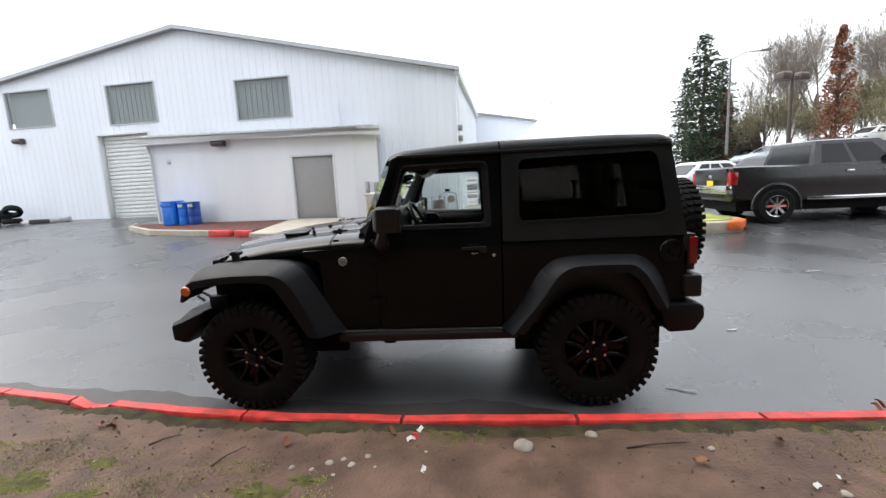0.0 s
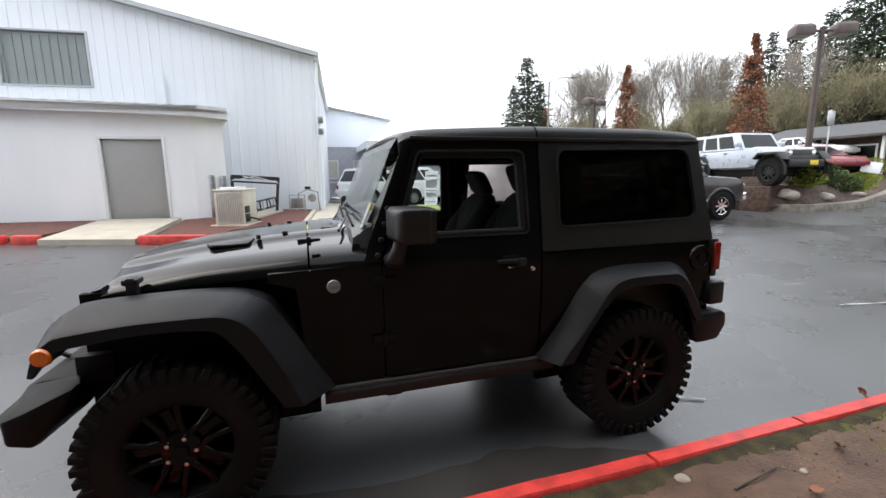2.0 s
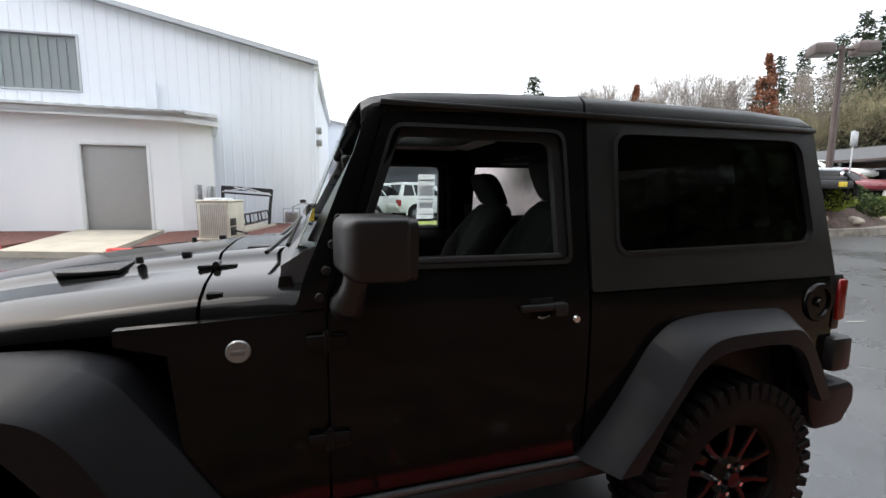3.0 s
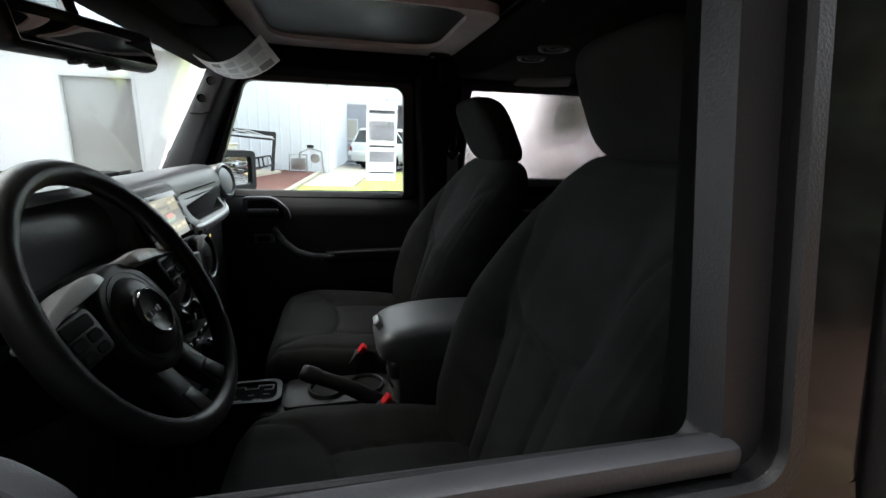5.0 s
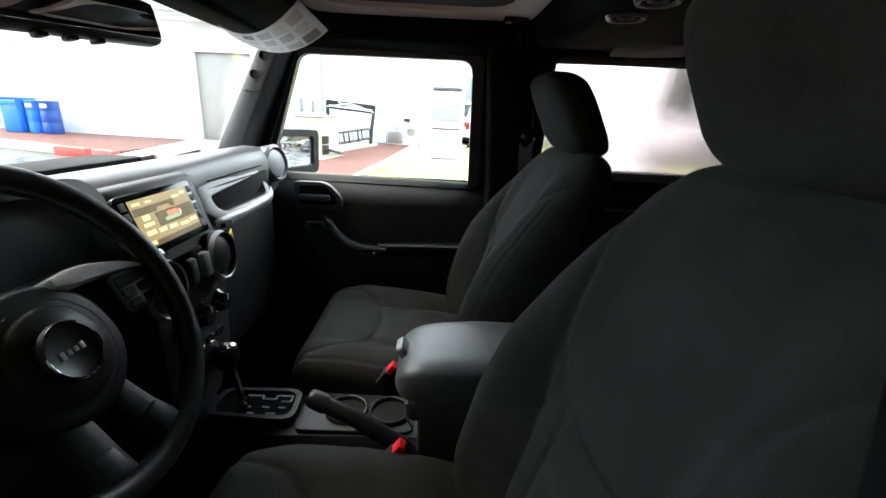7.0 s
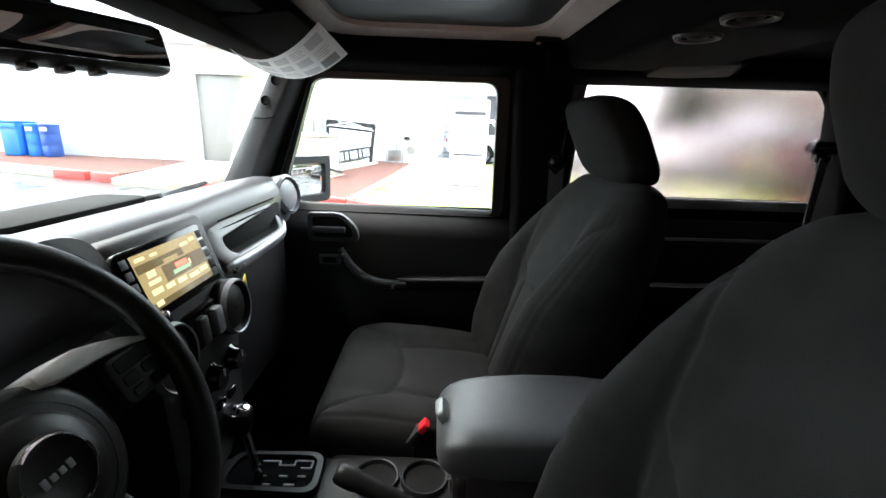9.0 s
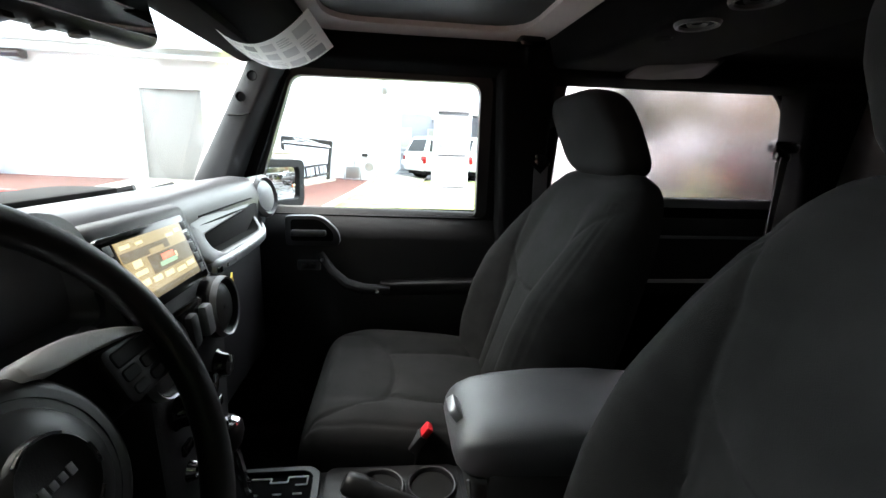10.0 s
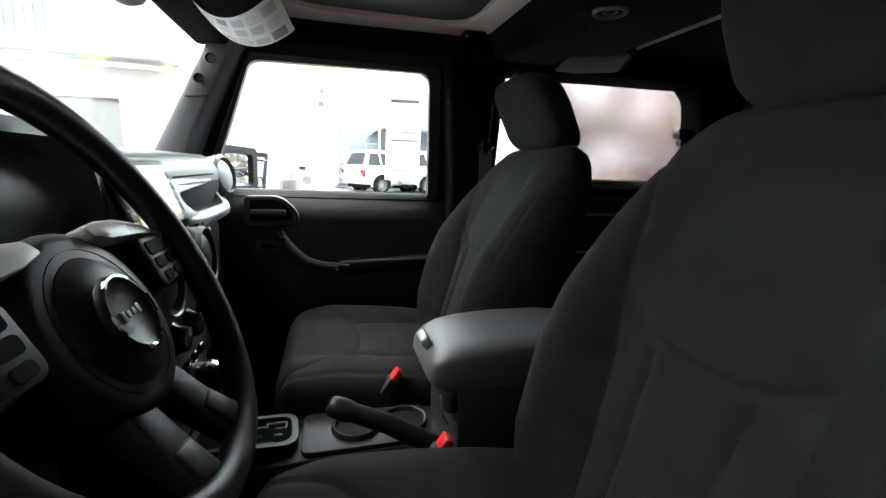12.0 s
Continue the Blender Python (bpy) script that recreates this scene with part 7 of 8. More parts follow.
part("carpet", box(0.62, 1.9, -0.66, 0.66, 0.555, 0.575, 0), "carpet", suv)

# header, mirror, visor with its folded leaflet, tags on glass
part("header", join(box(1.045, 1.21, -0.62, 0.62, 1.715, 1.775, 0.02), box(1.028, 1.12, -0.655, 0.655, 1.682, 1.73, 0.012)), "vinyl", suv, "black windscreen header")
rm = part("rear_view_mirror", moved(soften(box(-0.024, 0.018, -0.155, 0.155, -0.034, 0.036, 0.016, 3), 0), pose(1.07, -0.095, 1.615, 3, -11, -13)), "hub", suv, "rear view mirror")
part("mirror_glass", moved(box(0.0182, 0.0195, -0.142, 0.142, -0.025, 0.027, 0.001), pose(1.07, -0.095, 1.615, 3, -11, -13)), "mirror", rm)
part("mirror_stalk", tube([(1.055, -0.08, 1.63), (1.035, -0.06, 1.67), (1.02, -0.04, 1.72)], 0.012, 8), "gloss_black", rm)
for yb in (-0.05, -0.01, 0.03):
    part("mirror_button", moved(box(-0.005, 0.013, yb, yb + 0.013, -0.041, -0.034, 0.002), pose(1.07, -0.095, 1.615, 3, -11, -13)), "plastic", rm)
vs = part("sun_visor", soften(loft([[(1.10, 0.20, 1.70), (1.10, 0.20, 1.715), (1.25, 0.20, 1.735), (1.25, 0.20, 1.72)], [(1.11, 0.58, 1.685), (1.11, 0.58, 1.70), (1.27, 0.57, 1.72), (1.27, 0.57, 1.705)]]), 0.006), "vinyl", suv, "black sun visor")


def leaflet(u, v):
    a, b, c = Vector((1.14, 0.20, 1.655)), Vector((1.181, 0.417, 1.579)), Vector((1.298, 0.466, 1.696))
    d, e = Vector((1.175, 0.303, 1.618)), Vector((1.27, 0.315, 1.73))
    lo = a * (1 - u) ** 2 + b * 2 * u * (1 - u) + c * u * u
    hi = a * (1 - u) ** 2 + d * 2 * u * (1 - u) + e * u * u
    return lo.lerp(hi, v)


def sheet(u0, u1, v0, v1, lift, n=12):
    top = grid(lambda u, v: leaflet(u, v) + Vector((0.4, -0.5, -0.75)) * lift, [u0 + (u1 - u0) * i / n for i in range(n + 1)], [v0 + (v1 - v0) * i / 3 for i in range(4)])
    return top


lf = part("leaflet", join(sheet(0, 1, 0, 1, 0.0), sheet(0, 1, 0, 1, 0.0012)), "sticker", vs, "curled white warning leaflet on the visor")
rng = random.Random(4)
for i in range(5):
    for j in range(3):
        u0, v0 = 0.1 + i * 0.175, 0.06 + j * 0.31
        if (i + j) % 3 == 2:
            for k in range(4):
                part("print_line", sheet(u0, u0 + 0.1 + 0.05 * rng.random(), v0 + 0.06 * k, v0 + 0.06 * k + 0.028, 0.0022, 3), "sticker_ink", lf)
        else:
            part("print_block", sheet(u0, u0 + 0.11 + 0.04 * rng.random(), v0, v0 + 0.17 + 0.07 * rng.random(), 0.0022, 4), "sticker_dark" if (i * 2 + j) % 4 == 0 else "sticker_ink", lf)
ms = part("window_sticker", panel([(1.555, 1.33), (1.56, 1.62), (1.672, 1.62), (1.67, 1.33)], lambda z: sy(z) - 0.0175, 0.0006, 1, (1.45,)), "sticker", suv, "white printed price sticker inside the side window")
for z0, z1, m in ((1.575, 1.588, "sticker_dark"), (1.455, 1.463, "sticker_dark"), (1.358, 1.364, "sticker_dark"), (1.40, 1.44, "sticker_ink"), (1.48, 1.55, "sticker_ink")):
    part("print_bar", panel([(1.568, z0), (1.568, z1), (1.662, z1), (1.662, z0)], lambda z: sy(z) - 0.0195, 0.0004, 1), m, ms)


# ---- other vehicles ----
def road_wheel(root, x, y, r, w, s, rim="chrome", spokes=6):
    z = r
    t = part("wheel", lathe([(r * 0.62, -w / 2), (r * 0.9, -w / 2), (r, -w * 0.36), (r, w * 0.36), (r * 0.9, w / 2), (r * 0.62, w / 2), (r * 0.62, -w / 2)], (x, y, z), "y", 28), "rubber", root, "black tyre")
    part("rim", lathe([(r * 0.63, w * 0.45), (r * 0.6, w * 0.36), (r * 0.56, w * 0.1), (0.0, w * 0.1)], (x, y, z), "y", 24, s), "rim", t)
    for k in range(spokes):
        b = loft([[(-r * 0.07, s * w * 0.2, r * 0.08), (r * 0.07, s * w * 0.2, r * 0.08), (r * 0.06, s * w * 0.44, r * 0.08), (-r * 0.06, s * w * 0.44, r * 0.08)], [(-r * 0.085, s * w * 0.2, r * 0.6), (r * 0.085, s * w * 0.2, r * 0.6), (r * 0.06, s * w * 0.4, r * 0.6), (-r * 0.06, s * w * 0.4, r * 0.6)]])
        part("spoke", moved(b, Matrix.Translation((x, y, z)) @ Matrix.Rotation(2 * math.pi * k / spokes, 4, "Y")), rim, t)
    part("rim_lip", lathe([(r * 0.57, w * 0.2), (r * 0.585, w * 0.44), (r * 0.635, w * 0.47)], (x, y, z), "y", 28, s), rim, t)
    part("hub_cap", lathe([(0, w * 0.46), (r * 0.12, w * 0.45), (r * 0.16, w * 0.3)], (x, y, z), "y", 12, s), rim, t)


def quad_at(c, u0, u1, v0, v1, out):
    """A thin pane on the face with corners c (bottom a, b, then top d, e), between shares u and v."""
    a, b, d, e = [Vector(p) for p in c]
    n = (b - a).cross(d - a).normalized()

    def at(u, v):
        return a.lerp(b, u).lerp(d.lerp(e, u), v)
    q = [at(u0, v0), at(u1, v0), at(u1, v1), at(u0, v1)]
    return loft([[p + n * out for p in q], [p - n * 0.01 for p in q]])


def vehicle(name, label, category, paint, stations, cabin, axles, r, w, at, heading, sides, rim="chrome", light="red_lens", group="", flares=False, bumper="chrome", spokes=6):
    """stations: (x, half width, sill z, top z) from tail to nose; cabin: tail base, tail roof, nose roof, nose base x, base z, roof z, half widths."""
    root = thing(name, label, category, (0, 0, 0), group)
    rings = []
    for x, hw, zb, zt in stations:
        half = [(hw * 0.86, zb), (hw * 0.97, zb + 0.06), (hw, zb + (zt - zb) * 0.35), (hw * 0.995, zb + (zt - zb) * 0.7), (hw * 0.96, zt - 0.03), (hw * 0.9, zt)]
        rings.append([(x, -y, z) for y, z in half] + [(x, y, z) for y, z in half[::-1]])
    part("body", loft(rings), paint, root, "", 0.5)
    x0, x1, x2, x3, zb, zr, hb, hr = cabin
    lo = [(x0, -hb, zb), (x3, -hb, zb), (x3, hb, zb), (x0, hb, zb)]
    hi = [(x1, -hr, zr), (x2, -hr, zr), (x2, hr, zr), (x1, hr, zr)]
    mid = [tuple(Vector(a).lerp(Vector(b), 0.94)) for a, b in zip(lo, hi)]
    top = [((x1 + x2) / 2 + (p[0] - (x1 + x2) / 2) * 0.9, p[1] * 0.9, zr + 0.03) for p in hi]
    cb = part("cabin", loft([lo, mid, hi, top]), paint, root, "", 0.5)
    for a, b in sides:
        part("side_window", quad_at((lo[0], lo[1], hi[0], hi[1]), a, b, 0.1, 0.86, 0.004), "win_dark", cb)
        part("side_window", quad_at((lo[3], lo[2], hi[3], hi[2]), a, b, 0.1, 0.86, -0.004), "win_dark", cb)
    part("windscreen", quad_at((lo[1], lo[2], hi[1], hi[2]), 0.06, 0.94, 0.08, 0.92, 0.004), "win_dark", cb)
    part("rear_window", quad_at((lo[3], lo[0], hi[3], hi[0]), 0.08, 0.92, 0.12, 0.88, 0.004), "win_dark", cb)
    hw = stations[len(stations) // 2][1]
    for x in axles:
        for s in (-1, 1):
            road_wheel(root, x, s * (hw - w / 2 + 0.03), r, w, s, rim, spokes)
            arc = [radians(-8 + 196 * k / 26) for k in range(27)]
            ca = [(math.cos(a), math.sin(a)) for a in arc]
            part("arch", loft([[(x + c * r * f, s * (hw + d), r + e * r * f) for f, d in ((1.2, -0.02), (1.22, 0.02), (1.32, 0.014), (1.36, -0.01))] for c, e in ca]), "plastic" if flares else paint, root)
            part("arch_well", prism([(x + c * r * 1.22, r + e * r * 1.22) for c, e in ca], s * (hw - 0.1), s * (hw + 0.005), "y"), "under", root)
    xr, xf = stations[0][0], stations[-1][0]
    zl = stations[1][3] - 0.12
    for s in (-1, 1):
        part("tail_lamp", box(xr - 0.02, xr + 0.14, s * (stations[1][1] - 0.2), s * (stations[1][1] + 0.005), zl - 0.3, zl, 0.02), light, root, "red tail lamp")
        part("head_lamp", box(xf - 0.2, xf + 0.01, s * (stations[-2][1] - 0.3), s * (stations[-2][1] - 0.04), stations[-2][3] - 0.28, stations[-2][3] - 0.1, 0.03), "silver", root, "clear headlamp")
        part("mirror", box(x2 + 0.15, x2 + 0.3, s * (hb + 0.02), s * (hb + 0.2), zb + 0.08, zb + 0.26, 0.03), paint, root)
        for xd in (0.35, 0.72):
            xx = x0 + (x3 - x0) * xd
            part("door_handle", box(xx - 0.09, xx + 0.09, s * hw - 0.005, s * hw + 0.025, zb - 0.14, zb - 0.1, 0.01), bumper, root)
    part("rear_bumper", box(xr - 0.1, xr + 0.06, -stations[1][1] * 0.97, stations[1][1] * 0.97, stations[0][2] + 0.1, stations[0][2] + 0.3, 0.03), bumper, root)
    part("front_bumper", box(xf - 0.06, xf + 0.1, -stations[-2][1] * 0.95, stations[-2][1] * 0.95, stations[-1][2] + 0.02, stations[-1][2] + 0.24, 0.03), bumper, root)
    part("underside", box(xr + 0.2, xf - 0.2, -hw * 0.8, hw * 0.8, r * 0.7, stations[0][2] + 0.12, 0), "under", root)
    root.matrix_basis = pose(*at, 0, 0, heading)
    return root


# dark grey pickup with a covered bed
ram = vehicle("pickup_truck", "dark grey metallic crew cab pickup truck with chrome wheels", "truck", "ram",
              [(x, w, zb * 0.95, zt * 0.92) for x, w, zb, zt in ((-0.95, 0.93, 0.62, 1.38), (-0.9, 0.97, 0.55, 1.42), (-0.5, 1.0, 0.5, 1.42), (0.0, 1.0, 0.5, 1.40), (0.75, 1.0, 0.48, 1.38), (2.5, 1.0, 0.48, 1.34), (2.85, 1.0, 0.5, 1.33), (3.75, 0.98, 0.52, 1.27), (4.0, 0.93, 0.52, 1.2), (4.1, 0.86, 0.55, 1.05))],
              (0.72, 0.84, 2.1, 2.75, 1.23, 1.78, 0.93, 0.78), (0.0, 3.2), 0.39, 0.27, (8.45, 7.45, ground_z(8.45, 7.4) - 0.03), -3.0, ((0.09, 0.4), (0.45, 0.82)), "chrome", spokes=8)
part("rocker_trim", box(0.6, 2.7, -1.03, -0.99, 0.5, 0.58, 0.02), "chrome", ram).parent = ram
for ob in ram.children:
    ob.matrix_parent_inverse = Matrix.Identity(4)
tp = part("number_plate", box(-1.062, -1.055, -0.35, -0.05, 0.86, 1.0, 0.004), "yellow", None, "yellow plate bar")
tp.parent = ram
td = part("tailgate_emblem", box(-0.975, -0.965, -0.08, 0.08, 1.03, 1.13, 0.01), "chrome", None)
td.parent = ram
tg2 = part("tailgate", box(-0.972, -0.945, -0.78, 0.78, 0.78, 1.27, 0.02), "ram", None)
tg2.parent = ram

sj = vehicle("off_road_wagon", "pale silver four-door off-road wagon raised on the planted bank", "car", "silver_car",
             [(-0.72, 0.74, 0.62, 1.2), (-0.7, 0.78, 0.6, 1.22), (0.0, 0.79, 0.58, 1.22), (1.0, 0.79, 0.55, 1.22), (2.15, 0.78, 0.55, 1.24), (2.3, 0.74, 0.6, 1.27), (3.15, 0.62, 0.66, 1.2), (3.25, 0.58, 0.7, 1.14)],
             (-0.66, -0.6, 1.55, 1.9, 1.22, 1.77, 0.77, 0.68), (0.0, 2.95), 0.43, 0.29, (15.7, 10.05, 1.17), -97, ((0.04, 0.3), (0.35, 0.58), (0.62, 0.88)), "plastic", flares=True, bumper="plastic", spokes=8)
for x0, x1 in ((-0.5, 0.5), (2.42, 3.48)):
    for s in (-1, 1):
        f = part("fender_flare", prism([(x0, 0.88), (x0 + 0.18, 1.06), (x1 - 0.2, 1.06), (x1, 0.82), (x1 - 0.1, 0.82), (x1 - 0.26, 0.97), (x0 + 0.22, 0.97), (x0 + 0.08, 0.84)], s * 0.6, s * 0.93, "y", 0.02), "plastic", None)
        f.parent = sj
f = part("grille", box(3.22, 3.28, -0.5, 0.5, 0.74, 1.11, 0.02), "plastic", None, "dark slotted grille")
f.parent = sj
for s in (-1, 1):
    f = part("headlamp", lathe([(0.0, 0.02), (0.07, 0.015), (0.09, 0.0), (0.09, -0.04)], (3.285, s * 0.44, 1.0), "x", 16), "chrome", None, "round headlamp")
    f.parent = sj
f = part("winch_bumper", box(3.26, 3.48, -0.66, 0.66, 0.58, 0.82, 0.04), "plastic", None)
f.parent = sj
f = part("number_plate", box(3.482, 3.492, 0.1, 0.4, 0.64, 0.78, 0.004), "yellow", None)
f.parent = sj

suv_st = [(-0.85, 0.8, 0.5, 1.05), (-0.8, 0.88, 0.4, 1.1), (0.0, 0.91, 0.35, 1.1), (1.3, 0.92, 0.33, 1.07), (2.2, 0.91, 0.35, 1.05), (3.1, 0.86, 0.4, 0.98), (3.45, 0.78, 0.42, 0.85), (3.52, 0.68, 0.45, 0.72)]
for x, y, h in ((4.95, 17.3, 20), (3.05, 17.5, 25)):
    vehicle("estate_car", "white sport utility car parked beyond the hall corner", "car", "white_car", suv_st, (-0.78, -0.5, 1.1, 2.0, 1.08, 1.7, 0.86, 0.66), (0.0, 2.65), 0.36, 0.24, (x, y, ground_z(x, y) - 0.02), h, ((0.06, 0.28), (0.31, 0.54), (0.57, 0.84)), "silver", group="white cars beyond the hall", bumper="white_car", spokes=10)
vehicle("estate_car", "black estate car parked behind the pickup", "car", "ram", suv_st, (-0.78, -0.3, 1.1, 2.0, 1.08, 1.48, 0.86, 0.66), (0.0, 2.65), 0.36, 0.24, (11.1, 11.0, ground_z(11.1, 11.0)), 4, ((0.06, 0.28), (0.31, 0.54), (0.57, 0.84)), "silver", bumper="ram", spokes=10)
# outline and height of the planted bank
BANK = [(13.6, 8.6), (14.1, 7.2), (15.6, 6.4), (18.0, 6.6), (22.0, 8.0), (28.0, 10.6), (36.0, 14.5)]


def bank_y(x):
    return lerp(BANK, x)


def bank_rise(u, v):
    a = max(0.0, min(1.0, (u - 26.0) / 3.5))
    return 0.14 + lerp([(17.5, 1.0), (19.5, 0.5), (22, 0.42)], u) * min(1, v / 1.5) + 0.6 * a * a * (3 - 2 * a) * max(0.0, min(1, v / 2.5))


def bank(u, v):
    y = bank_y(u) + 0.12 + v
    h = bank_rise(u, v) + 0.05 * wire_noise((u, y, 2), 1.2)
    if 13.0 < u < 17.5:
        h = 0.14 + (1.17 - 0.14 - ground_z(u, y)) * min(1, v / 0.5)
    return (u, y, ground_z(u, y) + h)


sed = [(-0.95, 0.78, 0.45, 0.9), (-0.9, 0.86, 0.38, 0.96), (0.0, 0.9, 0.33, 0.98), (1.3, 0.9, 0.32, 0.95), (2.1, 0.9, 0.33, 0.93), (3.2, 0.85, 0.36, 0.85), (3.45, 0.75, 0.38, 0.72), (3.5, 0.66, 0.42, 0.62)]
for lbl, m, x, y, h, g in (("white saloon car parked behind the pickup", "white_car", 9.6, 13.2, 12, ""), ("maroon car parked by the planted bank", "maroon_car", 26.0, 14.0, -112, "far parked cars"),
                           ("white car parked by the far building", "white_car", 30.0, 17.4, -92, "far parked cars"), ("silver car in the far row", "silver_car", 22, 26, 190, "far parked cars"),
                           ("dark car in the far row", "ram", 27, 29, 190, "far parked cars"), ("white car in the far row", "white_car", 32, 31, 190, "far parked cars"), ("pale car in the far row", "silver_car", 36, 34, 190, "far parked cars")):
    z = ground_z(x, y) + (bank_rise(x, y - bank_y(x) - 0.12) if x > 20 else 0) - 0.02
    vehicle("saloon_car", lbl, "car", m, sed, (-0.6, 0.1, 1.25, 2.2, 0.95, 1.43, 0.84, 0.6), (0.0, 2.7), 0.33, 0.22, (x, y, z), h, ((0.08, 0.3), (0.33, 0.56), (0.6, 0.86)), "silver", group=g, bumper=m, spokes=8)
vehicle("motor_coach", "dark brown motor coach parked far off under the trees", "bus", "brown_car", [(-1.5, 1.1, 0.5, 1.7), (-1.4, 1.2, 0.45, 1.75), (2, 1.22, 0.45, 1.75), (5.2, 1.2, 0.45, 1.75), (5.4, 1.1, 0.5, 1.6), (5.45, 1.0, 0.5, 1.5)], (-1.4, -1.35, 4.9, 5.3, 1.75, 3.0, 1.2, 1.12), (0.0, 3.9), 0.48, 0.28, (27.1, 47.2, 2.6), -15, ((0.03, 0.3), (0.33, 0.6), (0.63, 0.93)), "silver", bumper="brown_car")

# ---- planted bank with retaining stones ----
structure("planted_bank", grid(bank, [13.6 + 0.4 * i for i in range(58)], [0, 0.2, 0.5, 0.8, 1.2, 1.6, 2.2, 3.0, 4.5, 7, 12, 20]), "mulch_dark", "raised bed of dark mulch behind a low kerb", "planting bed")
structure("grass_slope", grid(lambda u, v: tuple(Vector(bank(u, v)) + Vector((0, 0, 0.02 + 0.03 * wire_noise((u, v, 5), 2.5)))), [27.2 + 0.3 * i for i in range(28)], [1.2, 1.8, 2.2, 2.6, 3.0, 3.5, 4.0, 5, 6, 7, 9, 12, 16]), "lawn", "rough green grass slope behind the planted bank", "grass")
kb2 = thing("bank_kerb", "weathered concrete kerb along the planted bank", "kerb", (20, 8, 0.6), kind="structure")
xs = [13.6 + 1.5 * i for i in range(15)]
for a, b in zip(xs, xs[1:]):
    part("kerb_stone", loft([[(u, bank_y(u) - 0.1, ground_z(u, bank_y(u)) - 0.05), (u, bank_y(u) - 0.09, ground_z(u, bank_y(u)) + 0.22), (u, bank_y(u) + 0.14, ground_z(u, bank_y(u)) + 0.24), (u, bank_y(u) + 0.16, ground_z(u, bank_y(u)))] for u in (a, b - 0.02)]), "kerb_stone", kb2)
rw = thing("retaining_wall", "short dark timber retaining wall below the raised wagon", "wall", (14, 8, 0.5), kind="structure")
for k in range(3):
    a, b = Vector((13.25, 9.0, 0)).lerp(Vector((14.35, 6.95, 0)), k / 3), Vector((13.25, 9.0, 0)).lerp(Vector((14.35, 6.95, 0)), (k + 0.98) / 3)
    part("block", soften(prism([(a.x, a.y), (b.x, b.y), (b.x + 0.35, b.y + 0.2), (a.x + 0.35, a.y + 0.2)], 0.2, 1.17, "z"), 0.03), "mulch_dark", rw)
isl = thing("kerb_island", "small kerbed island with an orange painted nose", "kerb", (6.9, 6.3, 0.3), kind="structure")
part("island", soften(prism(rounded([(6.1, 6.0), (6.25, 5.55), (7.15, 5.6), (7.6, 6.2), (7.4, 9.0), (6.3, 9.0)], [0.2, 0.25, 0.3, 0.3, 0.1, 0.1], 4), 0.2, 0.48, "z"), 0.04), "concrete", isl)
part("island_grass", prism(rounded([(6.25, 6.1), (6.4, 5.75), (7.05, 5.8), (7.4, 6.3), (7.2, 8.9), (6.4, 8.9)], 0.12, 4), 0.44, 0.50, "z"), "grass", isl)
part("painted_nose", soften(prism([(6.85, 5.55), (7.18, 5.58), (7.5, 6.0), (7.3, 6.1), (7.0, 5.75)], 0.3, 0.487, "z"), 0.03), "orange", isl)


# ---- plants ----
def cards(name, quads, m, parent, stuff=False):
    vs, fs = [], []
    for q in quads:
        k = len(vs)
        vs += q
        fs.append(tuple(range(k, k + len(q))))
    me = bpy.data.meshes.new(name)
    me.from_pydata(vs, [], fs)
    me.materials.append(M[m])
    ob = new(name, me)
    if parent:
        ob.parent = parent
        ob.matrix_parent_inverse = parent.matrix_basis.inverted()
    return ob


def card(p, d, ln, wd, rg):
    d = Vector(d).normalized()
    s = d.cross(Vector((rg.gauss(0, 1), rg.gauss(0, 1), rg.gauss(0, 1)))).normalized() * wd
    a, b = Vector(p), Vector(p) + d * ln
    return [tuple(a - s * 0.3), tuple(a.lerp(b, 0.5) - s), tuple(b), tuple(a.lerp(b, 0.5) + s)]


def conifer(h, r, seed, label, dens=1.0):
    rg = random.Random(seed)
    t = thing("conifer", label, "tree", (0, 0, 0), group="conifers")
    part("trunk", tube([(0, 0, -0.3), (0.05, 0, h * 0.5), (0, 0.05, h * 0.98)], [h * 0.018, h * 0.011, 0.02], 7), "bark", t)
    q = []
    n = int(h * 4.5)
    for k in range(n):
        f = (k + rg.random()) / n
        z = h * (0.08 + 0.92 * f)
        rr = r * (1 - f) ** 0.72 * (0.5 + 0.75 * rg.random()) + 0.12
        for b in range(15):
            a = rg.random() * 2 * math.pi
            ln = rr * (0.6 + 0.5 * rg.random())
            d = Vector((math.cos(a), math.sin(a), -0.15 + 0.35 * f))
            m = max(3, int(16 * dens * ln / r) + 2)
            for j in range(m):
                u = (j + 0.6) / m
                p = Vector((0, 0, z)) + d * ln * u + Vector((rg.gauss(0, 0.12), rg.gauss(0, 0.12), -0.12 * u * u * ln + rg.gauss(0, 0.08)))
                q.append(card(p, (d.x + rg.gauss(0, 0.5), d.y + rg.gauss(0, 0.5), -0.25 + rg.gauss(0, 0.3)), 0.2 + 0.2 * rg.random(), 0.04 + 0.035 * rg.random(), rg))
    cards("crown", q, "needle", t)
    return t


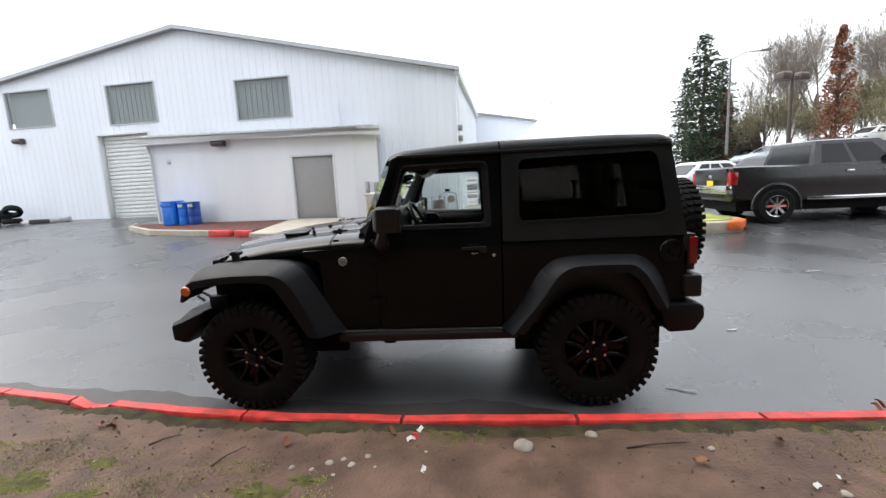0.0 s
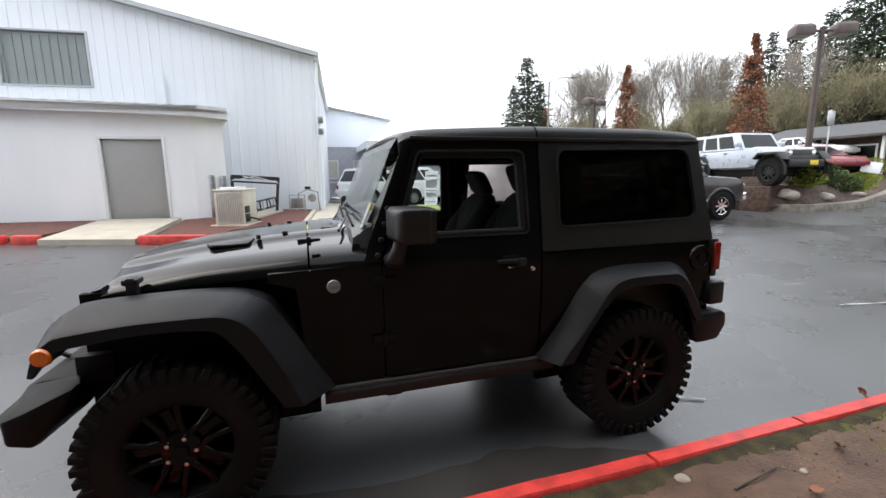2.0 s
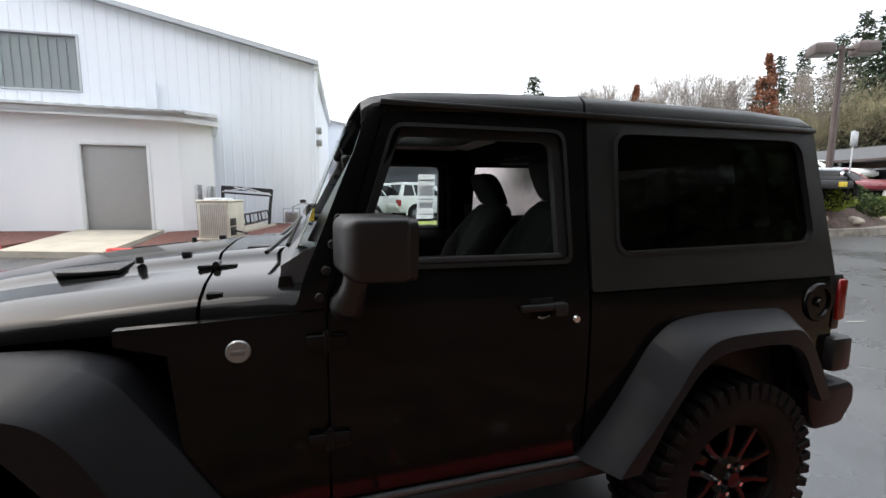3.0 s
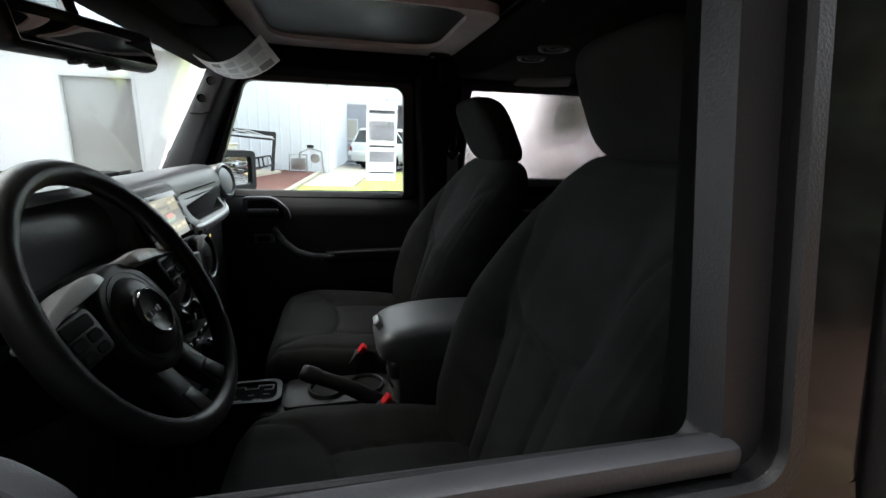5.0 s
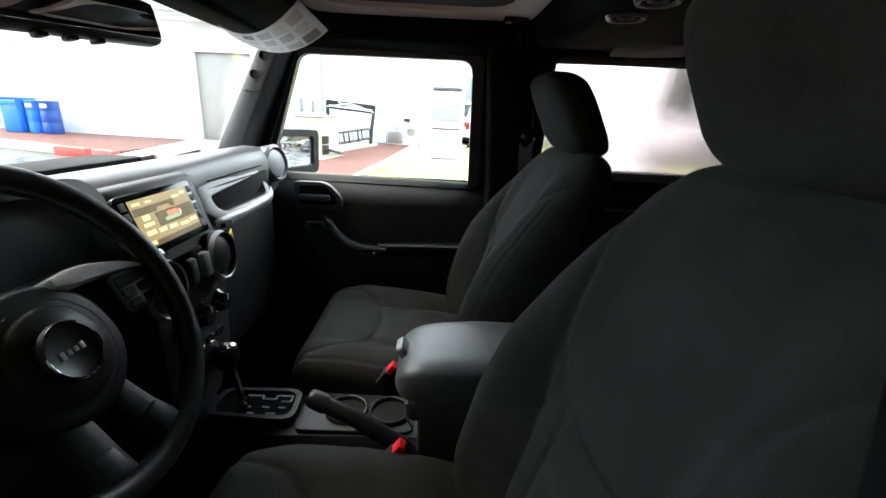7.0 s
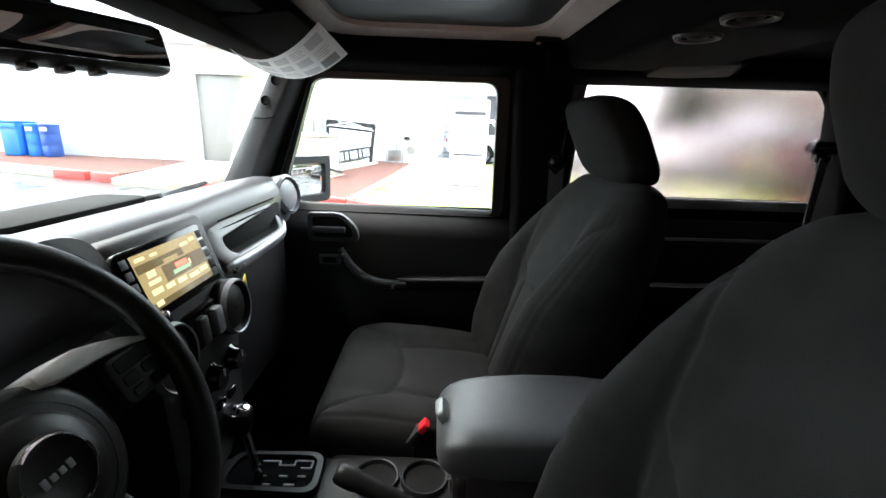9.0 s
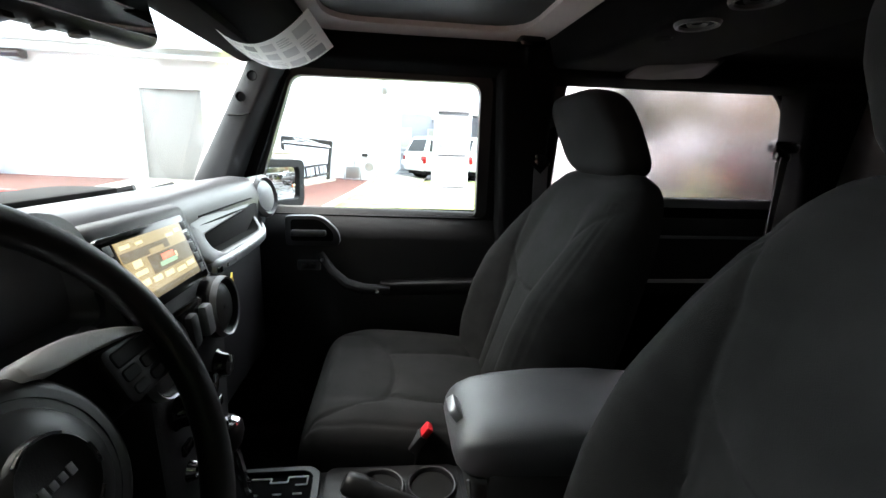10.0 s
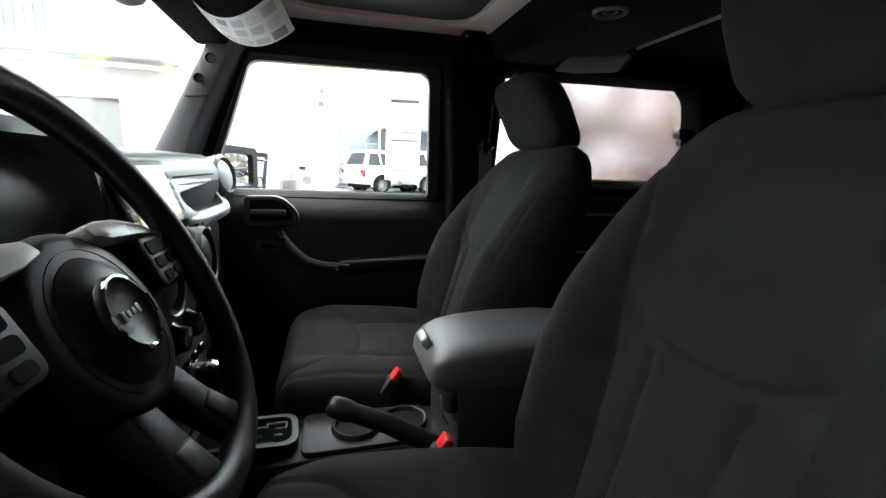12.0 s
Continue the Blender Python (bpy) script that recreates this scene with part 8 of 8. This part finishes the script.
def branchy(h, seed, spread, depth=4):
    """Limbs and twigs of a leafless tree, as bars; the tips come back too."""
    rg = random.Random(seed)
    bm, tips = bmesh.new(), []

    def grow(p, d, ln, r, k):
        nonlocal bm
        q = p + d * ln + Vector((rg.gauss(0, 0.04), rg.gauss(0, 0.04), 0)) * ln
        me = tube([p, q], [r, r * 0.62], 4 if k > 1 else 6, False)
        bm = join(bm, me)
        if k >= depth:
            tips.append((q, d))
            return
        for i in range(3 if k else 4):
            a = rg.random() * 2 * math.pi
            e = (d + Vector((math.cos(a), math.sin(a), 0.25)) * spread * (0.6 + 0.6 * rg.random())).normalized()
            base = p.lerp(q, 0.55 + 0.45 * rg.random())
            grow(base, e, ln * (0.62 + 0.2 * rg.random()), r * 0.5, k + 1)
        grow(q, (d + Vector((rg.gauss(0, 0.12), rg.gauss(0, 0.12), 0.2))).normalized(), ln * 0.72, r * 0.62, k + 1)
    grow(Vector((0, 0, -0.2)), Vector((0, 0, 1)), h * 0.3, h * 0.0105, 0)
    return bm, tips


def bare_tree(h, seed, label, m="twig", leaf=None, per=9, size=0.6, spread=0.62, group="leafless trees"):
    rg = random.Random(seed)
    t = thing("leafless_tree" if not leaf else "scrub_tree", label, "tree", (0, 0, 0), group=group)
    bm, tips = branchy(h, seed, spread)
    part("limb_frame", bm, m, t)
    q = []
    for p, d in tips:
        for j in range(per):
            e = (d + Vector((rg.gauss(0, 0.5), rg.gauss(0, 0.5), rg.gauss(0.1, 0.4)))).normalized()
            q.append(card(p - d * rg.random() * h * 0.05 + Vector((rg.gauss(0, 0.1), rg.gauss(0, 0.1), rg.gauss(-0.03 if leaf else 0, 0.1))) * h * (0.55 if leaf else 0.25), e, size * (0.6 + rg.random()), (0.009 if not leaf else size * 0.05), rg))
    cards("twig_crown" if not leaf else "crown", q, leaf or m, t)
    return t


def russet_tree(h, r, seed, label):
    rg = random.Random(seed)
    t = thing("columnar_tree", label, "tree", (0, 0, 0), group="russet columnar trees")
    part("trunk", tube([(0, 0, -0.2), (0.03, 0, h * 0.5), (0, 0, h)], [0.11, 0.07, 0.015], 7), "bark", t)
    q, limbs = [], bmesh.new()
    for k in range(46):
        f = rg.random() ** 0.8
        z = h * (0.12 + 0.7 * f)
        a = rg.random() * 2 * math.pi
        d = Vector((math.cos(a) * 0.3, math.sin(a) * 0.3, 1)).normalized()
        ln = h * 0.22 * (1 - 0.5 * f)
        p = Vector((0, 0, z))
        limbs = join(limbs, tube([p, p + d * ln], [0.025, 0.008], 4, False))
    part("limb_frame", limbs, "bark", t)
    for k in range(6500):
        f = rg.random()
        w = r * lerp([(0, 0.55), (0.12, 0.95), (0.3, 1.0), (0.6, 0.75), (0.85, 0.4), (1, 0.06)], f)
        a, u = rg.random() * 2 * math.pi, math.sqrt(rg.random())
        wob = 1 + 0.3 * noise.noise(Vector((math.cos(a) * 1.5, math.sin(a) * 1.5, f * 6 + seed)))
        p = (math.cos(a) * u * w * wob, math.sin(a) * u * w * wob, h * (0.1 + 0.92 * f) + rg.gauss(0, 0.1))
        if noise.noise(Vector(p) * 1.7 + Vector((seed, 0, 0))) < -0.12:
            continue
        q.append(card(p, (rg.gauss(0, 1), rg.gauss(0, 1), rg.gauss(-0.3, 0.8)), 0.11 + 0.1 * rg.random(), 0.05, rg))
    cards("leaf_crown", q, "russet", t)
    return t


def spot(az, d, z=None):
    x, y = 1.1 + d * math.sin(radians(az)), -3.4 + d * math.cos(radians(az))
    zz = ground_z(x, y) if z is None else z
    return x, y, zz


def plant(src, az, d, k, turn=0, kz=None, used={}):
    m = Matrix.Translation(spot(az, d)) @ Matrix.Rotation(radians(turn), 4, "Z") @ Matrix.Diagonal((k, k, kz or k, 1))
    if src not in used:
        used[src] = 1
        src.matrix_basis = m
        return src
    c = copy_thing(src, Matrix.Identity(4))
    c.matrix_basis = m
    return c


con_a = conifer(12, 2.9, 1, "tall dark green conifer")
con_b = conifer(14, 3.6, 2, "tall dark green conifer")
bare_a = bare_tree(12, 5, "tall leafless grey tree in winter")
bare_b = bare_tree(11, 8, "leafless grey-brown tree in winter", spread=0.42)
scrub_a = bare_tree(8.5, 12, "olive brown winter scrub tree", "bark", "olive", 22, 0.32, 0.5, "winter scrub trees")
scrub_b = bare_tree(8, 15, "olive brown winter scrub tree", "bark", "olive", 22, 0.32, 0.42, "winter scrub trees")
rus = russet_tree(8.2, 0.95, 3, "narrow tree with dry russet leaves")
for t, az, d, k, kz in ((con_a, 27.3, 46, 1.15, 1.0), (con_b, 25.7, 50, 0.75, 0.72), (con_a, 29.0, 49, 0.8, 0.85), (con_a, 60.0, 50, 1.3, 1.2), (con_b, 63.0, 50, 1.3, 1.45), (con_b, 66.5, 50, 1.35, 1.5), (con_a, 69.5, 50, 1.4, 1.4), (con_a, 46.5, 66, 0.95, 0.9), (con_b, 48.8, 66, 1.0, 0.95), (con_a, 51.0, 64, 1.05, 1.05), (con_b, 52.8, 66, 1.1, 1.1), (con_b, 58.5, 56, 1.2, 1.15),
                        (con_b, 57.0, 60, 1.15, 1.1), (con_a, 54.5, 62, 1.1, 1.25), (con_a, 73, 44, 1.3, 1.3), (con_b, 78, 46, 1.2, 1.2), (con_a, 84, 48, 1.3, 1.2), (con_b, 90, 42, 1.1, 1.1)):
    plant(t, az, d, k, az * 37, kz)
for t, az, d, k in ((bare_a, 33.0, 58, 1.05), (bare_b, 35.2, 60, 1.15), (bare_a, 36.8, 56, 1.1), (bare_b, 40.5, 55, 1.05), (bare_a, 43.0, 58, 1.1), (bare_b, 45.5, 56, 1.1), (bare_a, 31.2, 60, 0.8), (bare_b, 47.5, 60, 1.15), (bare_a, 49.5, 60, 1.05), (bare_b, 56, 52, 1.0), (bare_a, 41.8, 64, 1.0)):
    plant(t, az, d, k * 1.22, az * 53)
for i in range(30):
    az = 30.5 + i * 1.5
    d = 47 + (i * 7) % 11
    plant((scrub_a, scrub_b)[i % 2], az, d, 0.68 + 0.1 * (i % 4) + (0.25 if az > 48 else 0), i * 71)
for az, d, k in ((29.6, 47, 0.86), (38.7, 36, 1.02), (50.6, 31, 1.0), (36.8, 60, 0.8)):
    plant(rus, az, d, k, az * 11)
# unseen woods added beyond the verge, tall and dense to cut near-side light
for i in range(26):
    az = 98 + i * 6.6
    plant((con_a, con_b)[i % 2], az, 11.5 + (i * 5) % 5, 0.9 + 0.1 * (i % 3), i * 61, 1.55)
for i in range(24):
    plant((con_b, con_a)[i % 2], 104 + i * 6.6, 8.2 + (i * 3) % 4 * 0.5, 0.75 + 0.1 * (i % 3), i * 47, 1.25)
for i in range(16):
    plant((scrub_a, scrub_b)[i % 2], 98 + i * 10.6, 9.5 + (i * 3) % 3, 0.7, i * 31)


def shrub(x, y, z, r, h, m, seed, label):
    rg = random.Random(seed)
    t = thing("shrub", label, "shrub", (x, y, z), group="bank shrubs")
    q = []
    for k in range(1500):
        a, u, f = rg.random() * 2 * math.pi, math.sqrt(rg.random()), rg.random()
        w = r * math.sin(math.pi * (0.12 + 0.8 * f)) * (1 + 0.3 * noise.noise(Vector((math.cos(a), math.sin(a), f * 3 + seed))))
        p = (x + math.cos(a) * u * w, y + math.sin(a) * u * w, z + h * f)
        q.append(card(p, (math.cos(a), math.sin(a), rg.gauss(0.6, 0.5)), 0.06 + 0.06 * rg.random(), 0.022, rg))
    cards("foliage", q, m, t)
    part("stems", tube([(x, y, z - 0.05), (x + 0.03, y, z + h * 0.7)], [0.03, 0.01], 5), "bark", t)


for i, (u, v, r, h, m, l) in enumerate(((15.9, 0.5, 0.55, 0.75, "moss", "yellow-green shrub on the bank"), (17.4, 0.8, 0.7, 0.8, "shrub", "dark green rounded shrub on the bank"), (18.7, 0.7, 0.65, 0.6, "shrub", "dark green rounded shrub on the bank"), (20.2, 0.6, 0.6, 0.5, "moss", "yellow-green shrub on the bank"), (22.2, 2.0, 0.7, 0.5, "shrub", "dark green rounded shrub on the bank"), (23.4, 0.9, 0.7, 0.5, "moss", "yellow-green shrub on the bank"), (28, 1.2, 1.0, 0.8, "moss", "yellow-green shrub on the bank"))):
    p = bank(u, v)
    shrub(p[0], p[1], p[2] - 0.08, r, h, m, 30 + i, l)


def rock(x, y, z, r, seed, label, group, flat=0.6):
    bm = bmesh.new()
    bmesh.ops.create_icosphere(bm, subdivisions=3, radius=r)
    for v in bm.verts:
        v.co *= 1 + 0.28 * noise.noise(v.co / r * 0.9 + Vector((seed, seed * 2, 0))) + 0.06 * noise.noise(v.co / r * 3 + Vector((seed, 0, 0)))
        v.co.z *= flat
        v.co += Vector((x, y, z + r * flat * 0.55))
    ob = part("rock", bm, "stone", None, label, 1.5)
    return tagged(ob, "", "rock", group)


for i, (u, v, r) in enumerate(((15.2, 0.25, 0.3), (16.6, 0.2, 0.22), (19.6, 0.3, 0.2))):
    p = bank(u, v)
    rock(p[0], p[1], p[2] - 0.05, r, i + 3, "pale boulder half buried in the bank", "bank boulders")
pst = thing("sign_post", "white sign board leaning on a post in the bank", "sign", (24, 9.9, 1.3))
BX, BY = 25.3, 10.4
part("board", moved(box(-0.34, 0.34, -0.02, 0.02, 0.0, 0.5, 0.01), pose(BX, BY, ground_z(BX, BY) + 0.78, -12, 12, -55)), "trim_white", pst)
part("post", tube([(BX + 0.06, BY + 0.1, ground_z(BX, BY) + 0.2), (BX + 0.06, BY + 0.1, ground_z(BX, BY) + 1.2)], 0.04, 6), "bronze", pst)
sp2 = thing("metal_post", "thin grey metal sign post on the bank", "post", (20.3, 9.2, 1.2))
part("post", tube([(20.3, 9.2, 1.0), (20.3, 9.2, 4.0)], 0.03, 6), "steel", sp2)
part("plate", box(20.1, 20.5, 9.16, 9.19, 3.4, 3.95, 0.01), "steel", sp2)


def lamp_post(x, y, z, h, turn):
    t = thing("street_lamp", "tall bronze lot lamp with two box heads", "lamp post", (0, 0, 0), group="lot lamps")
    part("pole", tube([(0, 0, 0), (0, 0, h)], [0.13, 0.1], 8), "bronze", t)
    part("base", lathe([(0.28, 0), (0.28, 0.55), (0.0, 0.55)], (0, 0, 0), "z", 14), "concrete", t)
    for s in (-1, 1):
        a = part("arm", tube([(0, 0, h - 0.15), (s * 0.5, 0, h - 0.15)], 0.05, 6), "bronze", t)
        part("head", soften(loft([[(s * 0.4, -0.3, h - 0.35), (s * 1.15, -0.3, h - 0.35), (s * 1.15, 0.3, h - 0.35), (s * 0.4, 0.3, h - 0.35)], [(s * 0.4, -0.3, h), (s * 1.15, -0.3, h), (s * 1.15, 0.3, h), (s * 0.4, 0.3, h)], [(s * 0.5, -0.2, h + 0.12), (s * 1.05, -0.2, h + 0.12), (s * 1.05, 0.2, h + 0.12), (s * 0.5, 0.2, h + 0.12)]]), 0.02), "bronze", a)
        part("lens", box(min(s * 0.46, s * 1.09), max(s * 0.46, s * 1.09), -0.25, 0.25, h - 0.375, h - 0.352, 0.005), "silver", a)
    t.matrix_basis = pose(x, y, z, 0, 0, turn)
    return t


lp = lamp_post(21.2, 10.45, ground_z(21.2, 10.4) + 0.9, 5.9, -25)
copy_thing(lp, pose(22.5, 27.0, ground_z(22.5, 27.0) + 0.5, 0, 0, 20))
cb = thing("street_lamp", "slim grey cobra-head street lamp far off", "lamp post", (0, 0, 0))
part("pole", tube([(0, 0, 0), (0, 0, 7.0)], [0.1, 0.07], 8), "pole_grey", cb)
part("arm", tube([(0, 0, 6.9), (-0.9, 0, 7.25), (-1.9, 0, 7.2)], 0.04, 6), "pole_grey", cb)
part("head", box(-2.4, -1.8, -0.12, 0.12, 7.12, 7.28, 0.04), "pole_grey", cb)
cb.matrix_basis = pose(21.0, 31.3, ground_z(21, 31) + 1.6, 0, 0, 151)

# ---- long low building beyond the bank ----
lb = thing("low_building", "long low tan building with a dark shingle roof", "building", (38, 20, 1.5), kind="structure")
LBM = pose(31.0, 19.5, 1.55, 0, 0, -90)
part("wall", moved(box(0, 26, 0, 6, -1.5, 2.1, 0), LBM), "mulch_dark", lb, "brown timber wall")
part("roof", moved(prism([(-1.0, 2.1), (3.0, 3.1), (7.0, 2.1), (7.0, 1.95), (-1.0, 1.95)], -0.8, 26.8, "x"), LBM), "roof_grey", lb, "dark grey shingle roof")
for k in range(9):
    part("post", moved(box(1 + k * 2.9, 1.15 + k * 2.9, -0.75, -0.6, -1.5, 2.0, 0), LBM), "trim_white", lb)
    w = part("window", moved(box(1.6 + k * 2.9, 3.4 + k * 2.9, -0.05, 0.02, 0.2, 1.6, 0.01), LBM), "trim_white", lb)
    part("pane", moved(box(1.7 + k * 2.9, 3.3 + k * 2.9, -0.07, -0.045, 0.3, 1.5, 0), LBM), "win_dark", w)
part("fascia", moved(box(-0.9, 26.9, -1.05, -0.98, 1.98, 2.09, 0), LBM), "bronze", lb)


# ---- litter, stones, tufts on the verge; road marks ----
rock(1.85, -1.52, soil_z(1.85, -1.52) - 0.012, 0.055, 4, "pale stone lying on the soil verge", "verge stones")
rock(2.245, -1.41, soil_z(2.245, -1.41) - 0.008, 0.033, 9, "small pale stone lying on the soil verge", "verge stones")
rng = random.Random(7)
for i in range(26):
    x, y = rng.uniform(-1.5, 5.0), -1.5 - rng.random() * 1.3
    rock(x, y, soil_z(x, y) - 0.004, 0.008 + 0.014 * rng.random(), i + 20, "small pebble on the soil verge", "verge pebbles")
for i, (dx, dy, r) in enumerate(((0.0, 0.0, 0.022), (0.07, 0.03, 0.016), (0.13, -0.02, 0.02), (-0.08, -0.05, 0.014), (0.2, 0.05, 0.018), (0.05, -0.09, 0.012), (0.26, -0.04, 0.011))):
    x, y = 0.8 + dx, -1.66 + dy
    rock(x, y, soil_z(x, y) - 0.005, r, i + 60, "pale pebble bedded in the soil verge", "verge pebbles", 0.45)


def moss_edge(u, v):
    y = kerb_y(u) - 0.052 - v * (0.12 + 0.07 * noise.noise(Vector((u * 2.3, 0, 4))) + 0.03 * noise.noise(Vector((u * 11, 0, 9))))
    return (u, y, soil_z(u, y) + 0.006 * (1 - v) + 0.004 * noise.noise(Vector((u * 9, y * 9, 1))) - 0.002 * v)


structure("verge_edge", grid(moss_edge, [-4 + 0.05 * i for i in range(241)], [0, 0.25, 0.5, 0.75, 0.95, 1.0]), "verge_moss", "dark mossy soil along the back of the kerb", "soil")
for i, (x, y, a, m) in enumerate(((1.26, -1.37, 60, "paper"), (1.24, -1.43, 110, "belt_red"), (1.22, -1.47, 30, "paper"), (3.15, -1.83, 35, "paper"), (3.3, -1.78, 95, "paper"), (1.32, -1.75, 80, "paper"))):
    z = soil_z(x, y) + 0.012
    bm = grid(lambda u, v: (u * 0.028, v * 0.011, 0.008 * math.sin(u * 3 + i) + 0.004 * v), [-1, -0.5, 0, 0.5, 1], [-1, 0, 1])
    tagged(part("litter", moved(bm, pose(x, y, z, 8, 5, a)), m, None, "scrap of torn paper litter on the soil"), "", "litter", "verge litter")
for i, (x, y, a, ln) in enumerate(((2.55, -1.55, 5, 0.32), (0.2, -1.62, 60, 0.18), (3.4, -2.0, 140, 0.2), (-0.3, -1.45, 35, 0.15))):
    z = soil_z(x, y) + 0.008
    d = Vector((math.cos(radians(a)), math.sin(radians(a)), 0))
    tagged(part("twig", tube([Vector((x, y, z)) - d * ln / 2, Vector((x, y, z + 0.012)), Vector((x, y, z)) + d * ln / 2 + Vector((0.01, 0.02, 0))], [0.006, 0.005, 0.003], 6), "bark", None, "dry brown twig lying on the soil"), "", "twig", "verge twigs")
leaf_at = [(-0.78, -1.28), (-0.74, -1.33), (3.95, -1.2), (4.0, -1.16), (-0.83, -1.31), (1.1, -1.42), (2.7, -1.7), (0.5, -1.5), (3.2, -1.5)]
for i, (x, y) in enumerate(leaf_at):
    z = soil_z(x, y) + 0.02 if y < kerb_y(x) - 0.1 else 0.135
    bm = grid(lambda u, v: (u * 0.035, v * 0.03 * (1 - abs(u)), 0.014 * math.sin(u * 2.5) + 0.01 * v * v), [-1, -0.6, -0.2, 0.2, 0.6, 1], [-1, 0, 1])
    tagged(part("dead_leaf", moved(bm, pose(x, y, z, rng.uniform(-25, 25), rng.uniform(-25, 25), rng.uniform(0, 360))), "russet", None, "curled brown dead leaf by the kerb"), "", "leaf", "dead leaves")
blades = []
turf = []
rng = random.Random(11)


def turf_patch(cx, cy, rad):
    """A low mossy cushion with a ragged edge, hugging the soil."""
    n, rows = 40, (0.0, 0.35, 0.6, 0.8, 0.95, 1.08)
    at = []
    for f in rows:
        ring = []
        for k in range(n):
            a = 2 * math.pi * k / n
            e = rad * f * (0.75 + 0.45 * noise.noise(Vector((cx + math.cos(a) * 1.7, cy + math.sin(a) * 1.7, 2))) + 0.2 * noise.noise(Vector((cx + math.cos(a) * 7, cy + math.sin(a) * 7, 5))))
            x, y = cx + math.cos(a) * e * 1.5, cy + math.sin(a) * e
            y = min(y, kerb_y(x) - 0.06)
            ring.append((x, y, soil_z(x, y) + 0.014 * (1 - f) + 0.007 * noise.noise(Vector((x, y, 0)) * 30) - 0.003))
        at.append(ring)
    for p, q in zip(at, at[1:]):
        for k in range(n):
            turf.append([p[k], p[(k + 1) % n], q[(k + 1) % n], q[k]])


def tuft(cx, cy, rad, n, hh):
    for k in range(int(n * 2.6)):
        a, u = rng.random() * 6.283, rad * math.sqrt(rng.random())
        x, y = cx + math.cos(a) * u * 1.6, cy + math.sin(a) * u
        if y > kerb_y(x) - 0.11 or noise.noise(Vector((x, y, 0)) * 4) < -0.1:
            continue
        z = soil_z(x, y) - 0.004
        blades.append(card((x, y, z), (rng.gauss(0, 0.8), rng.gauss(0, 0.8), 1), hh * (0.2 + 0.55 * rng.random()), 0.0016, rng))


for cx, cy, rad, n, hh in ((1.48, -1.42, 0.12, 420, 0.035), (0.35, -1.95, 0.35, 1500, 0.04), (-0.9, -2.0, 0.6, 2200, 0.045), (-1.3, -1.6, 0.35, 900, 0.035), (3.9, -1.55, 0.3, 900, 0.035), (4.6, -1.45, 0.35, 1000, 0.04), (3.9, -2.1, 0.4, 1400, 0.045), (4.8, -2.3, 0.7, 2400, 0.05), (6.0, -1.9, 0.8, 2200, 0.05), (3.1, -1.4, 0.25, 350, 0.025), (5.6, -1.4, 0.5, 900, 0.035)):
    tuft(cx, cy, rad, n, hh)
for cx, cy, rad in ((1.48, -1.41, 0.075), (0.52, -1.9, 0.13), (0.72, -1.8, 0.09), (-0.5, -1.66, 0.1), (-0.8, -1.85, 0.17), (-0.35, -1.95, 0.12), (-1.4, -1.6, 0.16), (3.95, -1.4, 0.1), (3.5, -1.36, 0.07), (4.5, -1.38, 0.14), (3.9, -2.0, 0.2), (4.7, -2.2, 0.3), (4.3, -1.75, 0.12), (2.35, -2.0, 0.08)):
    turf_patch(cx, cy, rad)
tagged(cards("moss", turf, "turf", None), "low patches of yellow-green moss on the soil", "moss", kind="stuff")
tagged(cards("grass", blades, "grass", None), "thin patches of short green grass on the soil", "grass", kind="stuff")
quads = []
for i in range(1300):
    x = rng.uniform(-2.2, 5.5)
    y = kerb_y(x) - 0.12 - abs(rng.gauss(0, 0.7))
    s = 0.003 + 0.006 * rng.random() ** 2
    p = Vector((x, y, soil_z(x, y)))
    pts = [p + Vector((rng.gauss(0, s), rng.gauss(0, s), 0)) for _ in range(3)] + [p + Vector((0, 0, s * 1.4))]
    quads += [[tuple(pts[0]), tuple(pts[1]), tuple(pts[3])], [tuple(pts[1]), tuple(pts[2]), tuple(pts[3])], [tuple(pts[2]), tuple(pts[0]), tuple(pts[3])]]
tagged(cards("soil_crumbs", quads, "dirt", None), "loose crumbs of damp brown soil", "soil", kind="stuff")
for i, (x, y, a, ln) in enumerate(((3.08, -0.68, -28, 0.2), (7.0, 0.35, -12, 0.9), (7.05, 1.3, -8, 0.3), (4.1, 0.5, 10, 0.1), (6.4, 2.6, 5, 0.25))):
    structure("road_mark", moved(grid(lambda u, v: (u, v * 0.012, 0.011), [-ln / 2, 0, ln / 2], [-1, 1]), pose(x, y, ground_z(x, y), 0, 0, a)), "line", "short scratched white mark on the wet asphalt", "road mark")
junk = thing("scrap_heap", "dark scrap and tyres heaped by the hall wall", "scrap", (-19.5, 13.8, 0.7))
for i in range(7):
    x, y = -20.8 + i * 0.35, 13.8 + 0.2 * (i % 3)
    part("scrap_piece", moved(lathe([(0.18, -0.1), (0.32, -0.11), (0.36, 0), (0.32, 0.11), (0.18, 0.1), (0.18, -0.1)], (0, 0, 0), "z", 16), pose(x, y, ground_z(x, y) + 0.15 + 0.2 * (i % 3), 20 * (i % 3), 15 * (i % 2), i * 40)), "rubber", junk)
for i, (x, w, m) in enumerate(((-18.0, 0.5, "paper"), (-17.2, 0.7, "ink_dark"), (-16.6, 0.35, "steel"))):
    sc = thing("debris", "flat debris lying along the hall wall", "debris", (x, 13.9, 0.7), group="wall debris")
    part("sheet", moved(box(-w, w, -0.15, 0.15, 0, 0.1 + 0.06 * i, 0.03), pose(x, 14.0, ground_z(x, 14.0), 0, 0, 10 * i)), m, sc)
